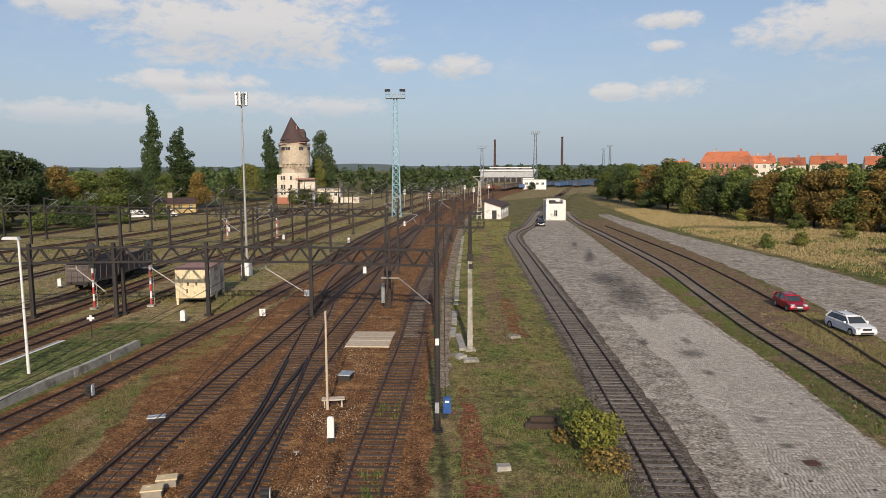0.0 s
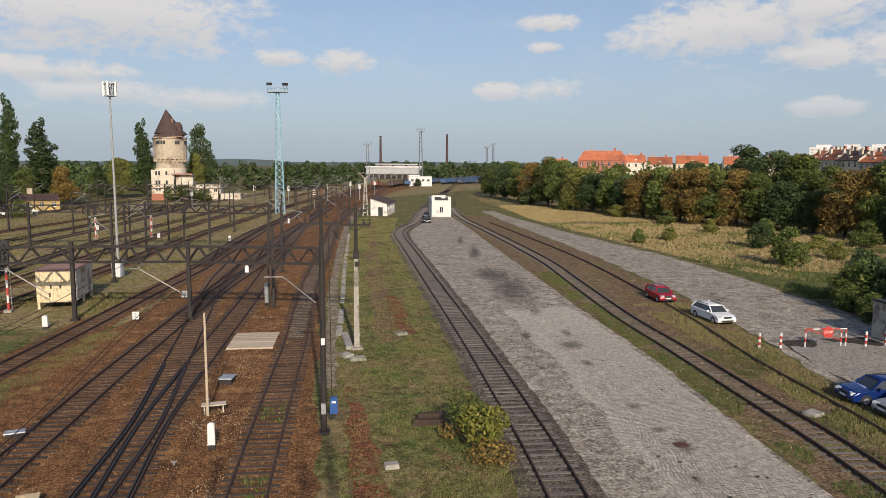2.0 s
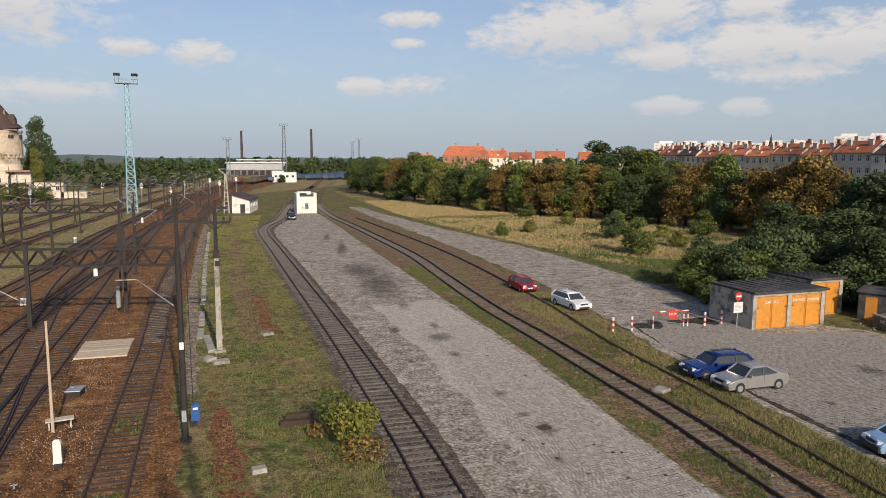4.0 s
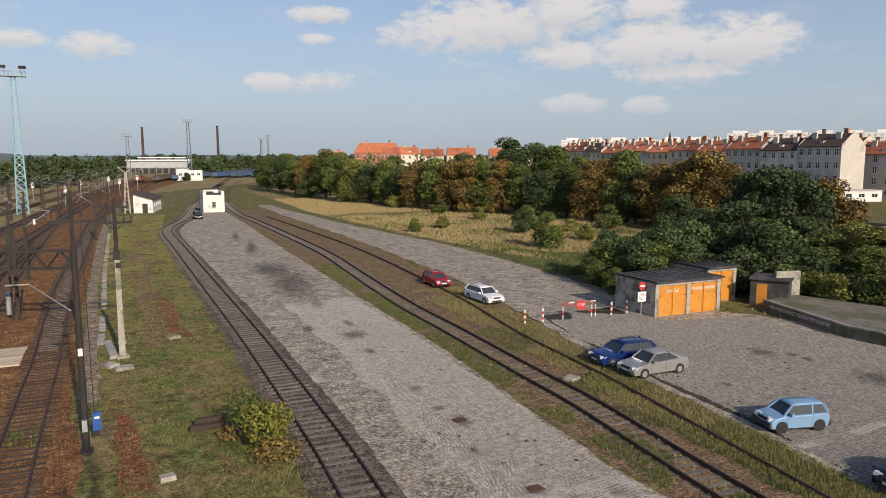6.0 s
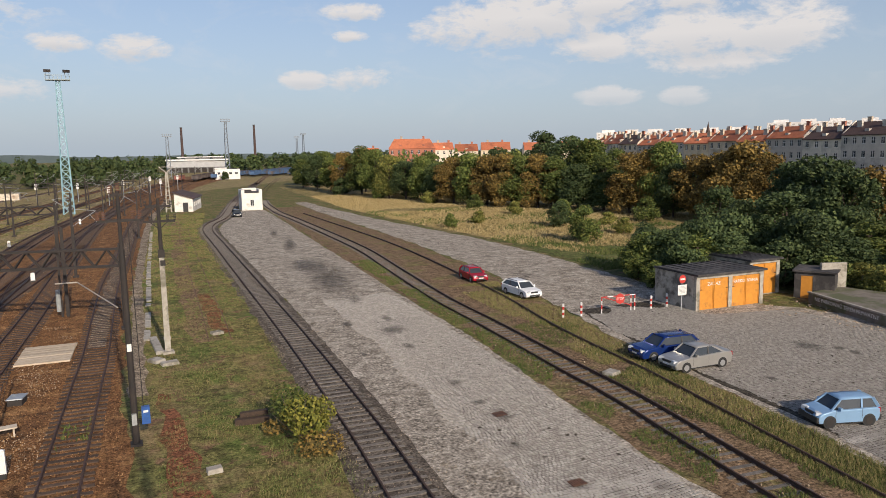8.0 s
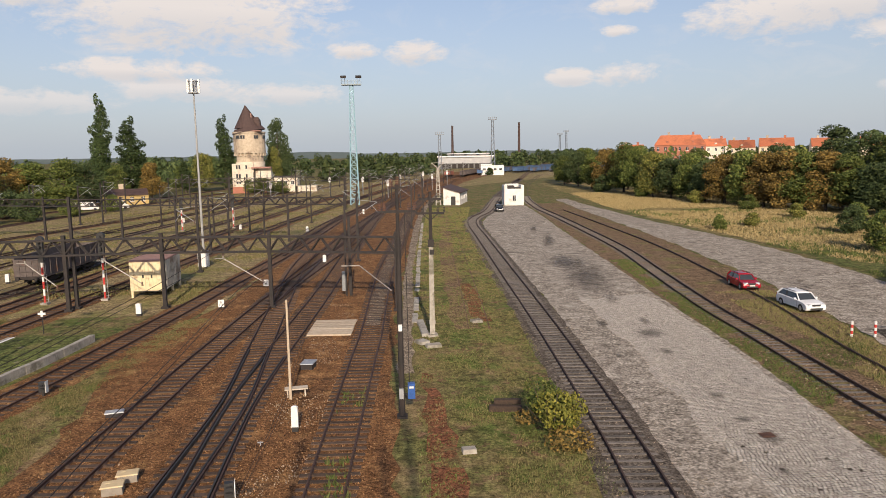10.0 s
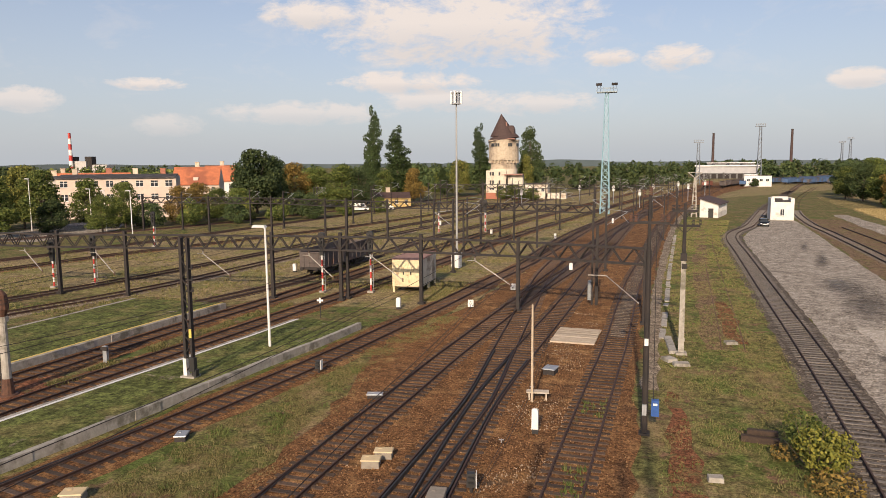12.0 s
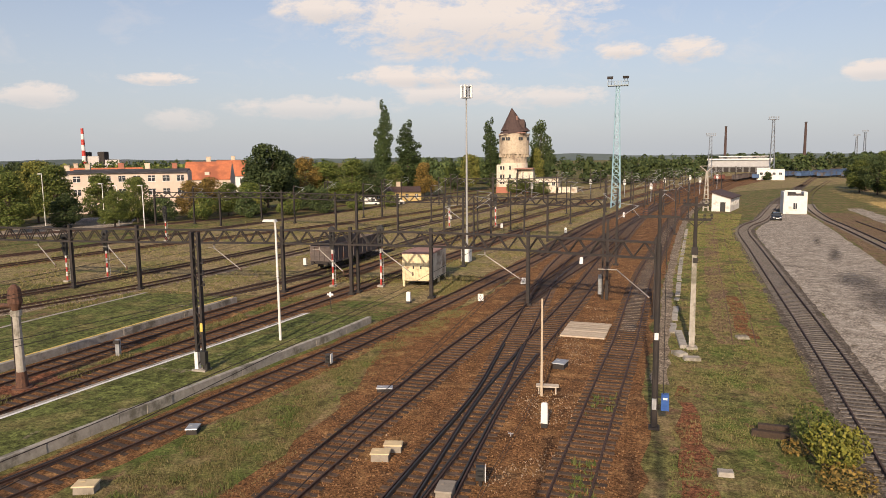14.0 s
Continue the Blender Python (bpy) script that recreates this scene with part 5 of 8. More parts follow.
def car(m, L, W, H, style, body, label, rims=ALLOY, bumper=None):
    """A parked car that faces +x. style: saloon, estate or hatch."""
    base = thing("car", m, label, "car", "parked cars")
    f, r, hw = L / 2, -L / 2, W / 2
    belt = H * 0.62
    hood = H * 0.58
    wf, wr = f - L * 0.19, r + L * 0.185
    wr_ = 0.205 * H
    if style == "saloon":
        glass = [(f - L * 0.27, hood + 0.02), (f - L * 0.42, H - 0.05), (r + L * 0.34, H - 0.04), (r + L * 0.15, belt + 0.05)]
        low = [(f - 0.05, 0.22), (f, 0.42), (f - 0.06, 0.62), (f - 0.30, hood - 0.05), (f - L * 0.27, hood + 0.05), (r + L * 0.15, belt + 0.08), (r + 0.12, belt + 0.09), (r, belt - 0.1), (r + 0.02, 0.42), (r + 0.1, 0.22)]
    elif style == "estate":
        glass = [(f - L * 0.27, hood + 0.02), (f - L * 0.42, H - 0.05), (r + L * 0.13, H - 0.05), (r + L * 0.03, belt + 0.06)]
        low = [(f - 0.05, 0.22), (f, 0.42), (f - 0.06, 0.62), (f - 0.30, hood - 0.05), (f - L * 0.27, hood + 0.05), (r + L * 0.10, belt + 0.06), (r + 0.06, belt + 0.02), (r, belt - 0.2), (r + 0.02, 0.42), (r + 0.1, 0.22)]
    else:
        glass = [(f - L * 0.23, hood + 0.02), (f - L * 0.41, H - 0.05), (r + L * 0.10, H - 0.05), (r + L * 0.03, belt + 0.04)]
        low = [(f - 0.05, 0.22), (f, 0.42), (f - 0.05, 0.58), (f - 0.22, hood - 0.06), (f - L * 0.23, hood + 0.05), (r + L * 0.08, belt + 0.05), (r + 0.03, belt), (r, belt - 0.2), (r + 0.02, 0.42), (r + 0.1, 0.22)]
    rounded(one("body", body, lambda bm: loft(bm, low, [(-hw, 0.955, -0.01), (-hw + 0.05, 0.985, 0), (-hw * 0.6, 1.0, 0.01), (hw * 0.6, 1.0, 0.01), (hw - 0.05, 0.985, 0), (hw, 0.955, -0.01)]), base, "", True))
    gw = hw - 0.09

    def cabin(bm):
        ring_b = [glass[0], glass[3]]
        vs_b = [bm.verts.new((x, y, z)) for (x, z) in ring_b for y in (-gw, gw)]
        tw = gw - 0.16
        vs_t = [bm.verts.new((x, y, z)) for (x, z) in (glass[1], glass[2]) for y in (-tw, tw)]
        bm.faces.new((vs_b[0], vs_b[1], vs_t[1], vs_t[0]))
        bm.faces.new((vs_b[2], vs_t[2], vs_t[3], vs_b[3]))
        bm.faces.new((vs_b[0], vs_t[0], vs_t[2], vs_b[2]))
        bm.faces.new((vs_b[1], vs_b[3], vs_t[3], vs_t[1]))
        bm.faces.new((vs_t[0], vs_t[1], vs_t[3], vs_t[2]))
    rounded(one("cabin_glass", GLASS, cabin, base, "dark tinted windows", True), 0.05)
    tw = gw - 0.16

    def roof(bm):
        x0, x1 = glass[1][0] + 0.08, glass[2][0] - 0.06
        n = 5
        rows = []
        for i in range(n + 1):
            x = x0 + (x1 - x0) * i / n
            z = H - 0.045 + 0.045 * math.sin(math.pi * (0.15 + 0.7 * i / n))
            rows.append([bm.verts.new((x, y, z - 0.035 * (abs(y) / tw) ** 2)) for y in (-tw - 0.03, -tw * 0.5, 0, tw * 0.5, tw + 0.03)] + [bm.verts.new((x, y, H - 0.09)) for y in (tw + 0.03, -tw - 0.03)])
        for a, b in zip(rows, rows[1:]):
            for i in range(7):
                bm.faces.new((a[i], a[(i + 1) % 7], b[(i + 1) % 7], b[i]))
        bm.faces.new(rows[0][::-1])
        bm.faces.new(rows[-1])
    one("roof", body, roof, base, "", True)
    for s in (-1, 1):
        one("front_pillar", body, lambda bm: beam(bm, (glass[0][0] + 0.02, s * (gw + 0.0), glass[0][1]), (glass[1][0] + 0.05, s * (tw + 0.02), H - 0.06), 0.07), base)
        one("rear_pillar", body, lambda bm: beam(bm, (glass[3][0] - 0.02, s * gw, glass[3][1]), (glass[2][0] - 0.03, s * (tw + 0.01), H - 0.06), 0.13 if style != "saloon" else 0.10), base)
        mid = (glass[1][0] + glass[2][0]) / 2 - 0.1
        one("door_pillar", TRIM if style != "hatch" else body, lambda bm: beam(bm, (mid - 0.05, s * (gw + 0.005), belt + 0.03), (mid - 0.12, s * (tw + 0.01), H - 0.07), 0.07), base)
        one("door_seam", TRIM, lambda bm: (box(bm, (mid - 0.03, s * (hw + 0.001), 0.62), (0.012, 0.01, belt - 0.35)), box(bm, (glass[0][0] - 0.15, s * (hw + 0.001), 0.62), (0.012, 0.01, belt - 0.35))), base)
        one("door_handle", body, lambda bm: box(bm, (mid + 0.12, s * (hw + 0.012), belt - 0.14), (0.16, 0.03, 0.03)), base)
        one("mirror", body, lambda bm: box(bm, (glass[0][0] - 0.32, s * (hw + 0.06), belt + 0.08), (0.12, 0.2, 0.13), 0, 0.8), base)
        one("headlight", LENS, lambda bm: box(bm, (f - 0.17, s * (hw - 0.27), 0.64), (0.26, 0.36, 0.13), -s * 22, 0.85), base, "clear glass headlight")
        one("tail_light", TAIL, lambda bm: box(bm, (r + 0.07, s * (hw - 0.18), belt - 0.08), (0.14, 0.28, 0.2), 0, 0.9), base, "red tail light")
        one("sill", TRIM, lambda bm: box(bm, (0, s * (hw - 0.04), 0.24), (L * 0.5, 0.06, 0.1)), base)
        for x in (wf, wr):
            wheel = one("wheel", RUBBER, lambda bm: tube(bm, (x, s * (hw - 0.2), wr_), (x, s * (hw + 0.012), wr_), wr_, wr_ - 0.01, 20), base)
            part("rim", (lambda bm: (tube(bm, (x, s * (hw - 0.0), wr_), (x, s * (hw + 0.022), wr_), wr_ * 0.66, wr_ * 0.62, 16), bm)[1])(bmesh.new()), rims, wheel, "metal rim")
            one("wheel_arch", TRIM, lambda bm: tube(bm, (x, s * (hw - 0.25), wr_ + 0.01), (x, s * (hw + 0.004), wr_ + 0.01), wr_ + 0.045, wr_ + 0.045, 20), base)
    one("grille", TRIM, lambda bm: (box(bm, (f - 0.045, 0, 0.60), (0.06, W * 0.42, 0.13)), box(bm, (f - 0.0, 0, 0.34), (0.05, W * 0.6, 0.12))), base)
    one("number_plate", WHITE, lambda bm: box(bm, (f + 0.015, 0, 0.46), (0.02, 0.46, 0.1)), base, "blank white plate")
    one("rear_plate", WHITE, lambda bm: box(bm, (r - 0.01, 0, 0.6), (0.02, 0.46, 0.1)), base, "blank white plate")
    if bumper:
        one("bumper", bumper, lambda bm: (box(bm, (f - 0.06, 0, 0.38), (0.2, W * 0.96, 0.24)), box(bm, (r + 0.06, 0, 0.38), (0.2, W * 0.96, 0.24))), base)
    if style == "estate":
        for s in (-1, 1):
            one("roof_rail", TRIM, lambda bm: beam(bm, (glass[1][0] - 0.2, s * (tw - 0.04), H + 0.02), (glass[2][0] + 0.2, s * (tw - 0.04), H + 0.02), 0.035), base)
    return base


car(pose(29.85, 30.5, 0.03, 0, 0, 177), 4.1, 1.64, 1.36, "saloon", paint("silver_paint", (0.42, 0.405, 0.38), 0.3, 0.5), "silver grey saloon car parked on the setts")
car(pose(29.75, 32.95, 0.03, 0, 0, 174), 4.15, 1.64, 1.38, "estate", paint("navy_paint", (0.012, 0.035, 0.17), 0.2), "dark blue estate car parked on the setts")
car(pose(29.45, 21.1, 0.03, 0, 0, 162), 3.05, 1.4, 1.3, "hatch", paint("light_blue_paint", (0.26, 0.42, 0.62), 0.3, 0.2), "small light blue hatchback with black bumpers", STEEL_DARK, TRIM)
car(pose(31.75, 53.0, 0.03, 0, 0, -88), 4.15, 1.64, 1.34, "estate", paint("white_car_paint", (0.80, 0.80, 0.79), 0.25, 0.0), "white estate car parked on worn asphalt")
car(pose(31.6, 61.9, 0.03, 0, 0, -94), 3.85, 1.6, 1.3, "estate", paint("red_car_paint", (0.36, 0.012, 0.025), 0.25, 0.1), "dark red estate car parked on worn asphalt")
car(pose(22.8, 151.0, 0.03, 0, 0, -95), 4.3, 1.72, 1.42, "hatch", paint("black_car_paint", (0.012, 0.014, 0.018), 0.25, 0.1), "black hatchback parked beside the white block house")
car(pose(28.5, 14.3, 0.03, 0, 0, 165), 4.2, 1.7, 1.4, "saloon", paint("dark_navy_paint", (0.015, 0.018, 0.03), 0.25, 0.1), "dark saloon car parked at the yard edge")


# ---- garages ----
def letters(name, text, size, m, material, parent=None, label=""):
    cu = bpy.data.curves.new(name, "FONT")
    cu.body, cu.size, cu.extrude, cu.align_x, cu.align_y = text, size, 0.004, "CENTER", "CENTER"
    cu.materials.append(material)
    ob = new(name, cu)
    ob.parent = parent
    ob.matrix_local = m
    if label:
        ob["label"] = label
    return ob


GARAGE_WALL = mat("garage_render", (0.50, 0.45, 0.375), (0.38, 0.34, 0.28), 1.5, 0.95, c3=(0.16, 0.14, 0.115), scale3=0.7, amount3=0.35, bump=0.3)


def garage(m, bays, depth, h, label, texts=(), bay=3.0):
    base = thing("garage", m, label, "garage", "garages")
    W = bays * bay + 0.35
    for i in range(bays + 1):
        one("pier", CONCRETE, lambda bm: box(bm, (0.175 + i * bay, 0.15, (h - 0.25) / 2), (0.36, 0.32, h - 0.25)), base, "crumbling concrete pier")
    one("side_wall", GARAGE_WALL, lambda bm: box(bm, (0.1, depth / 2 + 0.16, h / 2), (0.2, depth - 0.32, h)), base)
    one("side_wall", GARAGE_WALL, lambda bm: box(bm, (W - 0.1, depth / 2 + 0.16, h / 2), (0.2, depth - 0.32, h)), base)
    one("back_wall", GARAGE_WALL, lambda bm: box(bm, (W / 2, depth - 0.1, h / 2), (W - 0.4, 0.2, h)), base)
    one("lintel", CONCRETE, lambda bm: box(bm, (W / 2, 0.12, h - 0.13), (W, 0.3, 0.24)), base)
    one("roof", ROOF_FELT, lambda bm: prism(bm, [(-0.3, h + 0.02), (depth + 0.1, h - 0.02), (depth + 0.1, h + 0.10), (-0.3, h + 0.16)], (0, 1, 0), (0, 0, 1), (-0.12, 0, 0), (W + 0.24, 0, 0)), base, "black felt roof")
    for i in range(10):
        one("roof_seam", ROOF_FELT, lambda bm: box(bm, (-0.1 + (W + 0.2) * i / 9, depth / 2 - 0.1, h + 0.14), (0.06, depth + 0.2, 0.06)), base)
    for i in range(bays):
        x0, x1 = 0.36 + i * bay, 0.36 + i * bay + bay - 0.37
        for k in range(2):
            a, b = x0 + (x1 - x0) * k / 2 + 0.015, x0 + (x1 - x0) * (k + 1) / 2 - 0.015
            leaf = one("door_leaf", ORANGE, lambda bm: (box(bm, ((a + b) / 2, 0.1, h * 0.3 + 0.05), (b - a, 0.06, h * 0.6 - 0.02)), box(bm, ((a + b) / 2, 0.1, h * 0.755), (b - a, 0.06, h * 0.3)), box(bm, (a + 0.06, 0.06, h * 0.45), (0.07, 0.04, h * 0.85)), box(bm, (b - 0.06, 0.06, h * 0.45), (0.07, 0.04, h * 0.85))), base, "orange sheet metal door leaf")
            part("hinge", (lambda bm: (box(bm, (a + 0.12 if k == 0 else b - 0.12, 0.03, h * 0.6), (0.2, 0.03, 0.05)), bm)[1])(bmesh.new()), STEEL_DARK, leaf)
        if i < len(texts):
            letters("lettering", texts[i], 0.36, pose((x0 + x1) / 2, 0.055, h * 0.74, 90, 0, 0), WHITE, base, "white hand-painted lettering")
    one("floor", CONCRETE, lambda bm: box(bm, (W / 2, depth / 2, 0.02), (W, depth, 0.05)), base)
    return base


garage(pose(40.2, 41.1, 0, 0, 0, -3), 2, 4.9, 2.75, "concrete double garage with orange doors and felt roof", ("ZAK AZ", "PARKO WANIA"), 3.2)
garage(pose(48.3, 43.4, 0, 0, 0, -2), 1, 5.2, 2.95, "single garage with an orange door and felt roof", (), 3.1)


def dark_shed():
    base = thing("shed", pose(51.2, 41.3, 0, 0, 0, -60), "low dark shed with a small orange door", "shed")
    one("wall", ROOF_FELT, lambda bm: (box(bm, (0.25, 0, 1.1), (0.5, 0.2, 2.2)), box(bm, (2.2, 0, 1.1), (1.6, 0.2, 2.2)), box(bm, (0.95, 0, 2.05), (0.9, 0.2, 0.3))), base)
    one("side_wall", ROOF_FELT, lambda bm: (box(bm, (2.9, 1.6, 1.1), (0.2, 3.0, 2.2)), box(bm, (0.1, 1.6, 1.1), (0.2, 3.0, 2.2))), base)
    one("door", ORANGE, lambda bm: box(bm, (0.95, -0.02, 0.95), (0.88, 0.1, 1.88)), base, "faded orange door")
    one("roof", ROOF_FELT, lambda bm: box(bm, (1.5, 1.4, 2.28), (3.3, 3.4, 0.14)), base)


dark_shed()


def loading_dock():
    base = thing("loading_dock", pose(0, 0, 0), "low concrete loading dock with weeds and lettering", "loading dock", "", "structure")
    top = [(50.3, 39.2), (47.6, 30.2), (47.8, 26.6), (49, 8), (62, 8), (57.5, 29), (54.6, 39.5)]

    def slab(bm):
        lo = [bm.verts.new((x, y, 0)) for x, y in top]
        hi = [bm.verts.new((x, y, 0.85)) for x, y in top]
        bm.faces.new(hi)
        for i in range(len(top)):
            j = (i + 1) % len(top)
            bm.faces.new((lo[i], lo[j], hi[j], hi[i]))
    # brownish weedy concrete, its colour darkened further for the shade of the trees
    one("slab", mat("shaded_dock_concrete", (0.22, 0.19, 0.155), (0.14, 0.12, 0.10), 1.2, 0.95, c3=(0.10, 0.105, 0.05), scale3=0.4, amount3=0.5, bump=0.3), slab, base)
    one("edge", CONCRETE, lambda bm: [beam(bm, (a[0], a[1], 0.88), (b[0], b[1], 0.88), 0.22, 0.12) for a, b in zip(top[:3], top[1:4])], base, "pale concrete edge")
    d = Vector((top[1][0] - top[0][0], top[1][1] - top[0][1], 0))
    ang = math.degrees(math.atan2(d.y, d.x))
    letters("lettering", "NIE PARKOWAĆ TEREN PRYWATNY", 0.42, Matrix.Translation((top[0][0] + d.x * 0.46 - 0.05, top[0][1] + d.y * 0.46, 0.5)) @ pose(0, 0, 0, 0, 0, ang) @ pose(0, 0, 0, 90, 0, 0) @ Matrix.Translation((0, 0, 0.03)), WHITE, base, "white hand-painted lettering")
    wall = thing("wall_slab", pose(53.9, 39.8, 0.0, 0, 0, -20), "weathered upright concrete wall slab", "wall")
    one("slab", CONCRETE, lambda bm: box(bm, (0, 0, 1.45), (2.2, 0.25, 2.9)), wall)


loading_dock()


# ---- signs, bollards and barrier ----
def bollard(x, y, h=1.05):
    base = thing("bollard", pose(x, y, 0.03), "red and white striped steel bollard", "bollard", "striped bollards")
    for i in range(5):
        one("band", (WHITE, RED)[i % 2], lambda bm: tube(bm, (0, 0, h * i / 5), (0, 0, h * (i + 1) / 5), 0.085, 0.085, 12), base)
    one("cap", WHITE, lambda bm: tube(bm, (0, 0, h), (0, 0, h + 0.03), 0.085, 0.05, 12), base)


for x, y in ((30.1, 44.2), (31.6, 44.0), (37.8, 43.4), (39.4, 43.4)):
    bollard(x, y)


def barrier():
    base = thing("road_barrier", pose(33.5, 44.0, 0.03, 0, 0, -6), "white and red barrier frame with a round stop sign", "barrier")
    for x in (0.0, 2.6, 2.95):
        for i in range(4):
            one("post_band", (WHITE, RED)[i % 2], lambda bm: tube(bm, (x, 0, 1.3 * i / 4), (x, 0, 1.3 * (i + 1) / 4), 0.05, 0.05, 8), base)
    for i in range(6):
        one("bar_band", (RED, WHITE)[i % 2], lambda bm: tube(bm, (2.95 * i / 6, -0.02, 1.26), (2.95 * (i + 1) / 6, -0.02, 1.26), 0.045, 0.045, 8), base)
    one("brace", RED, lambda bm: tube(bm, (0.1, 0, 1.25), (2.6, 0, 0.45), 0.035, 0.035, 8), base)
    one("stop_disc", RED, lambda bm: tube(bm, (1.55, -0.10, 1.05), (1.55, -0.13, 1.05), 0.42, 0.42, 8), base, "red octagonal stop sign")
    letters("lettering", "STOP", 0.27, pose(1.55, -0.135, 1.05, 90, 0, 0), WHITE, base, "white lettering")
    return base


barrier()


def entry_sign():
    base = thing("road_sign", pose(39.5, 41.9, 0), "round no-entry sign above a white notice board", "sign")
    one("pole", STEEL_GREY, lambda bm: tube(bm, (0, 0, 0), (0, 0, 2.75), 0.04, 0.04, 8), base)
    one("disc", RED, lambda bm: tube(bm, (0, -0.05, 2.5), (0, -0.075, 2.5), 0.33, 0.33, 24), base, "red disc")
    one("bar", WHITE, lambda bm: box(bm, (0, -0.082, 2.5), (0.46, 0.012, 0.13)), base, "white bar")
    one("board", WHITE, lambda bm: box(bm, (0, -0.06, 1.65), (0.85, 0.03, 0.8)), base, "white notice board")
    for i in range(6):
        one("text_line", STEEL_GREY, lambda bm: box(bm, (0, -0.08, 1.93 - 0.1 * i), ((0.4, 0.66, 0.7, 0.6, 0.7, 0.5)[i], 0.008, 0.035)), base)


entry_sign()


def flat_slab(x, y, w, d, rz, label):
    ob = one("concrete_slab", CONCRETE, lambda bm: box(bm, (0, 0, 0.1), (w, d, 0.2), 0, 0.95))
    ob.matrix_world = pose(x, y, 0, 0, 0, rz)
    tagged(ob, label, "slab", "loose slabs")


flat_slab(24.75, 31.6, 0.85, 0.7, 20, "pale concrete slab lying in the weeds")
flat_slab(2.4, 45.6, 1.0, 0.6, 10, "broken concrete slab beside the pole")
flat_slab(1.7, 46.6, 0.7, 0.9, 30, "broken concrete slab beside the pole")
flat_slab(1.9, 50.5, 0.5, 4.5, 3, "broken strip of concrete paving beside the pole")
flat_slab(6.0, 52.0, 0.8, 0.6, 15, "broken concrete slab in the grass")
flat_slab(2.9, 28.8, 0.6, 0.4, 5, "broken concrete slab in the grass")


def timber():
    base = thing("old_timber", pose(5.2, 33.4, 0.0, 0, 0, -8), "rotten old timber block lying in the grass", "timber")
    one("beam", SLEEPER_WOOD, lambda bm: (box(bm, (0, 0, 0.16), (1.6, 0.3, 0.28)), box(bm, (0.1, 0.28, 0.42), (1.3, 0.25, 0.22), 4)), base)


timber()


def manhole(x, y):
    ob = one("manhole_cover", STEEL_RUST, lambda bm: (box(bm, (0, 0, 0.03), (0.62, 0.5, 0.06), 0, 0.96), [box(bm, (-0.2 + 0.1 * i, 0, 0.065), (0.05, 0.4, 0.02)) for i in range(5)]))
    ob.matrix_world = pose(x, y, 0.03)
    tagged(ob, "dark rusty cast iron drain cover in the cobbles", "manhole cover", "drain covers")


manhole(16.1, 29.0)
manhole(15.2, 21.4)


# ---- small buildings along the siding ----
def window(base, m, w, h, frame_m=WHITE):
    wn_ = part("window", (lambda bm: (box(bm, (0, 0.02, 0), (w, 0.06, h)), bm)[1])(bmesh.new()), GLASS, base)
    wn_.matrix_local = m
    part("frame", (lambda bm: (box(bm, (0, -0.02, h / 2), (w + 0.1, 0.06, 0.08)), box(bm, (0, -0.04, -h / 2), (w + 0.2, 0.1, 0.08)), box(bm, (-w / 2, -0.02, 0), (0.07, 0.06, h - 0.09)), box(bm, (w / 2, -0.02, 0), (0.07, 0.06, h - 0.09)), box(bm, (0, -0.015, 0), (0.06, 0.05, h - 0.1)), bm)[5])(bmesh.new()), frame_m, wn_)
    return wn_


def block_house():
    base = thing("block_house", pose(26.4, 166.6, 0, 0, 0, -2), "small white plastered block house with a flat roof", "building")
    one("wall", PLASTER, lambda bm: (box(bm, (2.3, 2.6, 1.95), (4.6, 5.2, 3.9)), box(bm, (0.35, 2.6, 4.3), (0.7, 5.2, 0.8)), box(bm, (4.25, 2.6, 4.3), (0.7, 5.2, 0.8)), box(bm, (2.3, 4.6, 4.4), (3.2, 1.0, 1.0))), base)
    one("roof", ROOF_FELT, lambda bm: (box(bm, (2.3, 2.0, 4.05), (3.2, 4.0, 0.3)), box(bm, (1.7, 1.8, 4.35), (1.4, 2.0, 0.5))), base)
    window(base, pose(2.3, -0.01, 1.7), 0.8, 1.4)


def long_hut():
    base = thing("trackside_hut", pose(12.4, 172.0, 0, 0, 0, -14), "white trackside hut with a dark sloping roof", "hut")
    one("wall", PLASTER, lambda bm: prism(bm, [(0, 0), (4.0, 0), (4.0, 3.0), (0, 4.2)], (1, 0, 0), (0, 0, 1), (0, 0, 0), (0, 13, 0)), base)
    one("roof", ROOF_DARK, lambda bm: prism(bm, [(-0.3, 4.3), (4.4, 2.9), (4.4, 3.08), (-0.3, 4.48)], (1, 0, 0), (0, 0, 1), (0, -0.4, 0), (0, 13.8, 0)), base)
    # no opening: a black panel paints the unlit inside of the doorway
    one("door", BLACK, lambda bm: box(bm, (2.4, 0.0, 1.05), (1.1, 0.14, 2.1)), base, "black panel painted as the dark inside of a doorway")
    for i in range(4):
        w = window(base, pose(4.02, 2.2 + 2.9 * i, 1.7, 0, 0, 90), 0.8, 0.9)


def white_hall():
    base = thing("white_hall", pose(48.6, 387, 0, 0, 0, -8), "low white flat-roofed yard building", "building")
    one("wall", WALL_WHITE, lambda bm: (box(bm, (6.3, 4, 2.7), (12.6, 8, 5.4)), box(bm, (3.0, 4, 5.7), (6.0, 8, 0.7))), base)
    one("roof", ROOF_FELT, lambda bm: box(bm, (6.3, 4, 5.46), (12.9, 8.3, 0.12)), base)
    for i in range(4):
        window(base, pose(2.0 + 2.9 * i, -0.02, 3.2), 1.4, 1.2)


block_house()
long_hut()
white_hall()


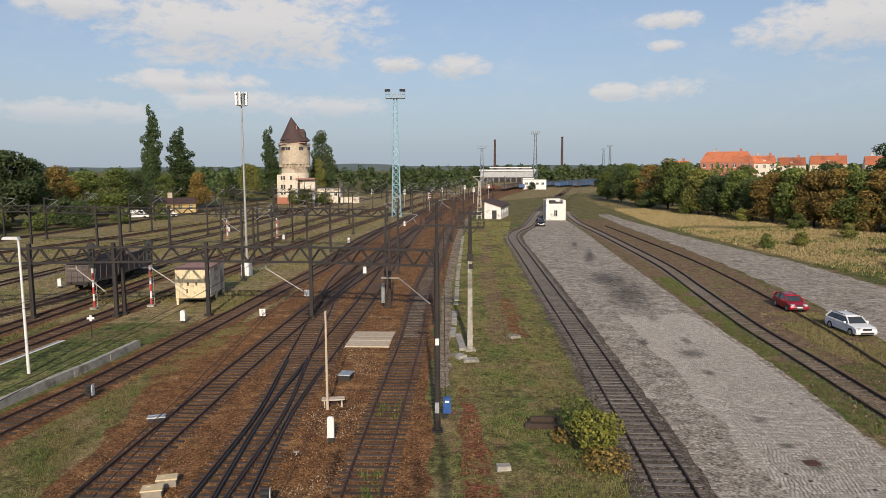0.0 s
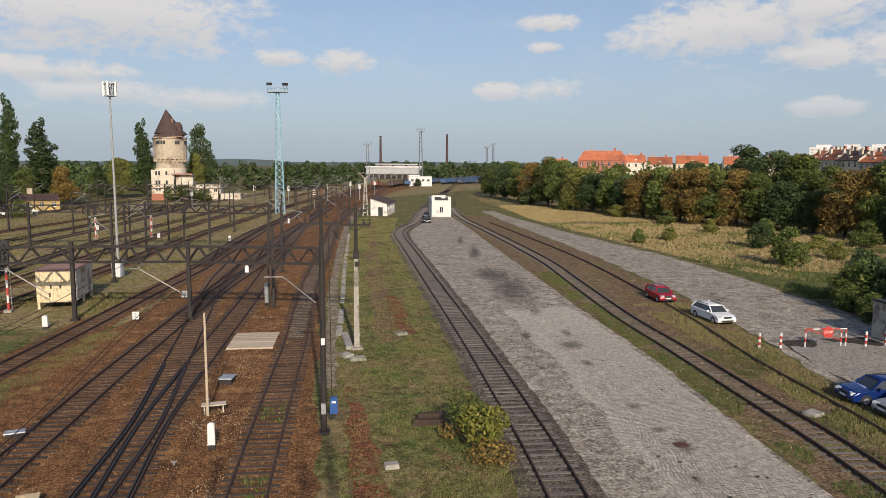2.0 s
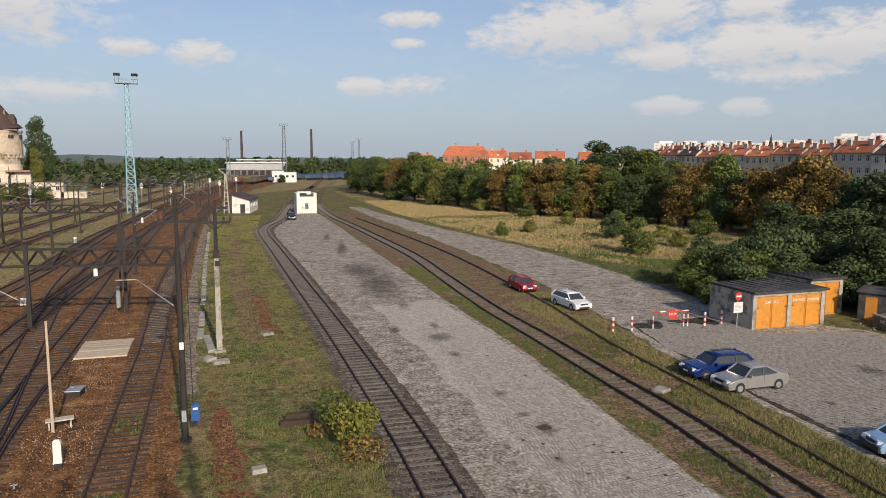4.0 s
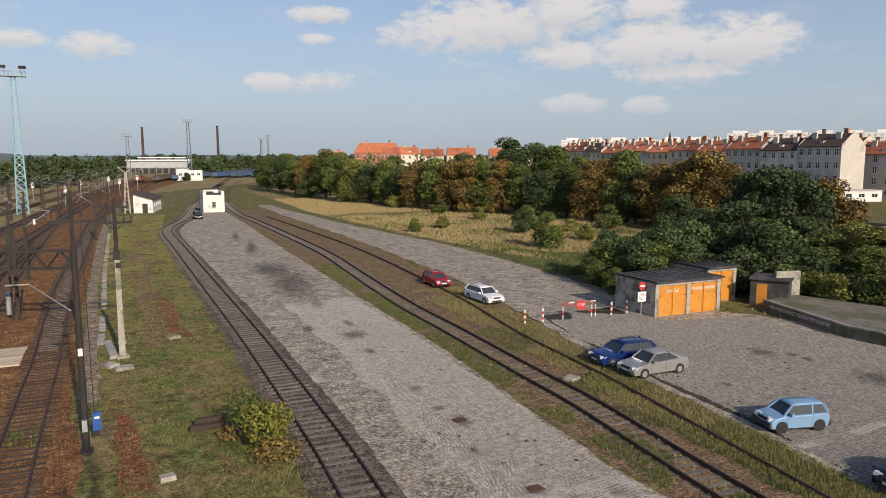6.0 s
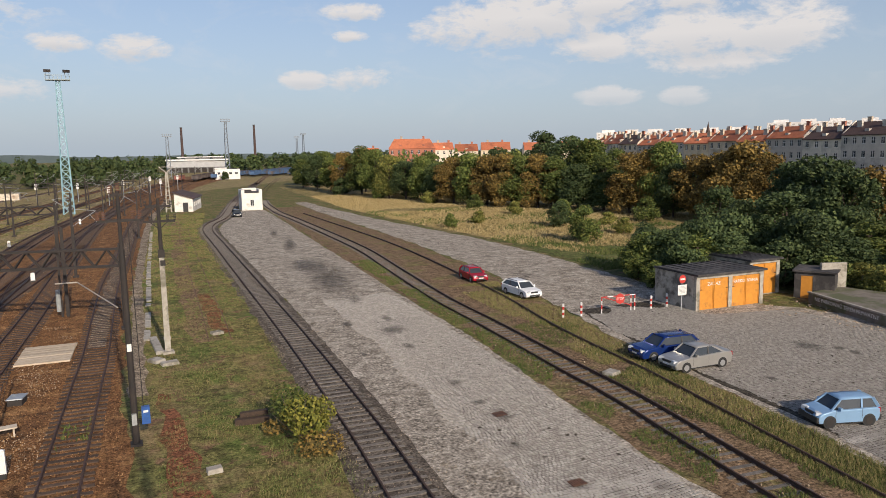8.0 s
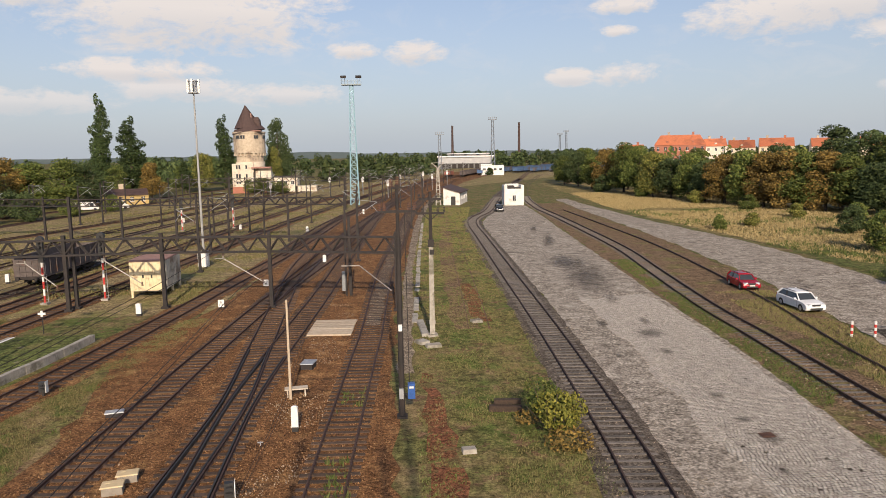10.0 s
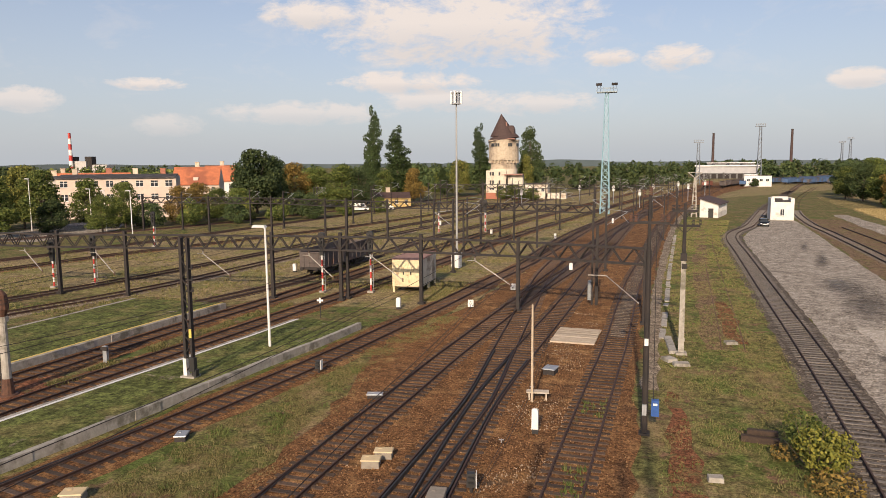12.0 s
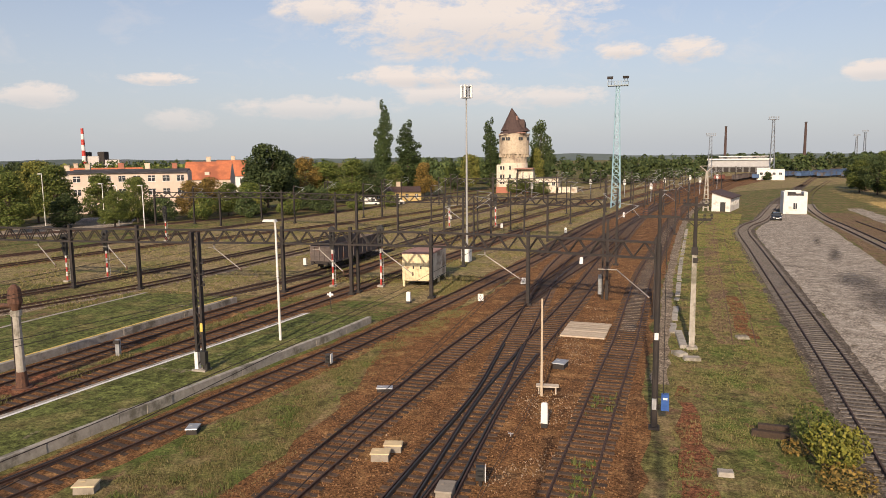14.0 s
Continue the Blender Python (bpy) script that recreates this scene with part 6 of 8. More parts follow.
def a_frame_pole():
    base = thing("concrete_mast", pose(11.2, 172.5, 0), "pale concrete lattice pole with a forked top", "pole")
    one("leg", CONCRETE, lambda bm: beam(bm, (-0.55, 0, 0), (-0.12, 0, 9.0), 0.3), base)
    one("leg", CONCRETE, lambda bm: beam(bm, (0.55, 0, 0), (0.12, 0, 9.0), 0.3), base)
    for i in range(8):
        one("rung", CONCRETE, lambda bm: beam(bm, (-0.5 + 0.05 * i, 0, 1.0 * i + 0.8), (0.5 - 0.05 * i, 0, 1.0 * i + 0.8), 0.2), base)
    one("fork", CONCRETE, lambda bm: (beam(bm, (0, 0, 8.9), (-1.5, 0, 10.2), 0.18), beam(bm, (0, 0, 8.9), (1.5, 0, 10.2), 0.18), beam(bm, (-1.6, 0, 10.2), (1.6, 0, 10.2), 0.12)), base)


a_frame_pole()


# ---- water tower ----
def ring_wall(bm, z0, z1, r0, r1, seg=24, caps=True):
    tube(bm, (0, 0, z0), (0, 0, z1), r0, r1, seg, caps)


def water_tower():
    base = thing("water_tower", pose(-48.6, 254.5, 0, 0, 0, 0), "old stone water tower with a brown conical roof", "water tower")
    one("base_wall", BRICK_RED, lambda bm: (ring_wall(bm, 0, 2.2, 5.5, 5.4), box(bm, (-1.6, -2.6, 1.1), (7.4, 6.6, 2.2))), base, "red brick base")
    one("lower_wall", mat("cream_tower_plaster", (0.70, 0.62, 0.50), (0.58, 0.50, 0.39), 0.7, 0.9, c3=(0.42, 0.34, 0.25), scale3=0.5, amount3=0.2), lambda bm: (ring_wall(bm, 2.2, 10.6, 4.9, 4.9), box(bm, (-1.6, -2.6, 6.0), (7.2, 6.4, 8.0))), base, "pale plastered lower storeys")
    one("drum", STONE, lambda bm: (ring_wall(bm, 10.6, 13.6, 4.6, 4.7), ring_wall(bm, 13.6, 20.6, 5.35, 5.35)), base, "weathered stone drum")
    for i in range(22):
        a = 2 * math.pi * i / 22
        one("corbel", STONE, lambda bm: box(bm, (5.0 * math.cos(a), 5.0 * math.sin(a), 13.2), (0.75, 0.5, 1.1), math.degrees(a), 1.0), base)
    one("cornice", STONE, lambda bm: (ring_wall(bm, 20.3, 20.8, 5.6, 5.6), ring_wall(bm, 14.4, 14.6, 5.45, 5.45)), base)
    one("roof", ROOF_DARK, lambda bm: (tube(bm, (0, 0, 20.8), (-0.25, 0, 22.2), 5.75, 4.7, 20), tube(bm, (-0.25, 0, 22.2), (-0.9, 0, 30.0), 4.7, 0.06, 20)), base, "brown conical roof")
    one("turret_roof", ROOF_DARK, lambda bm: (box(bm, (3.0, -1.0, 22.6), (2.8, 3.0, 4.0), 0, 0.8), box(bm, (3.0, -1.0, 25.2), (2.3, 2.5, 1.2), 0, 0.5)), base, "small brown side turret")
    one("turret_edge", PINK_RUST, lambda bm: (beam(bm, (1.5, -2.6, 20.9), (1.2, -1.6, 27.0), 0.35), box(bm, (2.4, -4.3, 21.0), (5.0, 1.8, 0.35))), base)
    for a in (-128, -108, -60, -20):
        for k in (0, 1):
            t = radians(a + k * 9)
            one("window", GLASS, lambda bm: box(bm, (5.35 * math.cos(t), 5.35 * math.sin(t), 19.0), (0.5, 0.6, 1.1), math.degrees(t)), base)
    for z in (3.6, 5.9, 8.9):
        for x in (-3.6, -2.7, -0.4):
            one("window", GLASS, lambda bm: box(bm, (x, -5.83, z), (0.6, 0.15, 1.3 if z > 4 else 0.8)), base)
    one("canopy", PINK_RUST, lambda bm: box(bm, (4.6, -5.2, 8.6), (6.6, 3.2, 0.5)), base, "rusty canopy roof")
    one("canopy_wall", PLASTER_OLD, lambda bm: box(bm, (4.9, -3.6, 5.6), (5.6, 3.0, 5.6)), base)
    one("pipe", STEEL_DARK, lambda bm: tube(bm, (2.4, -6.2, 0), (2.4, -6.2, 8.4), 0.16, 0.16, 8), base)
    annex = thing("annex", pose(-36.5, 255, 0, 0, 0, 0), "low white annex beside the water tower", "building")
    one("wall", PLASTER_OLD, lambda bm: (box(bm, (0, 0, 2.6), (8, 6, 5.2)), box(bm, (7, -1, 1.0), (7, 4, 2.0))), annex)
    one("roof", ROOF_FELT, lambda bm: box(bm, (0, 0, 5.3), (8.4, 6.4, 0.25)), annex)
    for x in (-2.4, 0, 2.4):
        window(annex, pose(x, -3.02, 3.2), 1.1, 1.4)


water_tower()


# ---- trees ----
def leaf_mat(name, c1, c2, c3):
    m = bpy.data.materials.new(name)
    m.use_nodes = True
    nt = m.node_tree
    b = nt.nodes["Principled BSDF"]
    b.inputs["Roughness"].default_value = 0.7
    b.inputs["Specular IOR Level"].default_value = 0.2
    geo, info = nt.nodes.new("ShaderNodeNewGeometry"), nt.nodes.new("ShaderNodeObjectInfo")
    r = nt.nodes.new("ShaderNodeValToRGB")
    r.color_ramp.elements[0].color, r.color_ramp.elements[1].color = (*c1, 1), (*c3, 1)
    e = r.color_ramp.elements.new(0.55)
    e.color = (*c2, 1)
    nt.links.new(geo.outputs["Random Per Island"], r.inputs[0])
    hs = nt.nodes.new("ShaderNodeHueSaturation")
    rng = nt.nodes.new("ShaderNodeMapRange")
    rng.inputs[3].default_value, rng.inputs[4].default_value = 0.75, 1.25
    nt.links.new(info.outputs["Random"], rng.inputs[0])
    nt.links.new(rng.outputs[0], hs.inputs["Value"])
    nt.links.new(r.outputs[0], hs.inputs["Color"])
    nt.links.new(hs.outputs[0], b.inputs["Base Color"])
    return m


LEAF = {
    "green": leaf_mat("leaf_green", (0.040, 0.062, 0.017), (0.098, 0.130, 0.030), (0.195, 0.205, 0.052)),
    "dark": leaf_mat("leaf_dark", (0.032, 0.051, 0.021), (0.056, 0.083, 0.030), (0.098, 0.122, 0.041)),
    "autumn": leaf_mat("leaf_autumn", (0.085, 0.066, 0.022), (0.195, 0.130, 0.036), (0.32, 0.21, 0.055)),
    "light": leaf_mat("leaf_light", (0.060, 0.078, 0.020), (0.155, 0.160, 0.038), (0.29, 0.265, 0.065)),
    "poplar": leaf_mat("leaf_poplar", (0.032, 0.051, 0.020), (0.051, 0.081, 0.027), (0.091, 0.122, 0.037)),
    "yellow": leaf_mat("leaf_yellow", (0.09, 0.10, 0.02), (0.17, 0.17, 0.03), (0.28, 0.25, 0.05)),
}


def leaves_mesh(name, clumps, count, size, material, rs):
    """Many small leaf sprays on the shells of overlapping clumps (x, y, z, rx, ry, rz)."""
    w = np.array([c[3] * c[4] + c[4] * c[5] for c in clumps])
    idx = rs.choice(len(clumps), count, p=w / w.sum())
    C = np.array(clumps)[idx]
    d = rs.normal(size=(count, 3))
    d /= np.linalg.norm(d, axis=1)[:, None]
    rad = 0.55 + 0.5 * rs.random(count) ** 0.6
    P = C[:, :3] + d * C[:, 3:] * rad[:, None]
    n = d + rs.normal(size=(count, 3)) * 0.7
    n /= np.linalg.norm(n, axis=1)[:, None]
    u = np.cross(n, rs.normal(size=(count, 3)))
    u /= np.linalg.norm(u, axis=1)[:, None]
    v = np.cross(n, u)
    s = size * (0.6 + 0.8 * rs.random(count))[:, None]
    k = (0.5 + 0.4 * rs.random(count))[:, None]
    V = np.stack([P - u * s * 0.5, P + v * s * k * 0.5 + n * s * 0.12, P + u * s * 0.5, P - v * s * k * 0.5 + n * s * 0.12], 1).reshape(-1, 3)
    V[:, 2] = np.maximum(V[:, 2], 0.05)
    me = bpy.data.meshes.new(name)
    me.from_pydata(V.tolist(), [], [(4 * i, 4 * i + 1, 4 * i + 2, 4 * i + 3) for i in range(count)])
    me.materials.append(material)
    return me


TREE_LABEL = {"green": "leafy green broad tree with an uneven crown", "dark": "dense dark green tree with a ragged crown", "autumn": "broad tree turning brown and orange in autumn",
              "light": "light green drooping tree with a loose crown", "poplar": "tall slender dark poplar tree", "yellow": "low yellow-green bush in the grass"}


def make_tree(kind, h, r, seed, bushy=False, count=2600, size=0.62):
    """One tree at the origin: tapered trunk, limbs and a crown of leaf sprays."""
    rs, rr = np.random.RandomState(seed), random.Random(seed)
    base = thing("bush" if bushy else "tree", pose(0, 0, 0), TREE_LABEL[kind] if not bushy else ("dense wild bush at the edge of the grass" if kind != "yellow" else TREE_LABEL[kind]), "bush" if bushy else "tree", "trees and bushes")
    bm, clumps = bmesh.new(), []
    tr = max(0.06, h * 0.02)
    tube(bm, (0, 0, 0), (rr.uniform(-0.2, 0.2), rr.uniform(-0.2, 0.2), h * 0.45), tr, tr * 0.6, 8)
    tube(bm, (0, 0, h * 0.44), (rr.uniform(-0.4, 0.4), rr.uniform(-0.4, 0.4), h * 0.88), tr * 0.6, tr * 0.15, 6)
    if kind == "poplar":
        for i in range(16):
            z = h * (0.10 + 0.88 * i / 15)
            k = math.sin(math.pi * min(1, (i + 2.2) / 17.5)) ** 0.7
            clumps.append((rr.uniform(-0.3, 0.3) * r, rr.uniform(-0.3, 0.3) * r, z, r * 0.75 * k + 0.25, r * 0.75 * k + 0.25, h * 0.06))
    else:
        n = 26 if not bushy else 14
        low = 0.17 if not bushy else 0.12
        for i in range(n):
            a = rr.uniform(0, 6.283)
            q = i / (n - 1)
            z = h * (low + (0.88 - low) * q) + rr.uniform(-0.04, 0.04) * h
            span = r * math.sin(math.pi * min(0.97, 0.20 + 0.75 * q)) ** 0.7
            rad = span * rr.uniform(0.35, 0.72)
            cr = r * rr.uniform(0.20, 0.36)
            p = (rad * math.cos(a), rad * math.sin(a), z)
            clumps.append((*p, cr, cr, cr * rr.uniform(0.6, 0.85)))
            tube(bm, (0, 0, max(h * 0.15, z * 0.6)), p, tr * 0.3, tr * 0.08, 5)
        clumps.append((0, 0, h * 0.88, r * 0.4, r * 0.4, h * 0.1))
        clumps.append((0, 0, h * (low + 0.22), r * 0.72, r * 0.72, h * 0.26))
    part("trunk", bm, BARK, base)
    crown = new("crown", leaves_mesh("crown", clumps, count, size, LEAF[kind], rs))
    crown.parent = base
    return base


PROTO = {}
for k, (kind, h, r) in enumerate((("green", 12, 4.2), ("green", 10, 4.6), ("dark", 12, 4.4), ("dark", 9, 4.4), ("autumn", 12, 4.6), ("autumn", 10, 4.2), ("light", 11, 4.4), ("light", 10, 4.8), ("poplar", 27, 3.2), ("poplar", 25, 3.4))):
    PROTO.setdefault(kind, []).append([make_tree(kind, h, r, 11 + k, count=7000 if kind == "poplar" else 8500, size=0.5 if kind == "poplar" else 0.32), h, r, False])


def plant(x, y, h, kind, r):
    """Sets a tree of its kind, scaled to height h and crown radius r."""
    p = RNG.choice(PROTO[kind])
    ob, ph, pr = p[0], p[1], p[2]
    m = pose(x, y, 0, 0, 0, RNG.uniform(0, 360))
    if p[3]:
        ob = copy_thing(ob, m)
    else:
        p[3] = True
    ob.matrix_basis = m
    ob.scale = (r / pr, r / pr, h / ph)


TREES_RIGHT = [(64.1, 262.5, 10.9, 'green', 3.0), (65.2, 246.7, 12.4, 'dark', 3.6), (65.7, 231.1, 11.6, 'green', 3.4), (65.7, 215.4, 13.4, 'autumn', 3.6), (67.5, 204.4, 15.0, 'green', 3.7), (68.0, 193.6, 13.9, 'green', 3.6), (68.2, 182.9, 12.1, 'light', 3.7), (70.6, 176.7, 10.6, 'dark', 3.6), (72.7, 170.4, 11.8, 'green', 3.5), (73.1, 162.6, 10.0, 'dark', 3.1), (74.4, 155.4, 11.4, 'autumn', 3.5), (76.2, 150.0, 12.3, 'green', 3.5), (77.8, 144.7, 11.8, 'autumn', 3.6), (79.2, 139.3, 12.3, 'autumn', 3.5), (81.4, 135.7, 11.5, 'green', 3.5), (123.7, 194.2, 18.9, 'dark', 5.8), (83.5, 132.1, 12.1, 'autumn', 3.5), (85.5, 128.4, 11.5, 'green', 3.4), (119.8, 172.8, 16.7, 'dark', 5.3), (87.1, 122.4, 9.8, 'dark', 3.6), (118.5, 161.4, 15.7, 'green', 5.4), (91.3, 119.4, 11.5, 'green', 3.3), (90.2, 110.0, 12.1, 'autumn', 3.6), (91.4, 106.4, 12.6, 'autumn', 3.3), (92.4, 102.9, 14.0, 'green', 3.5), (91.6, 99.6, 10.1, 'dark', 2.8), (92.3, 94.8, 11.6, 'autumn', 3.6), (92.4, 89.0, 12.1, 'autumn', 3.4), (92.9, 84.0, 13.8, 'autumn', 4.2), (92.7, 79.8, 11.7, 'autumn', 2.9), (77.6, 63.6, 10.8, 'dark', 2.8), (75.3, 58.4, 11.6, 'dark', 4.1), (73.1, 53.0, 10.4, 'dark', 3.2), (61.9, 51.2, 8.2, 'dark', 3.2), (59.8, 53.6, 5.8, 'dark', 2.5), (78.9, 53.5, 10.3, 'autumn', 3.0), (65.9, 44.9, 8.7, 'green', 3.0), (72.0, 45.6, 9.4, 'light', 3.0), (68.8, 41.4, 9.6, 'light', 3.2), (66.7, 33.4, 8.1, 'green', 2.5), (62.6, 38.0, 7.8, 'green', 2.6), (60.4, 42.9, 7.1, 'dark', 2.7), (51.0, 48.3, 5.0, 'dark', 1.9), (48.5, 49.4, 4.8, 'green', 1.6), (48.0, 52.7, 5.0, 'dark', 1.8), (47.1, 54.9, 4.3, 'green', 1.7), (57.8, 45.0, 6.5, 'dark', 2.4), (70.2, 39.0, 10.2, 'green', 3.2), (66.6, 35.1, 9.9, 'dark', 3.0), (72.1, 35.3, 11.3, 'green', 3.8)]
TREES_LEFT = [(-128.2, 118.9, 12.9, 'dark', 5.5), (-122.5, 117.7, 13.1, 'light', 5.4), (-116.7, 116.4, 12.3, 'green', 5.2), (-111.2, 100.5, 11.4, 'green', 4.7), (-122.7, 102.5, 12.5, 'green', 6.3), (-110.6, 122.2, 10.4, 'green', 4.6), (-102.2, 122.9, 9.6, 'green', 3.8), (-98.9, 112.5, 7.4, 'green', 3.0), (-99.9, 137.3, 8.4, 'autumn', 4.0), (-100.7, 146.5, 8.9, 'autumn', 4.2), (-93.2, 141.9, 7.8, 'green', 3.8), (-93.4, 151.2, 7.4, 'green', 4.2), (-95.7, 163.8, 17.0, 'dark', 8.2), (-95.0, 171.1, 15.4, 'dark', 5.3), (-96.3, 186.3, 13.6, 'autumn', 5.8), (-90.6, 189.2, 12.3, 'green', 6.6), (-82.4, 187.4, 13.0, 'green', 6.5), (-78.0, 189.3, 11.8, 'dark', 5.7), (-86.5, 223.6, 30.7, 'poplar', 3.1), (-79.0, 226.0, 24.4, 'poplar', 4.2), (-80.2, 217.4, 10.9, 'green', 4.0), (-72.5, 223.2, 11.5, 'autumn', 4.6), (-69.5, 270.9, 14.2, 'light', 5.5), (-61.8, 274.8, 27.2, 'poplar', 3.3), (-44.0, 286.3, 27.7, 'dark', 5.5), (-42.7, 268.3, 16.0, 'light', 3.7), (-42.9, 239.9, 5.5, 'green', 5.0), (-35.7, 237.0, 4.4, 'green', 3.0), (-78.6, 278.8, 9.8, 'green', 5.7), (-46.4, 238.2, 5.2, 'green', 2.3)]
for x, y, h, kind, r in TREES_RIGHT:
    low = x > 60 and y < 49
    plant(x, y, h * (0.62 if low else 1.0), kind, r * (1.15 if low else 1.5) + 0.6)
for x, y, h, kind, r in TREES_LEFT:
    plant(x, y, h, kind, r * 1.05 + 0.2)
for x, y, h, kind, r in ((82, 141, 9, "dark", 4.5), (90, 118, 8, "dark", 4.5), (98, 100, 10, "dark", 5), (100, 88, 10, "dark", 5), (102, 112, 11, "dark", 6), (92, 140, 10, "dark", 6), (84, 165, 10, "dark", 6), (78, 190, 10, "dark", 6), (74, 220, 11, "dark", 6), (80, 250, 12, "green", 6), (70, 285, 12, "dark", 6), (100, 130, 10, "dark", 7), (112, 105, 11, "dark", 7), (68, 66, 8, "dark", 4), (64, 58, 7, "dark", 4), (84, 62, 9, "dark", 5), (86, 70, 9, "dark", 5),
                         (130, 175, 14, "green", 6), (140, 160, 13, "dark", 6), (150, 190, 13, "green", 7), (120, 215, 14, "dark", 7), (105, 240, 13, "green", 7), (95, 280, 13, "dark", 7), (90, 330, 14, "green", 8), (160, 140, 11, "green", 7), (165, 120, 9, "dark", 6), (150, 110, 8, "green", 6), (172, 150, 10, "green", 6)):
    plant(x, y, h, kind, r)
for q in PROTO.values():
    for p in q:
        if not p[3]:
            p[0].matrix_basis = pose(-75 + RNG.uniform(-4, 4), 262, 0)
            p[0].scale = (0.7, 0.7, 0.45)

# bushes
BUSH = [make_tree("green", 3.2, 2.2, 40, True, 3600, 0.2), make_tree("dark", 4.0, 2.8, 41, True, 4200, 0.24), make_tree("light", 2.6, 2.0, 42, True, 3200, 0.19)]
bush_spots = [(57.2, 37.5, 2, 1.2), (58.6, 33.5, 0, 1.3), (60.2, 29.5, 2, 1.4), (61.5, 25.0, 2, 1.3), (55.5, 41.5, 0, 1.0), (63.0, 21.0, 0, 1.4), (50.2, 50.5, 1, 1.3), (47.5, 55.0, 0, 1.3), (45.6, 54.2, 0, 0.9), (49.5, 57.5, 1, 1.1), (52.5, 55.0, 1, 1.2), (46.2, 48.9, 1, 1.0), (44.4, 50.6, 0, 0.8), (48.0, 50.8, 1, 1.1), (55.5, 52.0, 1, 1.4), (58.2, 80.5, 0, 1.35), (68.4, 84.6, 2, 0.9), (50.5, 106.7, 0, 0.7), (57.4, 110.2, 2, 0.9),
              (58.6, 40.5, 2, 1.0), (63.0, 33.0, 0, 1.2), (64.5, 29.0, 2, 1.1), (60.5, 46.0, 1, 1.5), (57.5, 46.0, 1, 1.4), (63.5, 38.0, 2, 1.4), (54.5, 45.0, 1, 1.2), (66, 90, 2, 0.8), (74, 96, 2, 0.9), (83, 97, 0, 1.2), (79, 116, 0, 1.0), (72, 140, 0, 1.1), (70, 160, 2, 1.2), (66, 185, 0, 1.2), (63, 210, 1, 1.2),
              (-92, 130, 0, 1.6), (-86, 138, 1, 1.5), (-99, 126, 1, 1.5), (-105, 122, 0, 1.4), (-80, 146, 0, 1.6), (-75, 152, 1, 1.4), (-88, 146, 2, 1.5), (-70, 162, 0, 1.3), (-96, 136, 2, 1.5), (-66, 175, 0, 1.2), (-82, 160, 1, 1.6), (-110, 112, 1, 1.5), (53, 383, 1, 1.0), (-40, 246, 0, 1.4)]
for i, (x, y, k, s) in enumerate(bush_spots):
    ob = copy_thing(BUSH[k], pose(x, y, 0, 0, 0, RNG.uniform(0, 360)))
    ob.scale = (s * RNG.uniform(0.9, 1.15), s * RNG.uniform(0.9, 1.15), s * RNG.uniform(0.85, 1.1))
for k, ob in enumerate(BUSH):
    ob.matrix_basis = pose((60, 66, 72)[k], (55, 98, 122)[k], 0)


def near_bush():
    """The bush beside the siding: green upper half and yellow lower twigs."""
    rs = np.random.RandomState(5)
    base = thing("bush", pose(6.9, 30.6, 0), "green and yellow bush growing beside the timber", "bush")
    bm = bmesh.new()
    for i in range(16):
        a, l = RNG.uniform(0, 6.28), RNG.uniform(0.5, 1.3)
        tube(bm, (0.1 * math.cos(a), 0.1 * math.sin(a), 0), (l * math.cos(a), l * 1.2 * math.sin(a), RNG.uniform(1.0, 2.3)), 0.03, 0.008, 5)
    part("stem", bm, BARK, base)
    for kind, clumps, n in (("green", [(-0.3, 1.3, 1.5, 0.8, 0.8, 0.7), (-0.2, 0.6, 1.2, 0.9, 0.8, 0.8), (0.4, 0.2, 0.8, 0.8, 0.8, 0.7)], 1500), ("yellow", [(0.1, 0.0, 1.3, 1.0, 0.9, 0.6), (0.9, 0.2, 1.1, 0.7, 0.8, 0.6), (0.2, -0.7, 0.9, 0.9, 0.7, 0.6)], 1500), ("autumn", [(0.3, -1.9, 0.4, 1.1, 0.9, 0.5), (-0.9, 1.0, 0.35, 0.7, 0.5, 0.4)], 600)):
        c = new("foliage", leaves_mesh("foliage", clumps, n, 0.15, LEAF[kind], rs))
        c.parent = base


near_bush()


# ---- far woods ----
def far_woods():
    rs = np.random.RandomState(9)
    spec = [(-650, -120, 520, 60, 9, 13, 9000, "dark"), (-150, 25, 430, 40, 8, 12, 9000, "dark"), (-120, -62, 330, 25, 8, 12, 9000, "dark"), (-260, 420, 640, 30, 10, 14, 26000, "dark"), (20, 330, 800, 60, 9, 14, 7000, "dark"), (-330, -135, 300, 40, 7, 11, 7000, "green"), (66, 130, 500, 50, 7, 12, 3500, "dark"), (110, 420, 330, 50, 9, 14, 7000, "green"), (-300, -140, 210, 20, 7, 10, 5000, "dark"), (-34, 2, 345, 20, 7, 11, 6000, "dark")]
    for x0, x1, yc, dy, h0, h1, n, kind in spec:
        clumps = []
        for i in range(int((x1 - x0) / 4)):
            x, y, h = rs.uniform(x0, x1), yc + rs.uniform(-dy, dy), rs.uniform(h0, h1)
            for k in range(3):
                clumps.append((x + rs.uniform(-2, 2), y, h * (0.3 + 0.27 * k), 4.5 - k * 0.8, 3.5, h * 0.2))
        me = leaves_mesh("far_woods", clumps, n, 1.9, LEAF[kind], rs)
        ob = new("far_woods", me)
        tagged(ob, "far dark belt of mixed woodland", "woods", "", "stuff")


far_woods()


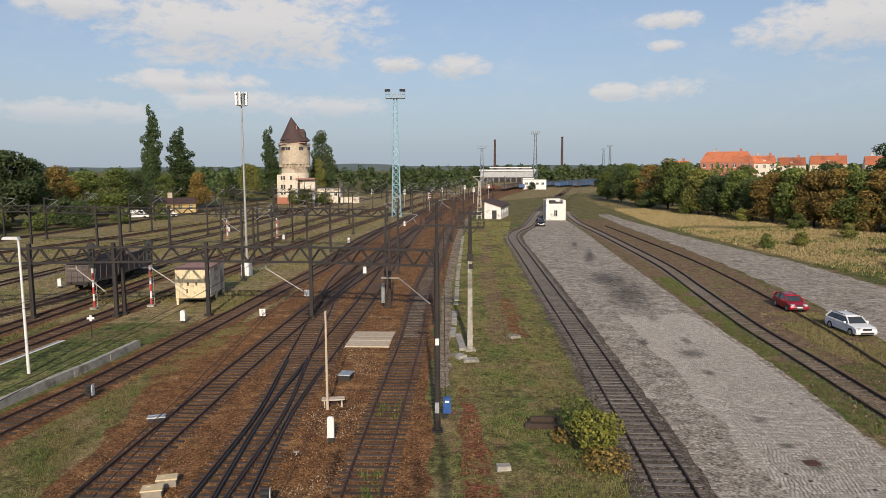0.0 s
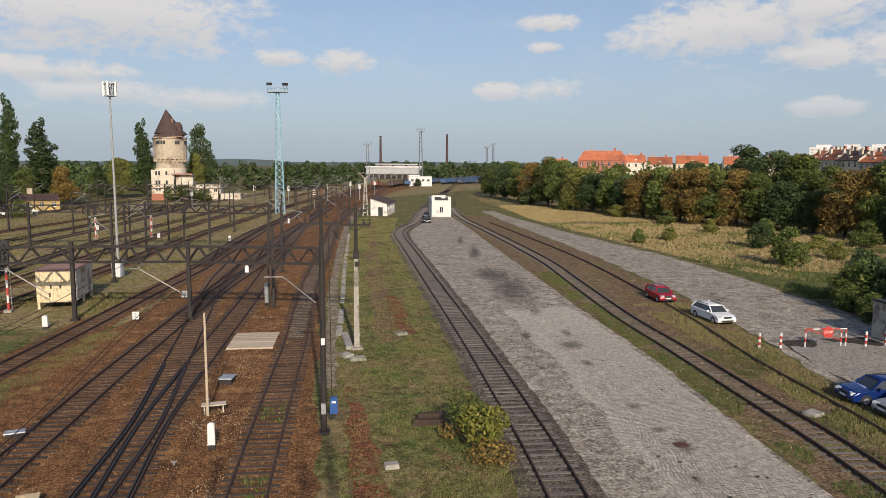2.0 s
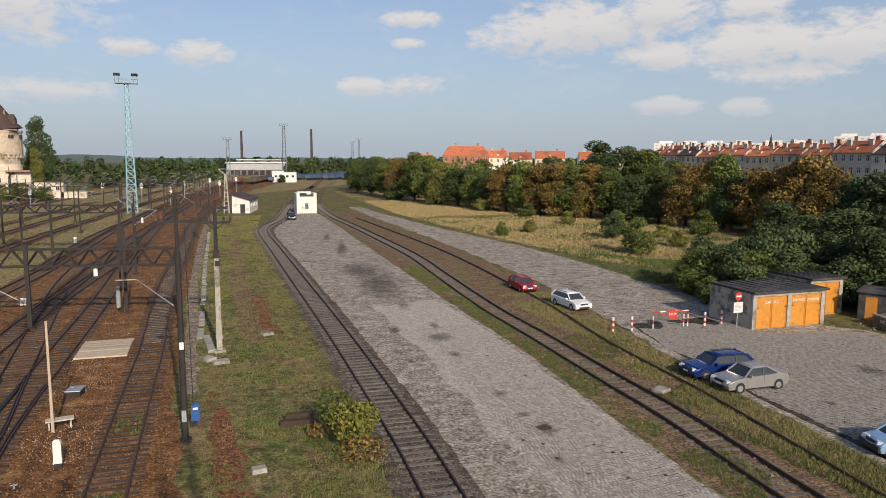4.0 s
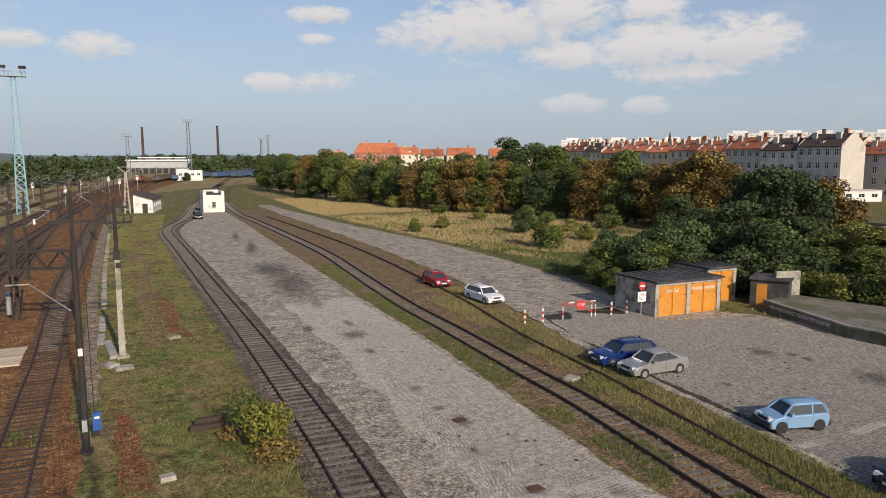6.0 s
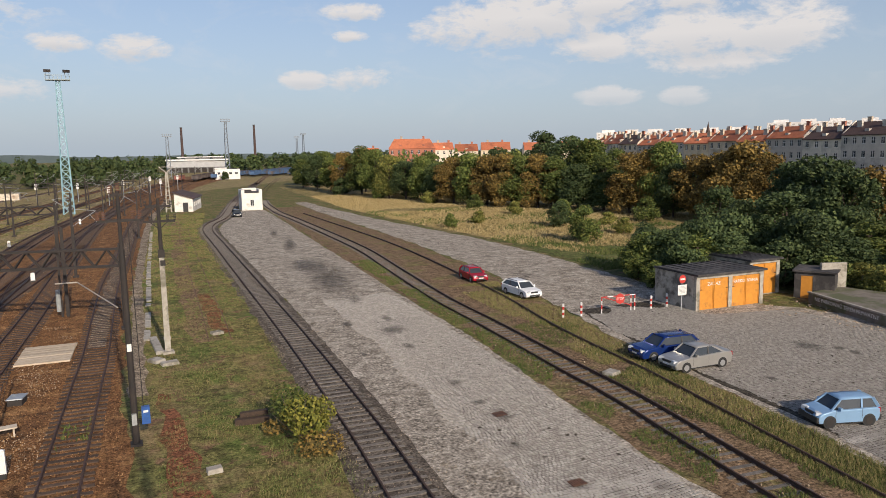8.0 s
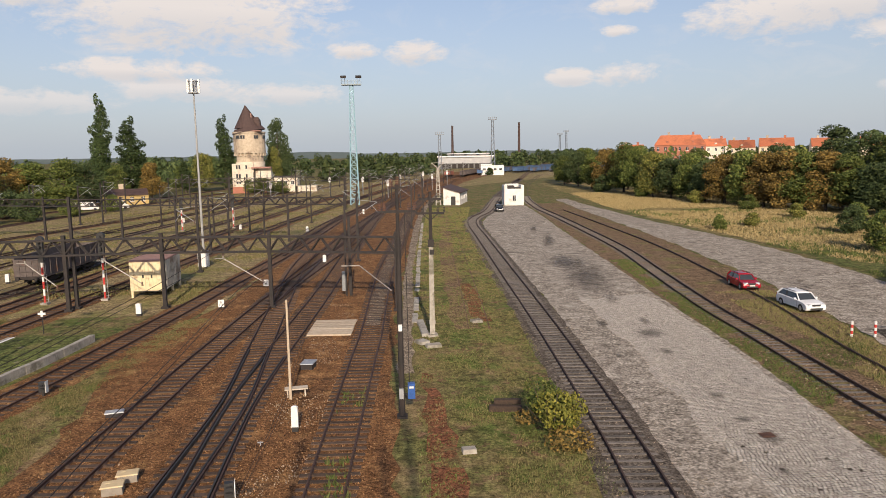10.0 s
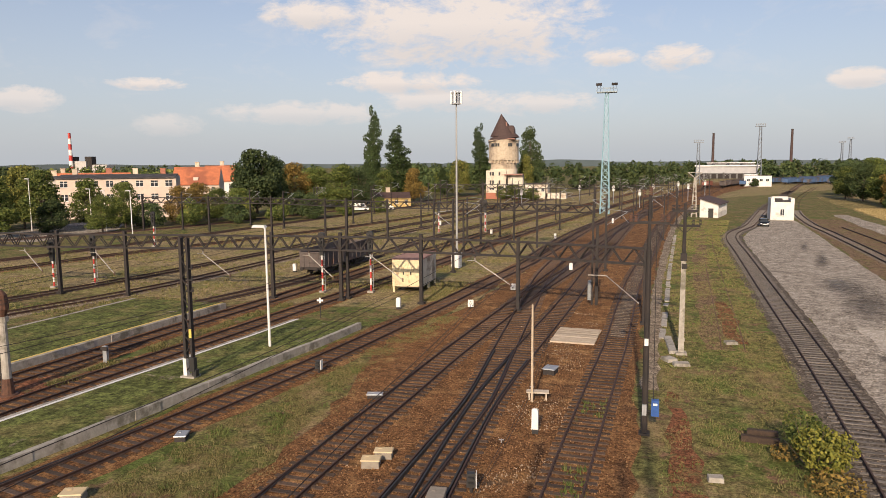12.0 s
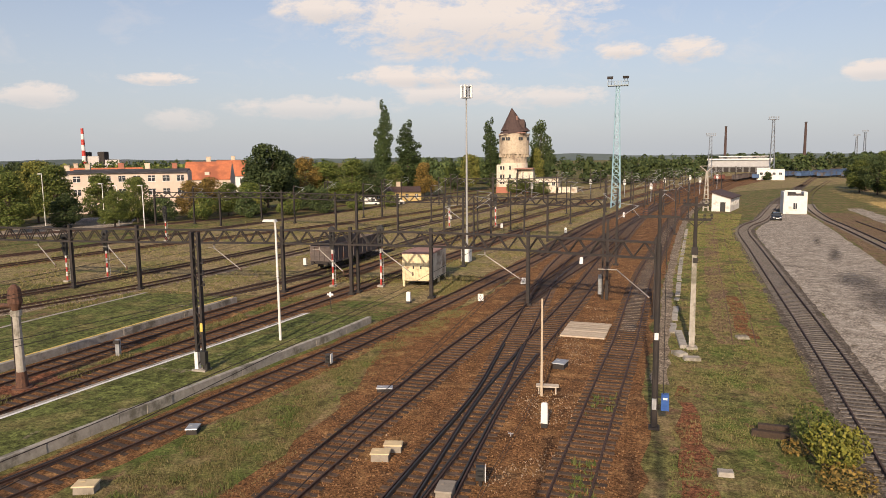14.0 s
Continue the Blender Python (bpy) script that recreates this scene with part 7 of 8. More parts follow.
def horizon_hills():
    # the blue-grey of distance haze is mixed into the forest colour
    m = mat("hazed_forest", (0.085, 0.11, 0.12), (0.065, 0.09, 0.10), 0.01, 1.0)
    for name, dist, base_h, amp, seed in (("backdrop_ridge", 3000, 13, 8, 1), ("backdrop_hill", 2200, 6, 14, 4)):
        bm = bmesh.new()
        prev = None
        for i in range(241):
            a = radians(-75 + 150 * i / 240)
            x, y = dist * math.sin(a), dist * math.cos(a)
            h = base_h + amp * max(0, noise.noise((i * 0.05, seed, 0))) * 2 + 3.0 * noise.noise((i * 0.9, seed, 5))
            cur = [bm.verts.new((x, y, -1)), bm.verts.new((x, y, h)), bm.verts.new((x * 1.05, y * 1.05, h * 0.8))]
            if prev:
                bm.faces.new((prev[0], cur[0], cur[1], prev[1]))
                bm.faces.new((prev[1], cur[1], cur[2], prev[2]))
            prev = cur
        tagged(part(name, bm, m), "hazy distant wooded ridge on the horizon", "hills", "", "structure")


horizon_hills()


# ---- houses ----
def house(m, w, d, h, roof_h, wall, roof, floors, bays, label, chimneys=2, win=(1.0, 1.6), hip=0.0, side_bays=0, attic=True):
    """A house with its front on -y: walls, ridge roof along x, windows, chimneys."""
    base = thing("house", m, label, "house", "houses of the town")
    one("wall", wall, lambda bm: (box(bm, (0, d / 2, h / 2), (w, d, h)), prism(bm, [(0, h), (d, h), (d / 2, h + roof_h - 0.15)], (0, 1, 0), (0, 0, 1), (-w / 2, 0, 0), (w, 0, 0)) if not hip else None), base)

    def roof_bm(bm):
        e = 0.35
        zs, hh = h - 0.05, h + roof_h
        a = [bm.verts.new(p) for p in ((-w / 2 - e * bool(hip), -e, zs), (w / 2 + e * bool(hip), -e, zs), (w / 2 + e * bool(hip), d + e, zs), (-w / 2 - e * bool(hip), d + e, zs))]
        r = [bm.verts.new((-w / 2 + hip, d / 2, hh)), bm.verts.new((w / 2 - hip, d / 2, hh))]
        bm.faces.new((a[0], a[1], r[1], r[0]))
        bm.faces.new((a[2], a[3], r[0], r[1]))
        bm.faces.new((a[1], a[2], r[1]))
        bm.faces.new((a[3], a[0], r[0]))
        bm.faces.new(a[::-1])
    if hip:
        one("roof", roof, roof_bm, base)
    else:
        one("roof", roof, lambda bm: prism(bm, [(-0.4, h - 0.12), (d / 2, h + roof_h), (d + 0.4, h - 0.12), (d + 0.4, h + 0.1), (d / 2, h + roof_h + 0.22), (-0.4, h + 0.1)], (0, 1, 0), (0, 0, 1), (-w / 2 + 0.05, 0, 0), (w - 0.1, 0, 0)), base)
    if floors == 4:
        for x in (-w / 2 + 0.02, w / 2 - 0.32):
            one("party_wall", wall, lambda bm: prism(bm, [(0.3, h - 0.3), (d - 0.3, h - 0.3), (d - 0.3, h + 0.55), (d / 2, h + roof_h + 0.75), (0.3, h + 0.55)], (0, 1, 0), (0, 0, 1), (x, 0, 0), (0.3, 0, 0)), base, "rendered fire wall standing above the roof")
        for x in (-w * 0.27, w * 0.27):
            one("chimney", wall, lambda bm: (box(bm, (x, d * 0.3, h + roof_h * 0.75), (1.5, 0.7, 2.6)), box(bm, (x, d * 0.3, h + roof_h * 0.75 + 1.35), (1.7, 0.9, 0.15))), base)
    for f in range(floors):
        z = h * (f + 0.58) / floors
        for b in range(bays):
            x = -w / 2 + w * (b + 0.5) / bays
            wd = one("window", GLASS, lambda bm: box(bm, (x, -0.0, z), (win[0], 0.12, win[1])), base)
            part("frame", (lambda bm: (box(bm, (x, -0.05, z - win[1] / 2 - 0.08), (win[0] + 0.3, 0.16, 0.14)), box(bm, (x, -0.05, z), (0.1, 0.1, win[1])), box(bm, (x, -0.05, z + win[1] * 0.15), (win[0], 0.1, 0.08)), bm)[3])(bmesh.new()), WALL_WHITE, wd)
    for i in range(chimneys):
        x = -w / 2 + w * (i + 0.5) / chimneys + RNG.uniform(-0.8, 0.8)
        one("chimney", BRICK_RED if i % 2 else WALL_BEIGE, lambda bm: (box(bm, (x, d * 0.55, h + roof_h + 0.3), (1.2, 0.7, 2.4)), box(bm, (x, d * 0.55, h + roof_h + 1.55), (1.4, 0.9, 0.15))), base)
    if attic:
        for i in range(max(1, bays // 3)):
            x = -w / 2 + w * (i + 0.5) / max(1, bays // 3)
            one("dormer", wall, lambda bm: (box(bm, (x, d * 0.16, h + roof_h * 0.30), (1.3, 1.6, 1.3)),), base)
    return base


WALLS = [mat("render_%s" % n, c, tuple(v * 0.82 for v in c), 0.4, 0.9, c3=tuple(v * 0.55 for v in c), scale3=0.12, amount3=0.25) for n, c in (("sand", (0.66, 0.56, 0.43)), ("grey", (0.58, 0.53, 0.46)), ("ochre", (0.70, 0.58, 0.41)), ("stone", (0.54, 0.48, 0.42)), ("pale", (0.74, 0.67, 0.56)))]
def low_hall():
    base = thing("low_hall", pose(183, 128, 0, 0, 0, -29), "low white flat-roofed hall in front of the tenements", "hall")
    one("wall", WALL_WHITE, lambda bm: box(bm, (9, 3, 1.5), (18, 6, 3.0)), base)
    one("roof", WALL_GREY, lambda bm: box(bm, (9, 3, 3.1), (18.6, 6.6, 0.2)), base)
    for i in range(5):
        window(base, pose(2 + 3.5 * i, -0.02, 1.7), 1.6, 1.0)


low_hall()
# tenement row: fronts face the yard
y = 243.5
ROW = [(12, 14.2, 0), (11, 13.6, 3), (14, 14.4, 1), (12, 13.8, 2), (13, 14.4, 0), (12, 14.0, 1), (14, 14.8, 3), (13, 14.2, 4), (14, 15.2, 1)]
for i, (w, h, k) in enumerate(ROW):
    y -= w / 2
    house(pose(194.5 - RNG.uniform(0, 1.6), y, 0, 0, 0, -90), w - 0.06, 11, h, 3.6, WALLS[k], ROOF_RED if i not in (0, 7, 8) else ROOF_DARK, 4, 4 + (w > 13), "four-storey rendered tenement with a tiled roof", 2, (0.95, 1.7))
    y -= w / 2
house(pose(212, 128, 0, 0, 0, -86), 15, 10, 13.0, 3.6, WALLS[1], ROOF_RED, 4, 4, "grey rendered tenement with a red tiled roof", 2, (0.95, 1.7))
house(pose(222, 112, 0, 0, 0, -80), 15, 10, 13.5, 3.6, WALLS[2], ROOF_RED, 4, 4, "sandy rendered tenement with a red tiled roof", 2, (0.95, 1.7))
for x, y, w in ((222, 250, 22), (228, 215, 22), (232, 185, 20), (236, 160, 20), (240, 135, 20), (250, 120, 18), (205, 262, 18), (214, 280, 20), (240, 300, 24), (262, 190, 24)):
    house(pose(x, y, 0, 0, 0, -90 + RNG.uniform(-14, 14)), w, 11, 14.6, 4.0, RNG.choice(WALLS), ROOF_RED, 4, 6, "rendered town house with a red tiled roof", 3, (0.95, 1.6))
# red school-like building and its neighbours
house(pose(160, 389, 0, 0, 0, -22), 27, 13, 14.5, 5.6, BRICK_RED, ROOF_RED, 3, 7, "red brick building with a red hipped roof", 2, (1.3, 2.0), 3.0)
for x, y, w, h, rt, wl in ((182, 392, 12, 13.6, 4.0, 4), (196, 390, 14, 12.5, 4.0, 0), (214, 386, 18, 13.0, 4.4, 2), (236, 376, 14, 12.5, 4.4, 4), (138, 408, 14, 11, 4, 0), (250, 350, 20, 13, 4, 0), (268, 330, 20, 13.5, 4, 2), (285, 310, 22, 14, 4.4, 3)):
    house(pose(x, y, 0, 0, 0, -25 + RNG.uniform(-10, 10)), w, 11, h, rt, WALLS[wl], ROOF_RED, 3, max(3, int(w / 3.5)), "rendered town house with a red tiled roof", 2, (1.1, 1.6))


def slab_block(m, w, h, steps, label):
    base = thing("apartment_block", m, label, "apartment block", "white apartment blocks")
    one("wall", WALL_WHITE, lambda bm: box(bm, (0, 6, h / 2), (w, 12, h)), base)
    for f in range(4):
        for b in range(int(w / 5)):
            one("window", WALL_GREY, lambda bm: box(bm, (-w / 2 + 2.5 + 5 * b, 0, h - 2.2 - 2.8 * f), (2.2, 0.3, 1.3)), base)
    for k in range(steps):
        one("roof_house", WALL_WHITE, lambda bm: box(bm, (-w / 2 + w * (k + 0.5) / steps, 6, h + 1.2), (w / steps * 0.55, 8, 2.4)), base)


slab_block(pose(468, 587, 0, 0, 0, -38), 46, 28.5, 2, "long white prefabricated apartment block far away")
slab_block(pose(522, 538, 0, 0, 0, -43), 104, 28.5, 4, "long white prefabricated apartment block far away")
slab_block(pose(588, 466, 0, 0, 0, -51), 70, 34.0, 3, "long white prefabricated apartment block far away")
slab_block(pose(632, 408, 0, 0, 0, -55), 72, 33.5, 3, "long white prefabricated apartment block far away")
slab_block(pose(655, 345, 0, 0, 0, -60), 60, 33.0, 3, "long white prefabricated apartment block far away")


def spire(x, y, h):
    base = thing("church_spire", pose(x, y, 0), "thin dark church spire above the roofs", "spire")
    one("tower", WALLS[3], lambda bm: box(bm, (0, 0, h * 0.33), (5, 5, h * 0.66)), base)
    one("cone", ROOF_DARK, lambda bm: tube(bm, (0, 0, h * 0.66), (0, 0, h), 2.0, 0.05, 8), base)


spire(404, 405, 31)

# ---- buildings beyond the platforms ----
house(pose(-123.5, 146.5, 0, 0, 0, 31), 27, 12, 9.7, 0.7, WALL_PEACH, ROOF_FELT, 3, 8, "three-storey peach rendered house with a flat roof", 4, (1.6, 1.4), 0, 0, False)
house(pose(-139, 143, 0, 0, 0, 40), 10, 14, 9.4, 0.6, WALL_GREY, ROOF_FELT, 3, 2, "grey blind-ended house with a flat roof", 1, (1.2, 1.3), 0, 0, False)
house(pose(-122, 176, 0, 0, 0, 25), 13, 10, 7.2, 4.8, WALL_PEACH, ROOF_RED, 2, 4, "house with a steep orange-red tiled roof", 1)
house(pose(-131, 202, 0, 0, 0, 25), 10, 9, 7.5, 4.8, WALL_WHITE, ROOF_RED, 2, 3, "house with a steep orange-red tiled roof", 1)
house(pose(-160, 175, 0, 0, 0, 30), 26, 10, 8.0, 2.4, WALLS[0], ROOF_RED, 2, 6, "long low house with a red roof", 2)
house(pose(-73, 199, 0, 0, 0, 22), 14, 6, 2.7, 1.3, OCHRE, ROOF_DARK, 1, 5, "low yellow railway cottage with a dark roof", 1, (0.9, 1.1), 0, 0, False)
house(pose(-84, 203, 0, 0, 0, 20), 8, 6, 2.6, 1.2, OCHRE, ROOF_DARK, 1, 3, "low yellow railway shed with a dark roof", 0, (0.9, 1.1), 0, 0, False)
house(pose(-92, 196, 0, 0, 0, 20), 12, 6, 2.6, 1.6, WALL_GREY, ROOF_DARK, 1, 3, "low grey shed with a dark roof", 0, (0.9, 1.1), 0, 0, False)
house(pose(-133, 97, 0, 0, 0, 45), 7, 8, 4.2, 0.5, WALL_PEACH, ROOF_FELT, 1, 2, "small peach kiosk beside the platforms", 0, (1.2, 1.3), 0, 0, False)


def van(m, label):
    base = thing("van", m, label, "van", "parked vans")
    one("body", WHITE, lambda bm: prism(bm, [(-2.6, 0.3), (2.6, 0.3), (2.6, 0.95), (1.9, 1.15), (1.3, 2.05), (-2.6, 2.1)], (1, 0, 0), (0, 0, 1), (0, -0.95, 0), (0, 1.9, 0)), base)
    one("windscreen", GLASS, lambda bm: poly(bm, [(1.93, -0.85, 1.17), (1.93, 0.85, 1.17), (1.36, 0.8, 2.0), (1.36, -0.8, 2.0)]), base)
    one("side_window", GLASS, lambda bm: box(bm, (1.0, -0.96, 1.55), (0.9, 0.03, 0.6)), base)
    for x in (-1.7, 1.7):
        for y in (-0.95, 0.8):
            one("wheel", RUBBER, lambda bm: tube(bm, (x, y - 0.02, 0.34), (x, y + 0.18, 0.34), 0.34, 0.34, 14), base)


van(pose(-74.5, 181, 0, 0, 0, 20), "white delivery van parked behind the tracks")
van(pose(-68.6, 184.5, 0, 0, 0, 25), "white delivery van parked behind the tracks")


def striped_chimney(x, y, h):
    base = thing("factory_chimney", pose(x, y, 0), "tall red and white striped factory chimney", "chimney")
    for i in range(8):
        one("band", (WHITE, RED)[i % 2], lambda bm: tube(bm, (0, 0, h * i / 8), (0, 0, h * (i + 1) / 8), 2.5 - 0.13 * i, 2.37 - 0.13 * i, 14), base)
    plant_ = thing("boiler_house", pose(x + 9, y + 10, 0), "grey and white boiler house below the chimney", "factory")
    one("wall", WALL_GREY, lambda bm: (box(bm, (0, 0, 9), (16, 14, 18)), box(bm, (24, 2, 7), (20, 14, 14))), plant_)
    one("tank", STEEL_DARK, lambda bm: (box(bm, (-12, -2, 15), (7, 7, 16)), box(bm, (10, -2, 16), (9, 7, 14))), plant_)


striped_chimney(-613, 659, 49)


def brick_chimney(x, y, h):
    base = thing("brick_chimney", pose(x, y, 0), "tall slender dark brick chimney", "chimney", "brick chimneys")
    one("shaft", mat("sooty_brick", (0.085, 0.052, 0.045), (0.06, 0.038, 0.034), 0.5, 0.9), lambda bm: tube(bm, (0, 0, 0), (0, 0, h - 0.8), 1.2, 0.8, 14), base)
    one("rim", mat("dark_rim", (0.08, 0.06, 0.055), (0.06, 0.05, 0.045), 0.5, 0.9), lambda bm: tube(bm, (0, 0, h - 0.8), (0, 0, h), 0.95, 0.95, 14), base)


brick_chimney(51.7, 598, 34.5)
brick_chimney(106.3, 590.5, 36.3)
far_mast(59.4, 416, 31.0)
far_mast(28.7, 419, 23.0)
far_mast(162, 681, 27.5)
far_mast(168, 680, 30.5)


def depot():
    base = thing("locomotive_depot", pose(58.7, 560, 0, 0, 0, -4) @ Matrix.Diagonal((1.245, 1.245, 0.78, 1)), "long grey depot hall with a white roof", "hall")
    one("wall", mat("depot_wall", (0.17, 0.165, 0.16), (0.12, 0.12, 0.118), 0.4, 0.9), lambda bm: (box(bm, (0, 10, 2.6), (34, 20, 5.2)), box(bm, (2, 12, 13.3), (26, 10, 2.2))), base)
    one("facade", mat("pale_cladding", (0.46, 0.46, 0.46), (0.36, 0.36, 0.37), 0.3, 0.8), lambda bm: box(bm, (0, 10, 8.3), (34.2, 20.2, 6.2)), base, "pale clad upper facade")
    one("roof", WALL_WHITE, lambda bm: (box(bm, (0, 10, 12.0), (36, 22, 1.2)), box(bm, (2, 12, 14.7), (27, 11, 0.6))), base, "white flat roof")
    for i in range(9):
        one("gate", STEEL_DARK, lambda bm: box(bm, (-14.5 + 3.6 * i, -0.02, 2.3), (2.6, 0.2, 4.4)), base)
    for i in range(3):
        one("roof_light", GLASS, lambda bm: tube(bm, (-8 + 8 * i, 6.8, 13.3), (-8 + 8 * i, 7.1, 13.3), 1.1, 1.1, 12), base)


depot()
tall = thing("factory_stack", pose(131.7, 71.8, 0), "massive round brick factory chimney", "chimney")
one("shaft", mat("weathered_brick", (0.36, 0.19, 0.13), (0.27, 0.14, 0.10), 0.6, 0.9), lambda bm: tube(bm, (0, 0, 0), (0, 0, 46), 3.6, 1.9, 24), tall)


# ---- far trains ----
BLUE_WAGON = mat("blue_wagon", (0.085, 0.15, 0.27), (0.05, 0.10, 0.20), 0.8, 0.7, c3=(0.10, 0.085, 0.08), scale3=0.15, amount3=0.3)
RED_WAGON = mat("red_wagon", (0.26, 0.09, 0.06), (0.17, 0.06, 0.045), 0.8, 0.7)
proto = gondola(pose(119, 426, 0.02, 0, 0, -29), body=BLUE_WAGON, label="faded blue freight wagon in a far train")
red = gondola(pose(30, 372, 0.02, 0, 0, -14), body=RED_WAGON, label="faded red freight wagon in a far train")
grey = gondola(pose(38, 372, 0.02, 0, 0, -14), label="dark freight wagon in a far train")
for (x, y, dx, dy, n, src) in ((66, 425, 7.0, 12.5, 9, proto), (76, 424, 7.0, 12.5, 9, proto), (86, 422, 7.0, 12.5, 8, proto), (58, 430, 7.0, 12.5, 9, grey), (98, 425, 7.0, 12.5, 7, proto), (42, 387, 4.2, 13.7, 6, grey), (50, 392, 5.0, 13.4, 5, proto), (110, 424, 7.0, 12.5, 6, proto)):
    for i in range(n):
        copy_thing(src, pose(x + dx * i, y + dy * i, 0.02, 0, 0, -math.degrees(math.atan2(dx, dy))))
for k, (x, y) in enumerate(((60, 330), (75, 300), (88, 330), (100, 360))):
    track([(x - 8, y - 30), (x, y), (x + 22, y + 95), (x + 48, y + 200)], "far yard track in weeds", near=0, bed=WEEDY, far=0)
for x, y, h in ((-20, 236, 5.2), (-9, 228, 5.4), (3, 240, 5.4), (14, 246, 5.4), (-1, 205, 5.0), (12, 270, 5.6), (22, 282, 5.6), (-34, 205, 5.0)):
    base = thing("light_signal", pose(x, y, 0), "far signal with a white rounded head", "signal", "far signals")
    one("post", STEEL_GREY, lambda bm: tube(bm, (0, 0, 0), (0, 0, h - 1.4), 0.1, 0.1, 6), base)
    one("head", WHITE, lambda bm: (box(bm, (0, 0, h - 0.9), (0.75, 0.3, 1.3)), tube(bm, (0, -0.15, h - 0.3), (0, 0.15, h - 0.3), 0.38, 0.38, 12)), base)
for x, y, h in ((-116, 113, 10.2), (-101, 116, 7.8), (-91.8, 112, 8.0), (-108, 120, 8.0)):
    lamp_post(x, y, 0.0, h, "street_lamp")

for key in ("platform", "bay", "pale", "central", "mid_left", "far_left", "pole"):
    for p, d in smooth_line(TRACKS[key], 38.0):
        if 125 < p.y < 330:
            catenary_pole(p.x - 2.5 + RNG.uniform(-0.3, 0.3), p.y + RNG.uniform(-8, 8), RNG.uniform(6.8, 8.2), 2.4)


# ---- loose ground cover ----
def island_mat(name, c1, c2, c3, rough=0.9):
    """A material whose tint differs from piece to piece of one mesh."""
    m = leaf_mat(name, c1, c2, c3)
    m.node_tree.nodes["Principled BSDF"].inputs["Roughness"].default_value = rough
    return m


def spread(rows, n, rs):
    """Random points in a strip: rows of (y, x_left, x_right), thinning out with distance."""
    ys = np.array([r[0] for r in rows], float)
    t = rs.random(n) ** 1.6
    y = ys[0] + (ys[-1] - ys[0]) * t
    xl, xr = np.interp(y, ys, [r[1] for r in rows]), np.interp(y, ys, [r[2] for r in rows])
    return xl + (xr - xl) * rs.random(n), y


def patchy(x, y, scale, cut, seed):
    """Keeps the points where a slow noise is high."""
    return np.array([noise.noise((a * scale, b * scale, seed)) > cut for a, b in zip(x, y)])


def tufts(name, rows, n, h, w, material, label, seed, cut=-0.1, scale=0.25):
    """Grass blades in patches: thin bent triangles, joined."""
    rs = np.random.RandomState(seed)
    x, y = spread(rows, n, rs)
    k = patchy(x, y, scale, cut, seed)
    x, y = x[k], y[k]
    n = len(x)
    reps = 4
    x = np.repeat(x, reps) + rs.normal(size=n * reps) * 0.07
    y = np.repeat(y, reps) + rs.normal(size=n * reps) * 0.07
    n *= reps
    a = rs.random(n) * 6.283
    hh = h * (0.5 + rs.random(n))
    ww = w * (0.6 + 0.8 * rs.random(n)) * np.maximum(1.0, y / 45.0)
    dx, dy = np.cos(a), np.sin(a)
    lean = rs.normal(size=(n, 2)) * (hh * 0.35)[:, None]
    V = np.stack([np.stack([x - dx * ww, y - dy * ww, np.zeros(n)], 1), np.stack([x + dx * ww, y + dy * ww, np.zeros(n)], 1), np.stack([x + lean[:, 0], y + lean[:, 1], hh], 1)], 1).reshape(-1, 3)
    me = bpy.data.meshes.new(name)
    me.from_pydata(V.tolist(), [], [(3 * i, 3 * i + 1, 3 * i + 2) for i in range(n)])
    me.materials.append(material)
    tagged(new(name, me), label, "grass", "", "stuff")


def stones(name, rows, n, size, material, label, seed, cut=-1.0, z=0.02):
    """Loose stones, joined: small skewed boxes without a bottom."""
    rs = np.random.RandomState(seed)
    x, y = spread(rows, n, rs)
    k = patchy(x, y, 0.3, cut, seed)
    x, y = x[k], y[k]
    n = len(x)
    s = size * (0.5 + rs.random(n) ** 2 * 1.3)
    a = rs.random(n) * 6.283
    ca, sa = np.cos(a) * s, np.sin(a) * s
    zt = z + s * (0.5 + 0.5 * rs.random(n))
    V = []
    for kx, ky, top in ((-1, -1, 0), (1, -1, 0), (1, 1, 0), (-1, 1, 0), (-0.7, -0.6, 1), (0.6, -0.7, 1), (0.7, 0.5, 1), (-0.5, 0.7, 1)):
        V.append(np.stack([x + (kx * ca - ky * sa) * 0.5, y + (kx * sa + ky * ca) * 0.5, zt if top else np.full(n, z - 0.02)], 1))
    V = np.stack(V, 1).reshape(-1, 3)
    F = []
    for i in range(n):
        o = 8 * i
        F += [(o + 4, o + 5, o + 6, o + 7), (o, o + 1, o + 5, o + 4), (o + 1, o + 2, o + 6, o + 5), (o + 2, o + 3, o + 7, o + 6), (o + 3, o, o + 4, o + 7)]
    me = bpy.data.meshes.new(name)
    me.from_pydata(V.tolist(), [], F)
    me.materials.append(material)
    tagged(new(name, me), label, "stones", "", "stuff")


GREEN_BLADE = island_mat("green_blades", (0.055, 0.085, 0.022), (0.11, 0.145, 0.038), (0.20, 0.20, 0.07))
DRY_BLADE = island_mat("dry_blades", (0.22, 0.17, 0.075), (0.38, 0.29, 0.135), (0.52, 0.42, 0.22))
DULL_BLADE = island_mat("dull_dry_blades", (0.11, 0.085, 0.04), (0.175, 0.145, 0.062), (0.26, 0.215, 0.10))
MIXED_BLADE = island_mat("mixed_blades", (0.11, 0.125, 0.04), (0.19, 0.17, 0.065), (0.31, 0.245, 0.115))
STONE_BROWN = island_mat("brown_stones", (0.085, 0.045, 0.022), (0.20, 0.105, 0.045), (0.34, 0.20, 0.095))
STONE_PALE = island_mat("pale_stones", (0.24, 0.18, 0.12), (0.36, 0.27, 0.18), (0.48, 0.38, 0.27))

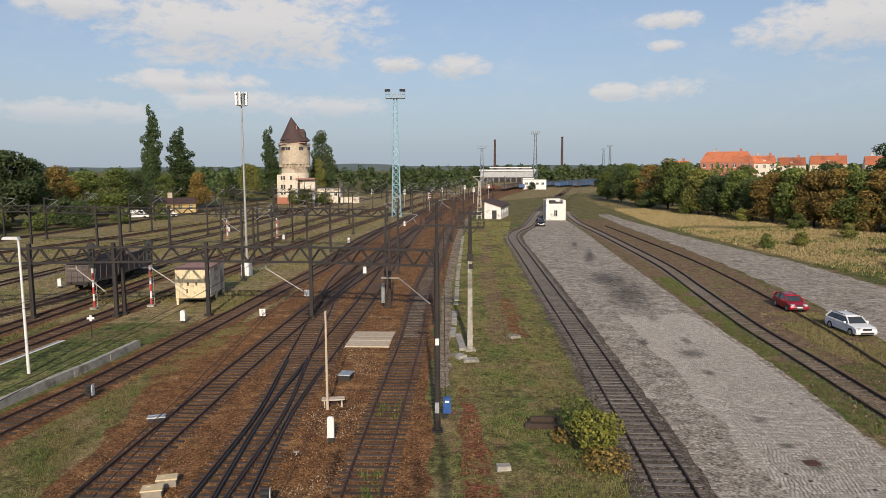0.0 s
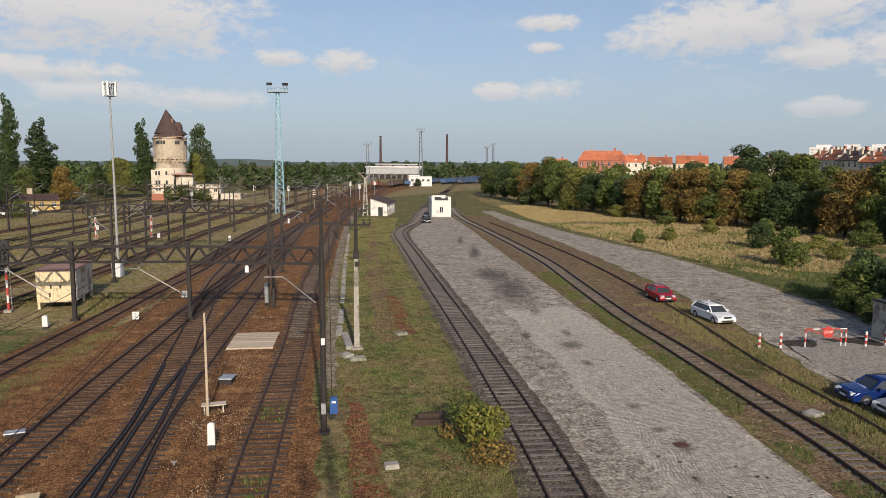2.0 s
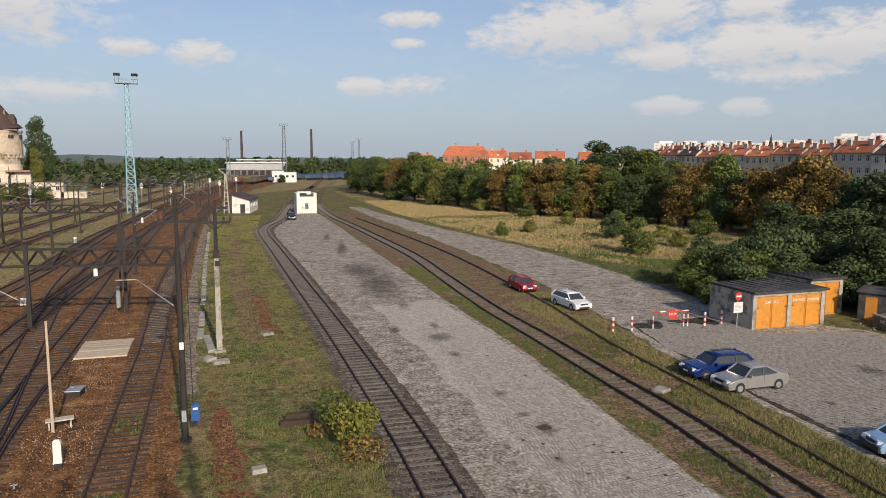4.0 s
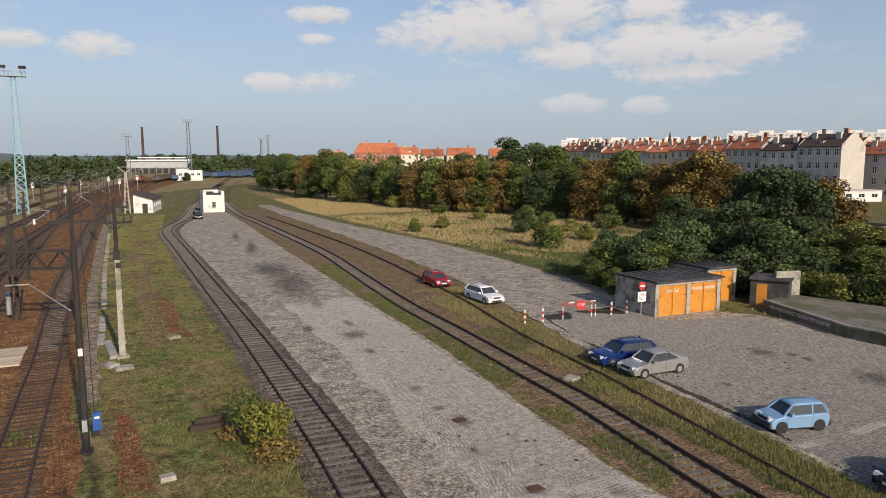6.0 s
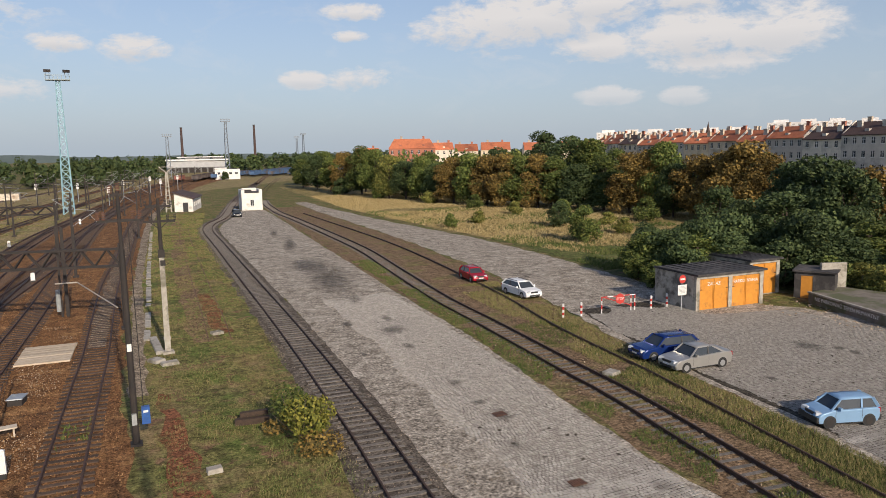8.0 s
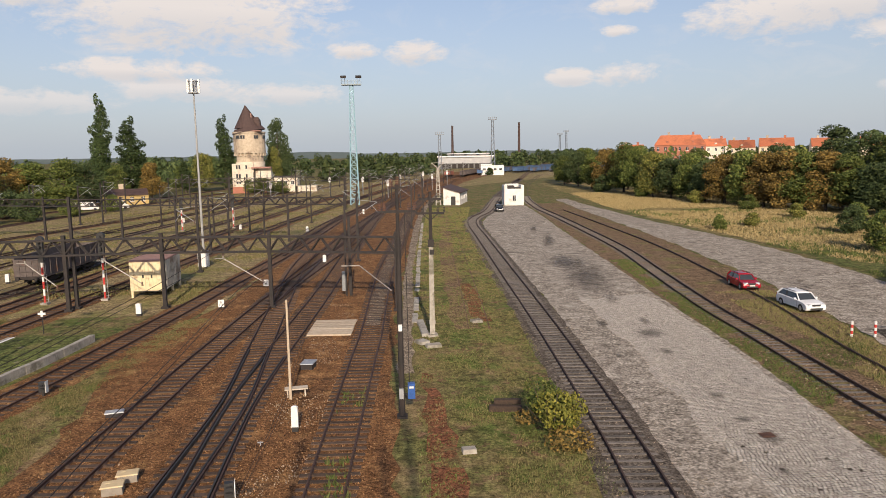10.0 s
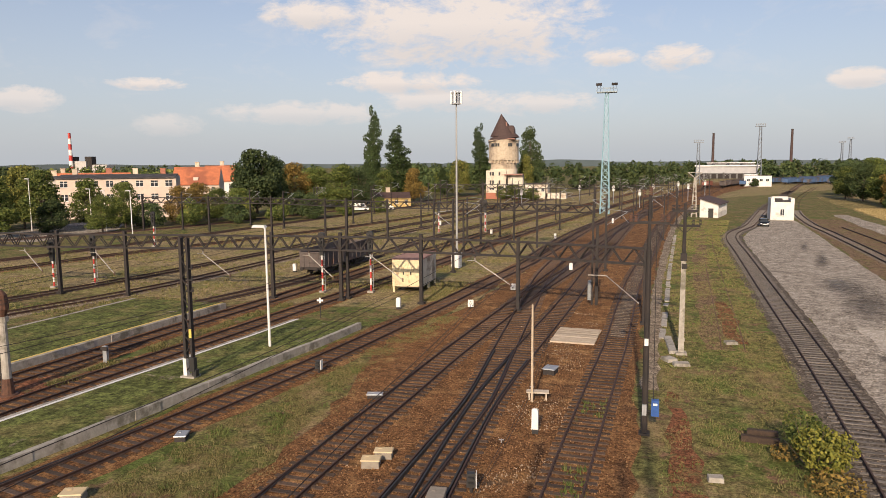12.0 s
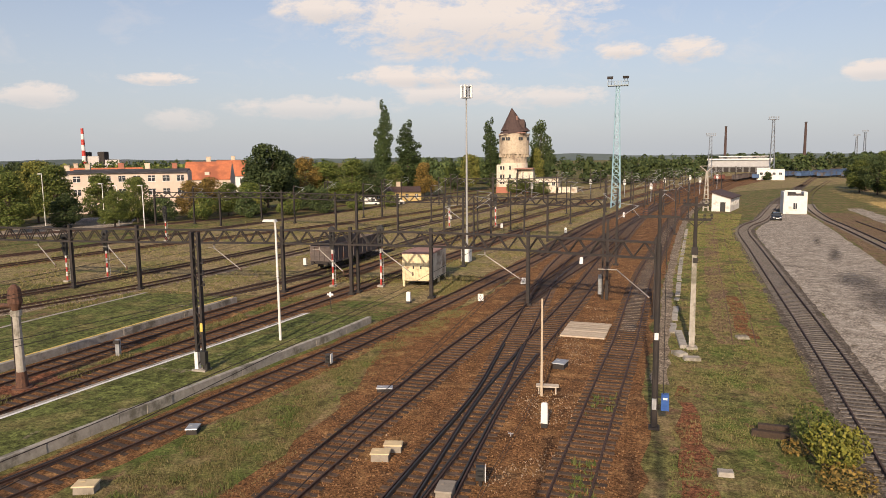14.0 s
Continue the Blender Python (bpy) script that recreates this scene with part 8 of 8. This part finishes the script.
VERGE = [(16, 0.6, 8.0), (30, 0.8, 8.4), (50, 1.2, 9.2), (80, 2.0, 10.8), (120, 5.0, 12.4), (165, 8.5, 18.0)]
tufts("verge_grass", VERGE, 15000, 0.09, 0.016, GREEN_BLADE, "short green grass in the verge beside the siding", 3, 0.08, 0.4)
tufts("verge_grass", VERGE, 12000, 0.08, 0.012, DULL_BLADE, "dry straw-coloured grass in the verge", 33, 0.05, 0.5)
tufts("verge_grass", VERGE, 16000, 0.10, 0.014, MIXED_BLADE, "dry and green grass in the verge", 4, -0.1)
tufts("weeds", [(16, 19.4, 22.0), (30, 20.5, 22.6), (50, 22.3, 24.0), (80, 24.8, 27.0)], 5500, 0.13, 0.02, GREEN_BLADE, "weeds along the overgrown siding", 5, -0.2)
tufts("weeds", [(14, 23.4, 26.3), (20, 24.2, 27.4), (26, 24.6, 28.0), (34, 25.4, 28.8), (44, 26.5, 31.0), (60, 28, 34)], 12000, 0.15, 0.017, MIXED_BLADE, "tall dry weeds between the siding and the yard", 6, -0.2)
tufts("weeds", [(14, 22.6, 26.3), (20, 23.2, 27.4), (26, 23.8, 28.0), (34, 24.4, 28.8), (44, 25.6, 30.0)], 7000, 0.14, 0.018, GREEN_BLADE, "green weeds between the siding and the yard", 16, 0.0)
tufts("weeds", [(16, -21.2, -15.8), (26, -20.2, -15.4), (40, -18.6, -16.6), (56, -16.6, -14.6)], 9000, 0.10, 0.016, MIXED_BLADE, "rough weeds beside the platform track", 7, -0.05, 0.6)
tufts("weeds", [(16, -21.2, -15.0), (26, -20.2, -14.6), (40, -18.6, -15.6), (56, -16.6, -14.0)], 5000, 0.10, 0.012, DULL_BLADE, "dry weeds beside the platform track", 37, 0.0, 0.7)
tufts("weeds", [(16, -21.2, -15.8), (26, -20.2, -15.4), (40, -18.6, -16.6)], 5000, 0.17, 0.018, GREEN_BLADE, "green weeds beside the platform track", 8, 0.22, 0.6)
tufts("weeds", [(24, -33.6, -32.9), (45, -33.2, -31.6), (58, -31.8, -30.6)], 2600, 0.2, 0.025, MIXED_BLADE, "weeds between the platform tracks", 9, 0.0, 0.5)
tufts("weeds", [(20, -2.6, -2.0), (30, -3.2, -1.9), (44, -2.6, -1.6)], 260, 0.25, 0.04, GREEN_BLADE, "green weeds between the rails", 10, 0.0)
tufts("meadow_grass", [(54, 60, 100), (75, 50, 104), (93, 49, 98), (128, 48, 92), (160, 48, 84), (208, 53, 78)], 40000, 0.27, 0.026, DRY_BLADE, "tall dry golden meadow grass", 11, -0.3, 0.08)
tufts("meadow_grass", [(60, 46, 70), (80, 49, 80), (110, 48, 90), (150, 47, 80)], 9000, 0.35, 0.03, GREEN_BLADE, "green patches of meadow grass", 12, 0.12, 0.09)
tufts("yard_grass", [(62, -30, -18), (90, -45, -15), (130, -60, -12), (180, -70, -10)], 16000, 0.16, 0.03, MIXED_BLADE, "rough grass between the yard tracks", 13, 0.0, 0.15)
tufts("yard_grass", [(40, -70, -46), (60, -75, -40), (90, -85, -38), (130, -85, -45)], 11000, 0.16, 0.035, MIXED_BLADE, "rough grass between the far left tracks", 14, 0.0, 0.15)

BED = [(19, -15.2, -0.2), (30, -15.0, -0.4), (45, -17.0, -0.3), (60, -14.8, 0.0), (90, -12.0, 1.5)]
stones("ballast_stones", BED, 42000, 0.034, STONE_BROWN, "loose rust-brown ballast stones", 21, -0.6)
stones("pale_stones", [(20, -7.2, -3.6), (32, -6.8, -3.6), (48, -6.4, -3.4), (60, -5.6, -2.6)], 3800, 0.036, STONE_PALE, "spilled pale gravel between the tracks", 22, 0.08)
stones("pale_stones", BED, 500, 0.042, STONE_PALE, "scattered pale stones on the ballast", 23, 0.15)
stones("pale_stones", [(18, 7.6, 11.6), (30, 8.0, 12.0), (50, 9.2, 13.4)], 1500, 0.032, STONE_PALE, "scattered gravel along the siding", 24, -0.3)
stones("pale_stones", [(16, 20.0, 28.0), (32, 21.0, 28.6), (60, 24.0, 34.0), (90, 27.0, 37.0)], 900, 0.055, STONE_PALE, "scattered pale rubble beside the siding", 25, 0.0)
stones("pale_stones", [(30, 46.5, 49.5), (40, 44.0, 50.0)], 260, 0.08, STONE_PALE, "rubble in front of the garages", 26, -0.2)


# ---- oil stains on the paving ----
def stain(x, y, w, l, rz):
    bm = bmesh.new()
    poly(bm, [(-1, -1, 0), (1, -1, 0), (1, 1, 0), (-1, 1, 0)])
    ob = part("oil_stain", bm, OIL)
    ob.matrix_world = pose(x, y, 0.075, 0, 0, rz) @ Matrix.Diagonal((w * 0.75, l * 0.75, 1, 1))
    tagged(ob, "dark irregular oil stain on the paving", "stain", "oil stains", "structure")


for i, (x, y, w, l, rz) in enumerate([(19.5, 70.5, 4.0, 18.3, -12), (18.3, 58.5, 1.2, 3.4, -12), (19.4, 79.5, 4.0, 10.5, -12), (17.4, 46.9, 1.9, 2.3, -12), (22.0, 99.5, 1.5, 16.0, -12), (16.8, 42.3, 0.8, 1.5, -12), (16.2, 34.2, 0.7, 1.0, -12), (16.0, 30.9, 0.7, 0.7, -12), (16.1, 28.8, 1.0, 1.6, -12), (14.9, 25.6, 0.5, 0.9, -12), (15.1, 21.2, 0.8, 0.7, -12), (36.9, 60.7, 0.5, 1.7, -12), (39.1, 30.4, 1.6, 2.1, -12), (40.3, 29.0, 0.8, 1.0, -12), (31.8, 26.8, 0.5, 0.8, -12), (40.3, 28.0, 0.8, 1.0, -12), (40.2, 23.4, 2.3, 3.5, -12), (15.0, 50.1, 0.8, 1.9, -12), (18.2, 50.4, 0.7, 2.0, -12), (22.9, 114.9, 1.1, 8.9, -12), (12.2, 30.0, 0.4, 0.5, -12), (13.6, 41.8, 0.4, 0.9, -12)]):
    stain(x, y, w, l, rz)


# ---- granite setts ----
def sett_field(name, rows, y0, y1, parent_label, near_y, seed, singles=300, size=0.175):
    """Setts laid in wavering courses across a strip: the nearest as single parts, the rest joined."""
    rs = random.Random(seed)
    base = thing(name, pose(0, 0, 0), parent_label, "paving", "", "structure")
    ys = [r[0] for r in rows]
    bm = bmesh.new()
    box(bm, (0, 0, 0), (size * 0.86, size * 0.82, 0.05), 0, 0.9)
    me1 = bpy.data.meshes.new("sett")
    bm.to_mesh(me1)
    bm.free()
    me1.materials.append(SETT_ONE)
    V, F, count = [], [], 0
    y = y0
    while y < y1:
        xl, xr = np.interp(y, ys, [r[1] for r in rows]), np.interp(y, ys, [r[2] for r in rows])
        x = xl + rs.uniform(0, size)
        while x < xr:
            w = size * rs.uniform(0.82, 1.15)
            cx, cy = x + w / 2, y + 0.07 * math.sin(x * 0.9 + y * 0.12) + 0.018 * math.sin(x * 3.1 + 1.3 * y) + rs.uniform(-0.012, 0.012)
            x += w
            edge = min(cx - xl - 0.7 * noise.noise((cx * 0.5, cy * 0.25, 3.0)) - 0.35, (y1 - 1.0 - y) * 0.22 + 1.2 * noise.noise((cx * 0.5, cy * 0.3, 8.0)))
            if edge < 0.0 or rs.random() < 0.002:
                continue
            z = 0.045 + rs.uniform(-0.007, 0.007)
            if y > near_y and count < singles:
                ob = new("sett", me1)
                ob.parent = base
                ob.location, ob.rotation_euler = (cx, cy, z - 0.01), (rs.uniform(-0.04, 0.04), rs.uniform(-0.04, 0.04), rs.uniform(-0.08, 0.08))
                count += 1
                continue
            hx, hy = w * 0.43, size * 0.41
            o = len(V)
            t = [rs.uniform(-0.006, 0.006) for _ in range(4)]
            V += [(cx - hx, cy - hy, 0.02), (cx + hx, cy - hy, 0.02), (cx + hx, cy + hy, 0.02), (cx - hx, cy + hy, 0.02),
                  (cx - hx * 0.85, cy - hy * 0.8, z + 0.015 + t[0]), (cx + hx * 0.85, cy - hy * 0.8, z + 0.015 + t[1]), (cx + hx * 0.85, cy + hy * 0.8, z + 0.015 + t[2]), (cx - hx * 0.85, cy + hy * 0.8, z + 0.015 + t[3])]
            F += [(o + 4, o + 5, o + 6, o + 7), (o, o + 1, o + 5, o + 4), (o + 1, o + 2, o + 6, o + 5), (o + 2, o + 3, o + 7, o + 6), (o + 3, o, o + 4, o + 7)]
        y += size * rs.uniform(0.94, 1.06)
    me = bpy.data.meshes.new("setts")
    me.from_pydata(V, [], F)
    me.materials.append(SETT_MANY)
    ob = new("setts", me)
    ob.parent = base
    ob["kind"] = "stuff"


SETT_MANY = island_mat("granite_setts", (0.27, 0.245, 0.215), (0.345, 0.315, 0.275), (0.43, 0.395, 0.35), 0.75)
SETT_ONE = SETT
R_ROAD = [(13.8, 13.3, 18.2), (22, 13.9, 18.8), (30, 14.4, 19.6), (42, 16.0, 20.8), (50, 16.6, 21.2)]
R_YARD = [(12.8, 26.7, 49.5), (16, 27.1, 49.2), (22, 28.3, 48.3), (28, 28.8, 47.1), (37.5, 30.7, 46.3), (40, 31.1, 39.7), (45.8, 32.7, 39.7)]
sheet("sett_bed", JOINT, R_ROAD, 0.036, "dark dirt in the joints of the setts", "paving", 0.08, 0.8)
sheet("sett_bed", JOINT, R_YARD, 0.036, "dark dirt in the joints of the setts", "paving", 0.08, 0.8)
sett_field("sett_paving", [(12, 12.2, 18.3), (22, 12.8, 18.9), (30, 13.3, 19.7), (42, 14.6, 20.9), (66, 15.8, 22.4)], 14, 60, "grey granite setts of the yard road", 19.5, 31)
sett_field("sett_paving", [(10, 26.0, 50), (16, 26.8, 49.5), (22, 28.0, 48.6), (28, 28.5, 47.4), (38, 30.6, 46.6), (40, 30.8, 40.0), (46, 32.6, 40.0)], 13, 46, "grey granite setts of the parking yard", 19.0, 32)


# ---- the overgrown dead track and the cable trough in the verge ----
def old_track():
    base = thing("overgrown_track", pose(0, 0, 0), "rusty rails of a disused track sunk in weeds", "railway track", "", "structure")
    mid = [(5.95, 50.0), (6.35, 56.0), (7.05, 70.0), (8.1, 90.0), (9.15, 110.0), (10.6, 130.0), (13.6, 152.0), (17.5, 172.0)]
    for off in (-0.75, 0.75):
        one("rail", STEEL_RUST, lambda bm: [beam(bm, (a[0] + off, a[1], -0.03), (b[0] + off, b[1] + 0.05, -0.03), 0.075, 0.15) for a, b in zip(mid, mid[1:])], base)


old_track()
sheet("dirt_strip", RED_SOIL, [(52, 5.9, 6.9), (60, 6.1, 7.3), (68, 6.5, 7.4)], 0.035, "brown bare soil between the old rails", "bare soil", 0.3)


def cable_trough():
    base = thing("cable_trough", pose(0, 0, 0), "weathered concrete cable trough with lids in the grass", "cable trough", "", "structure")
    line = [(1.25, 49.5), (1.4, 52.3), (2.1, 65.7), (3.0, 85.5), (4.5, 112.9), (5.4, 128.7)]
    rng = random.Random(91)
    for (x0, y0), (x1, y1) in zip(line, line[1:]):
        n = max(1, int((y1 - y0) / 1.0))
        turn = -math.degrees(math.atan2(x1 - x0, y1 - y0))
        for i in range(n):
            if rng.random() < 0.35:
                continue
            f = (i + 0.5) / n
            x, y = x0 + (x1 - x0) * f, y0 + (y1 - y0) * f
            one("lid", CONCRETE, lambda bm: box(bm, (x + rng.uniform(-0.03, 0.03), y, 0.03 + rng.uniform(-0.03, 0.03)), (0.42, (y1 - y0) / n * 0.96, 0.12), turn + rng.uniform(-5, 5)), base)


cable_trough()
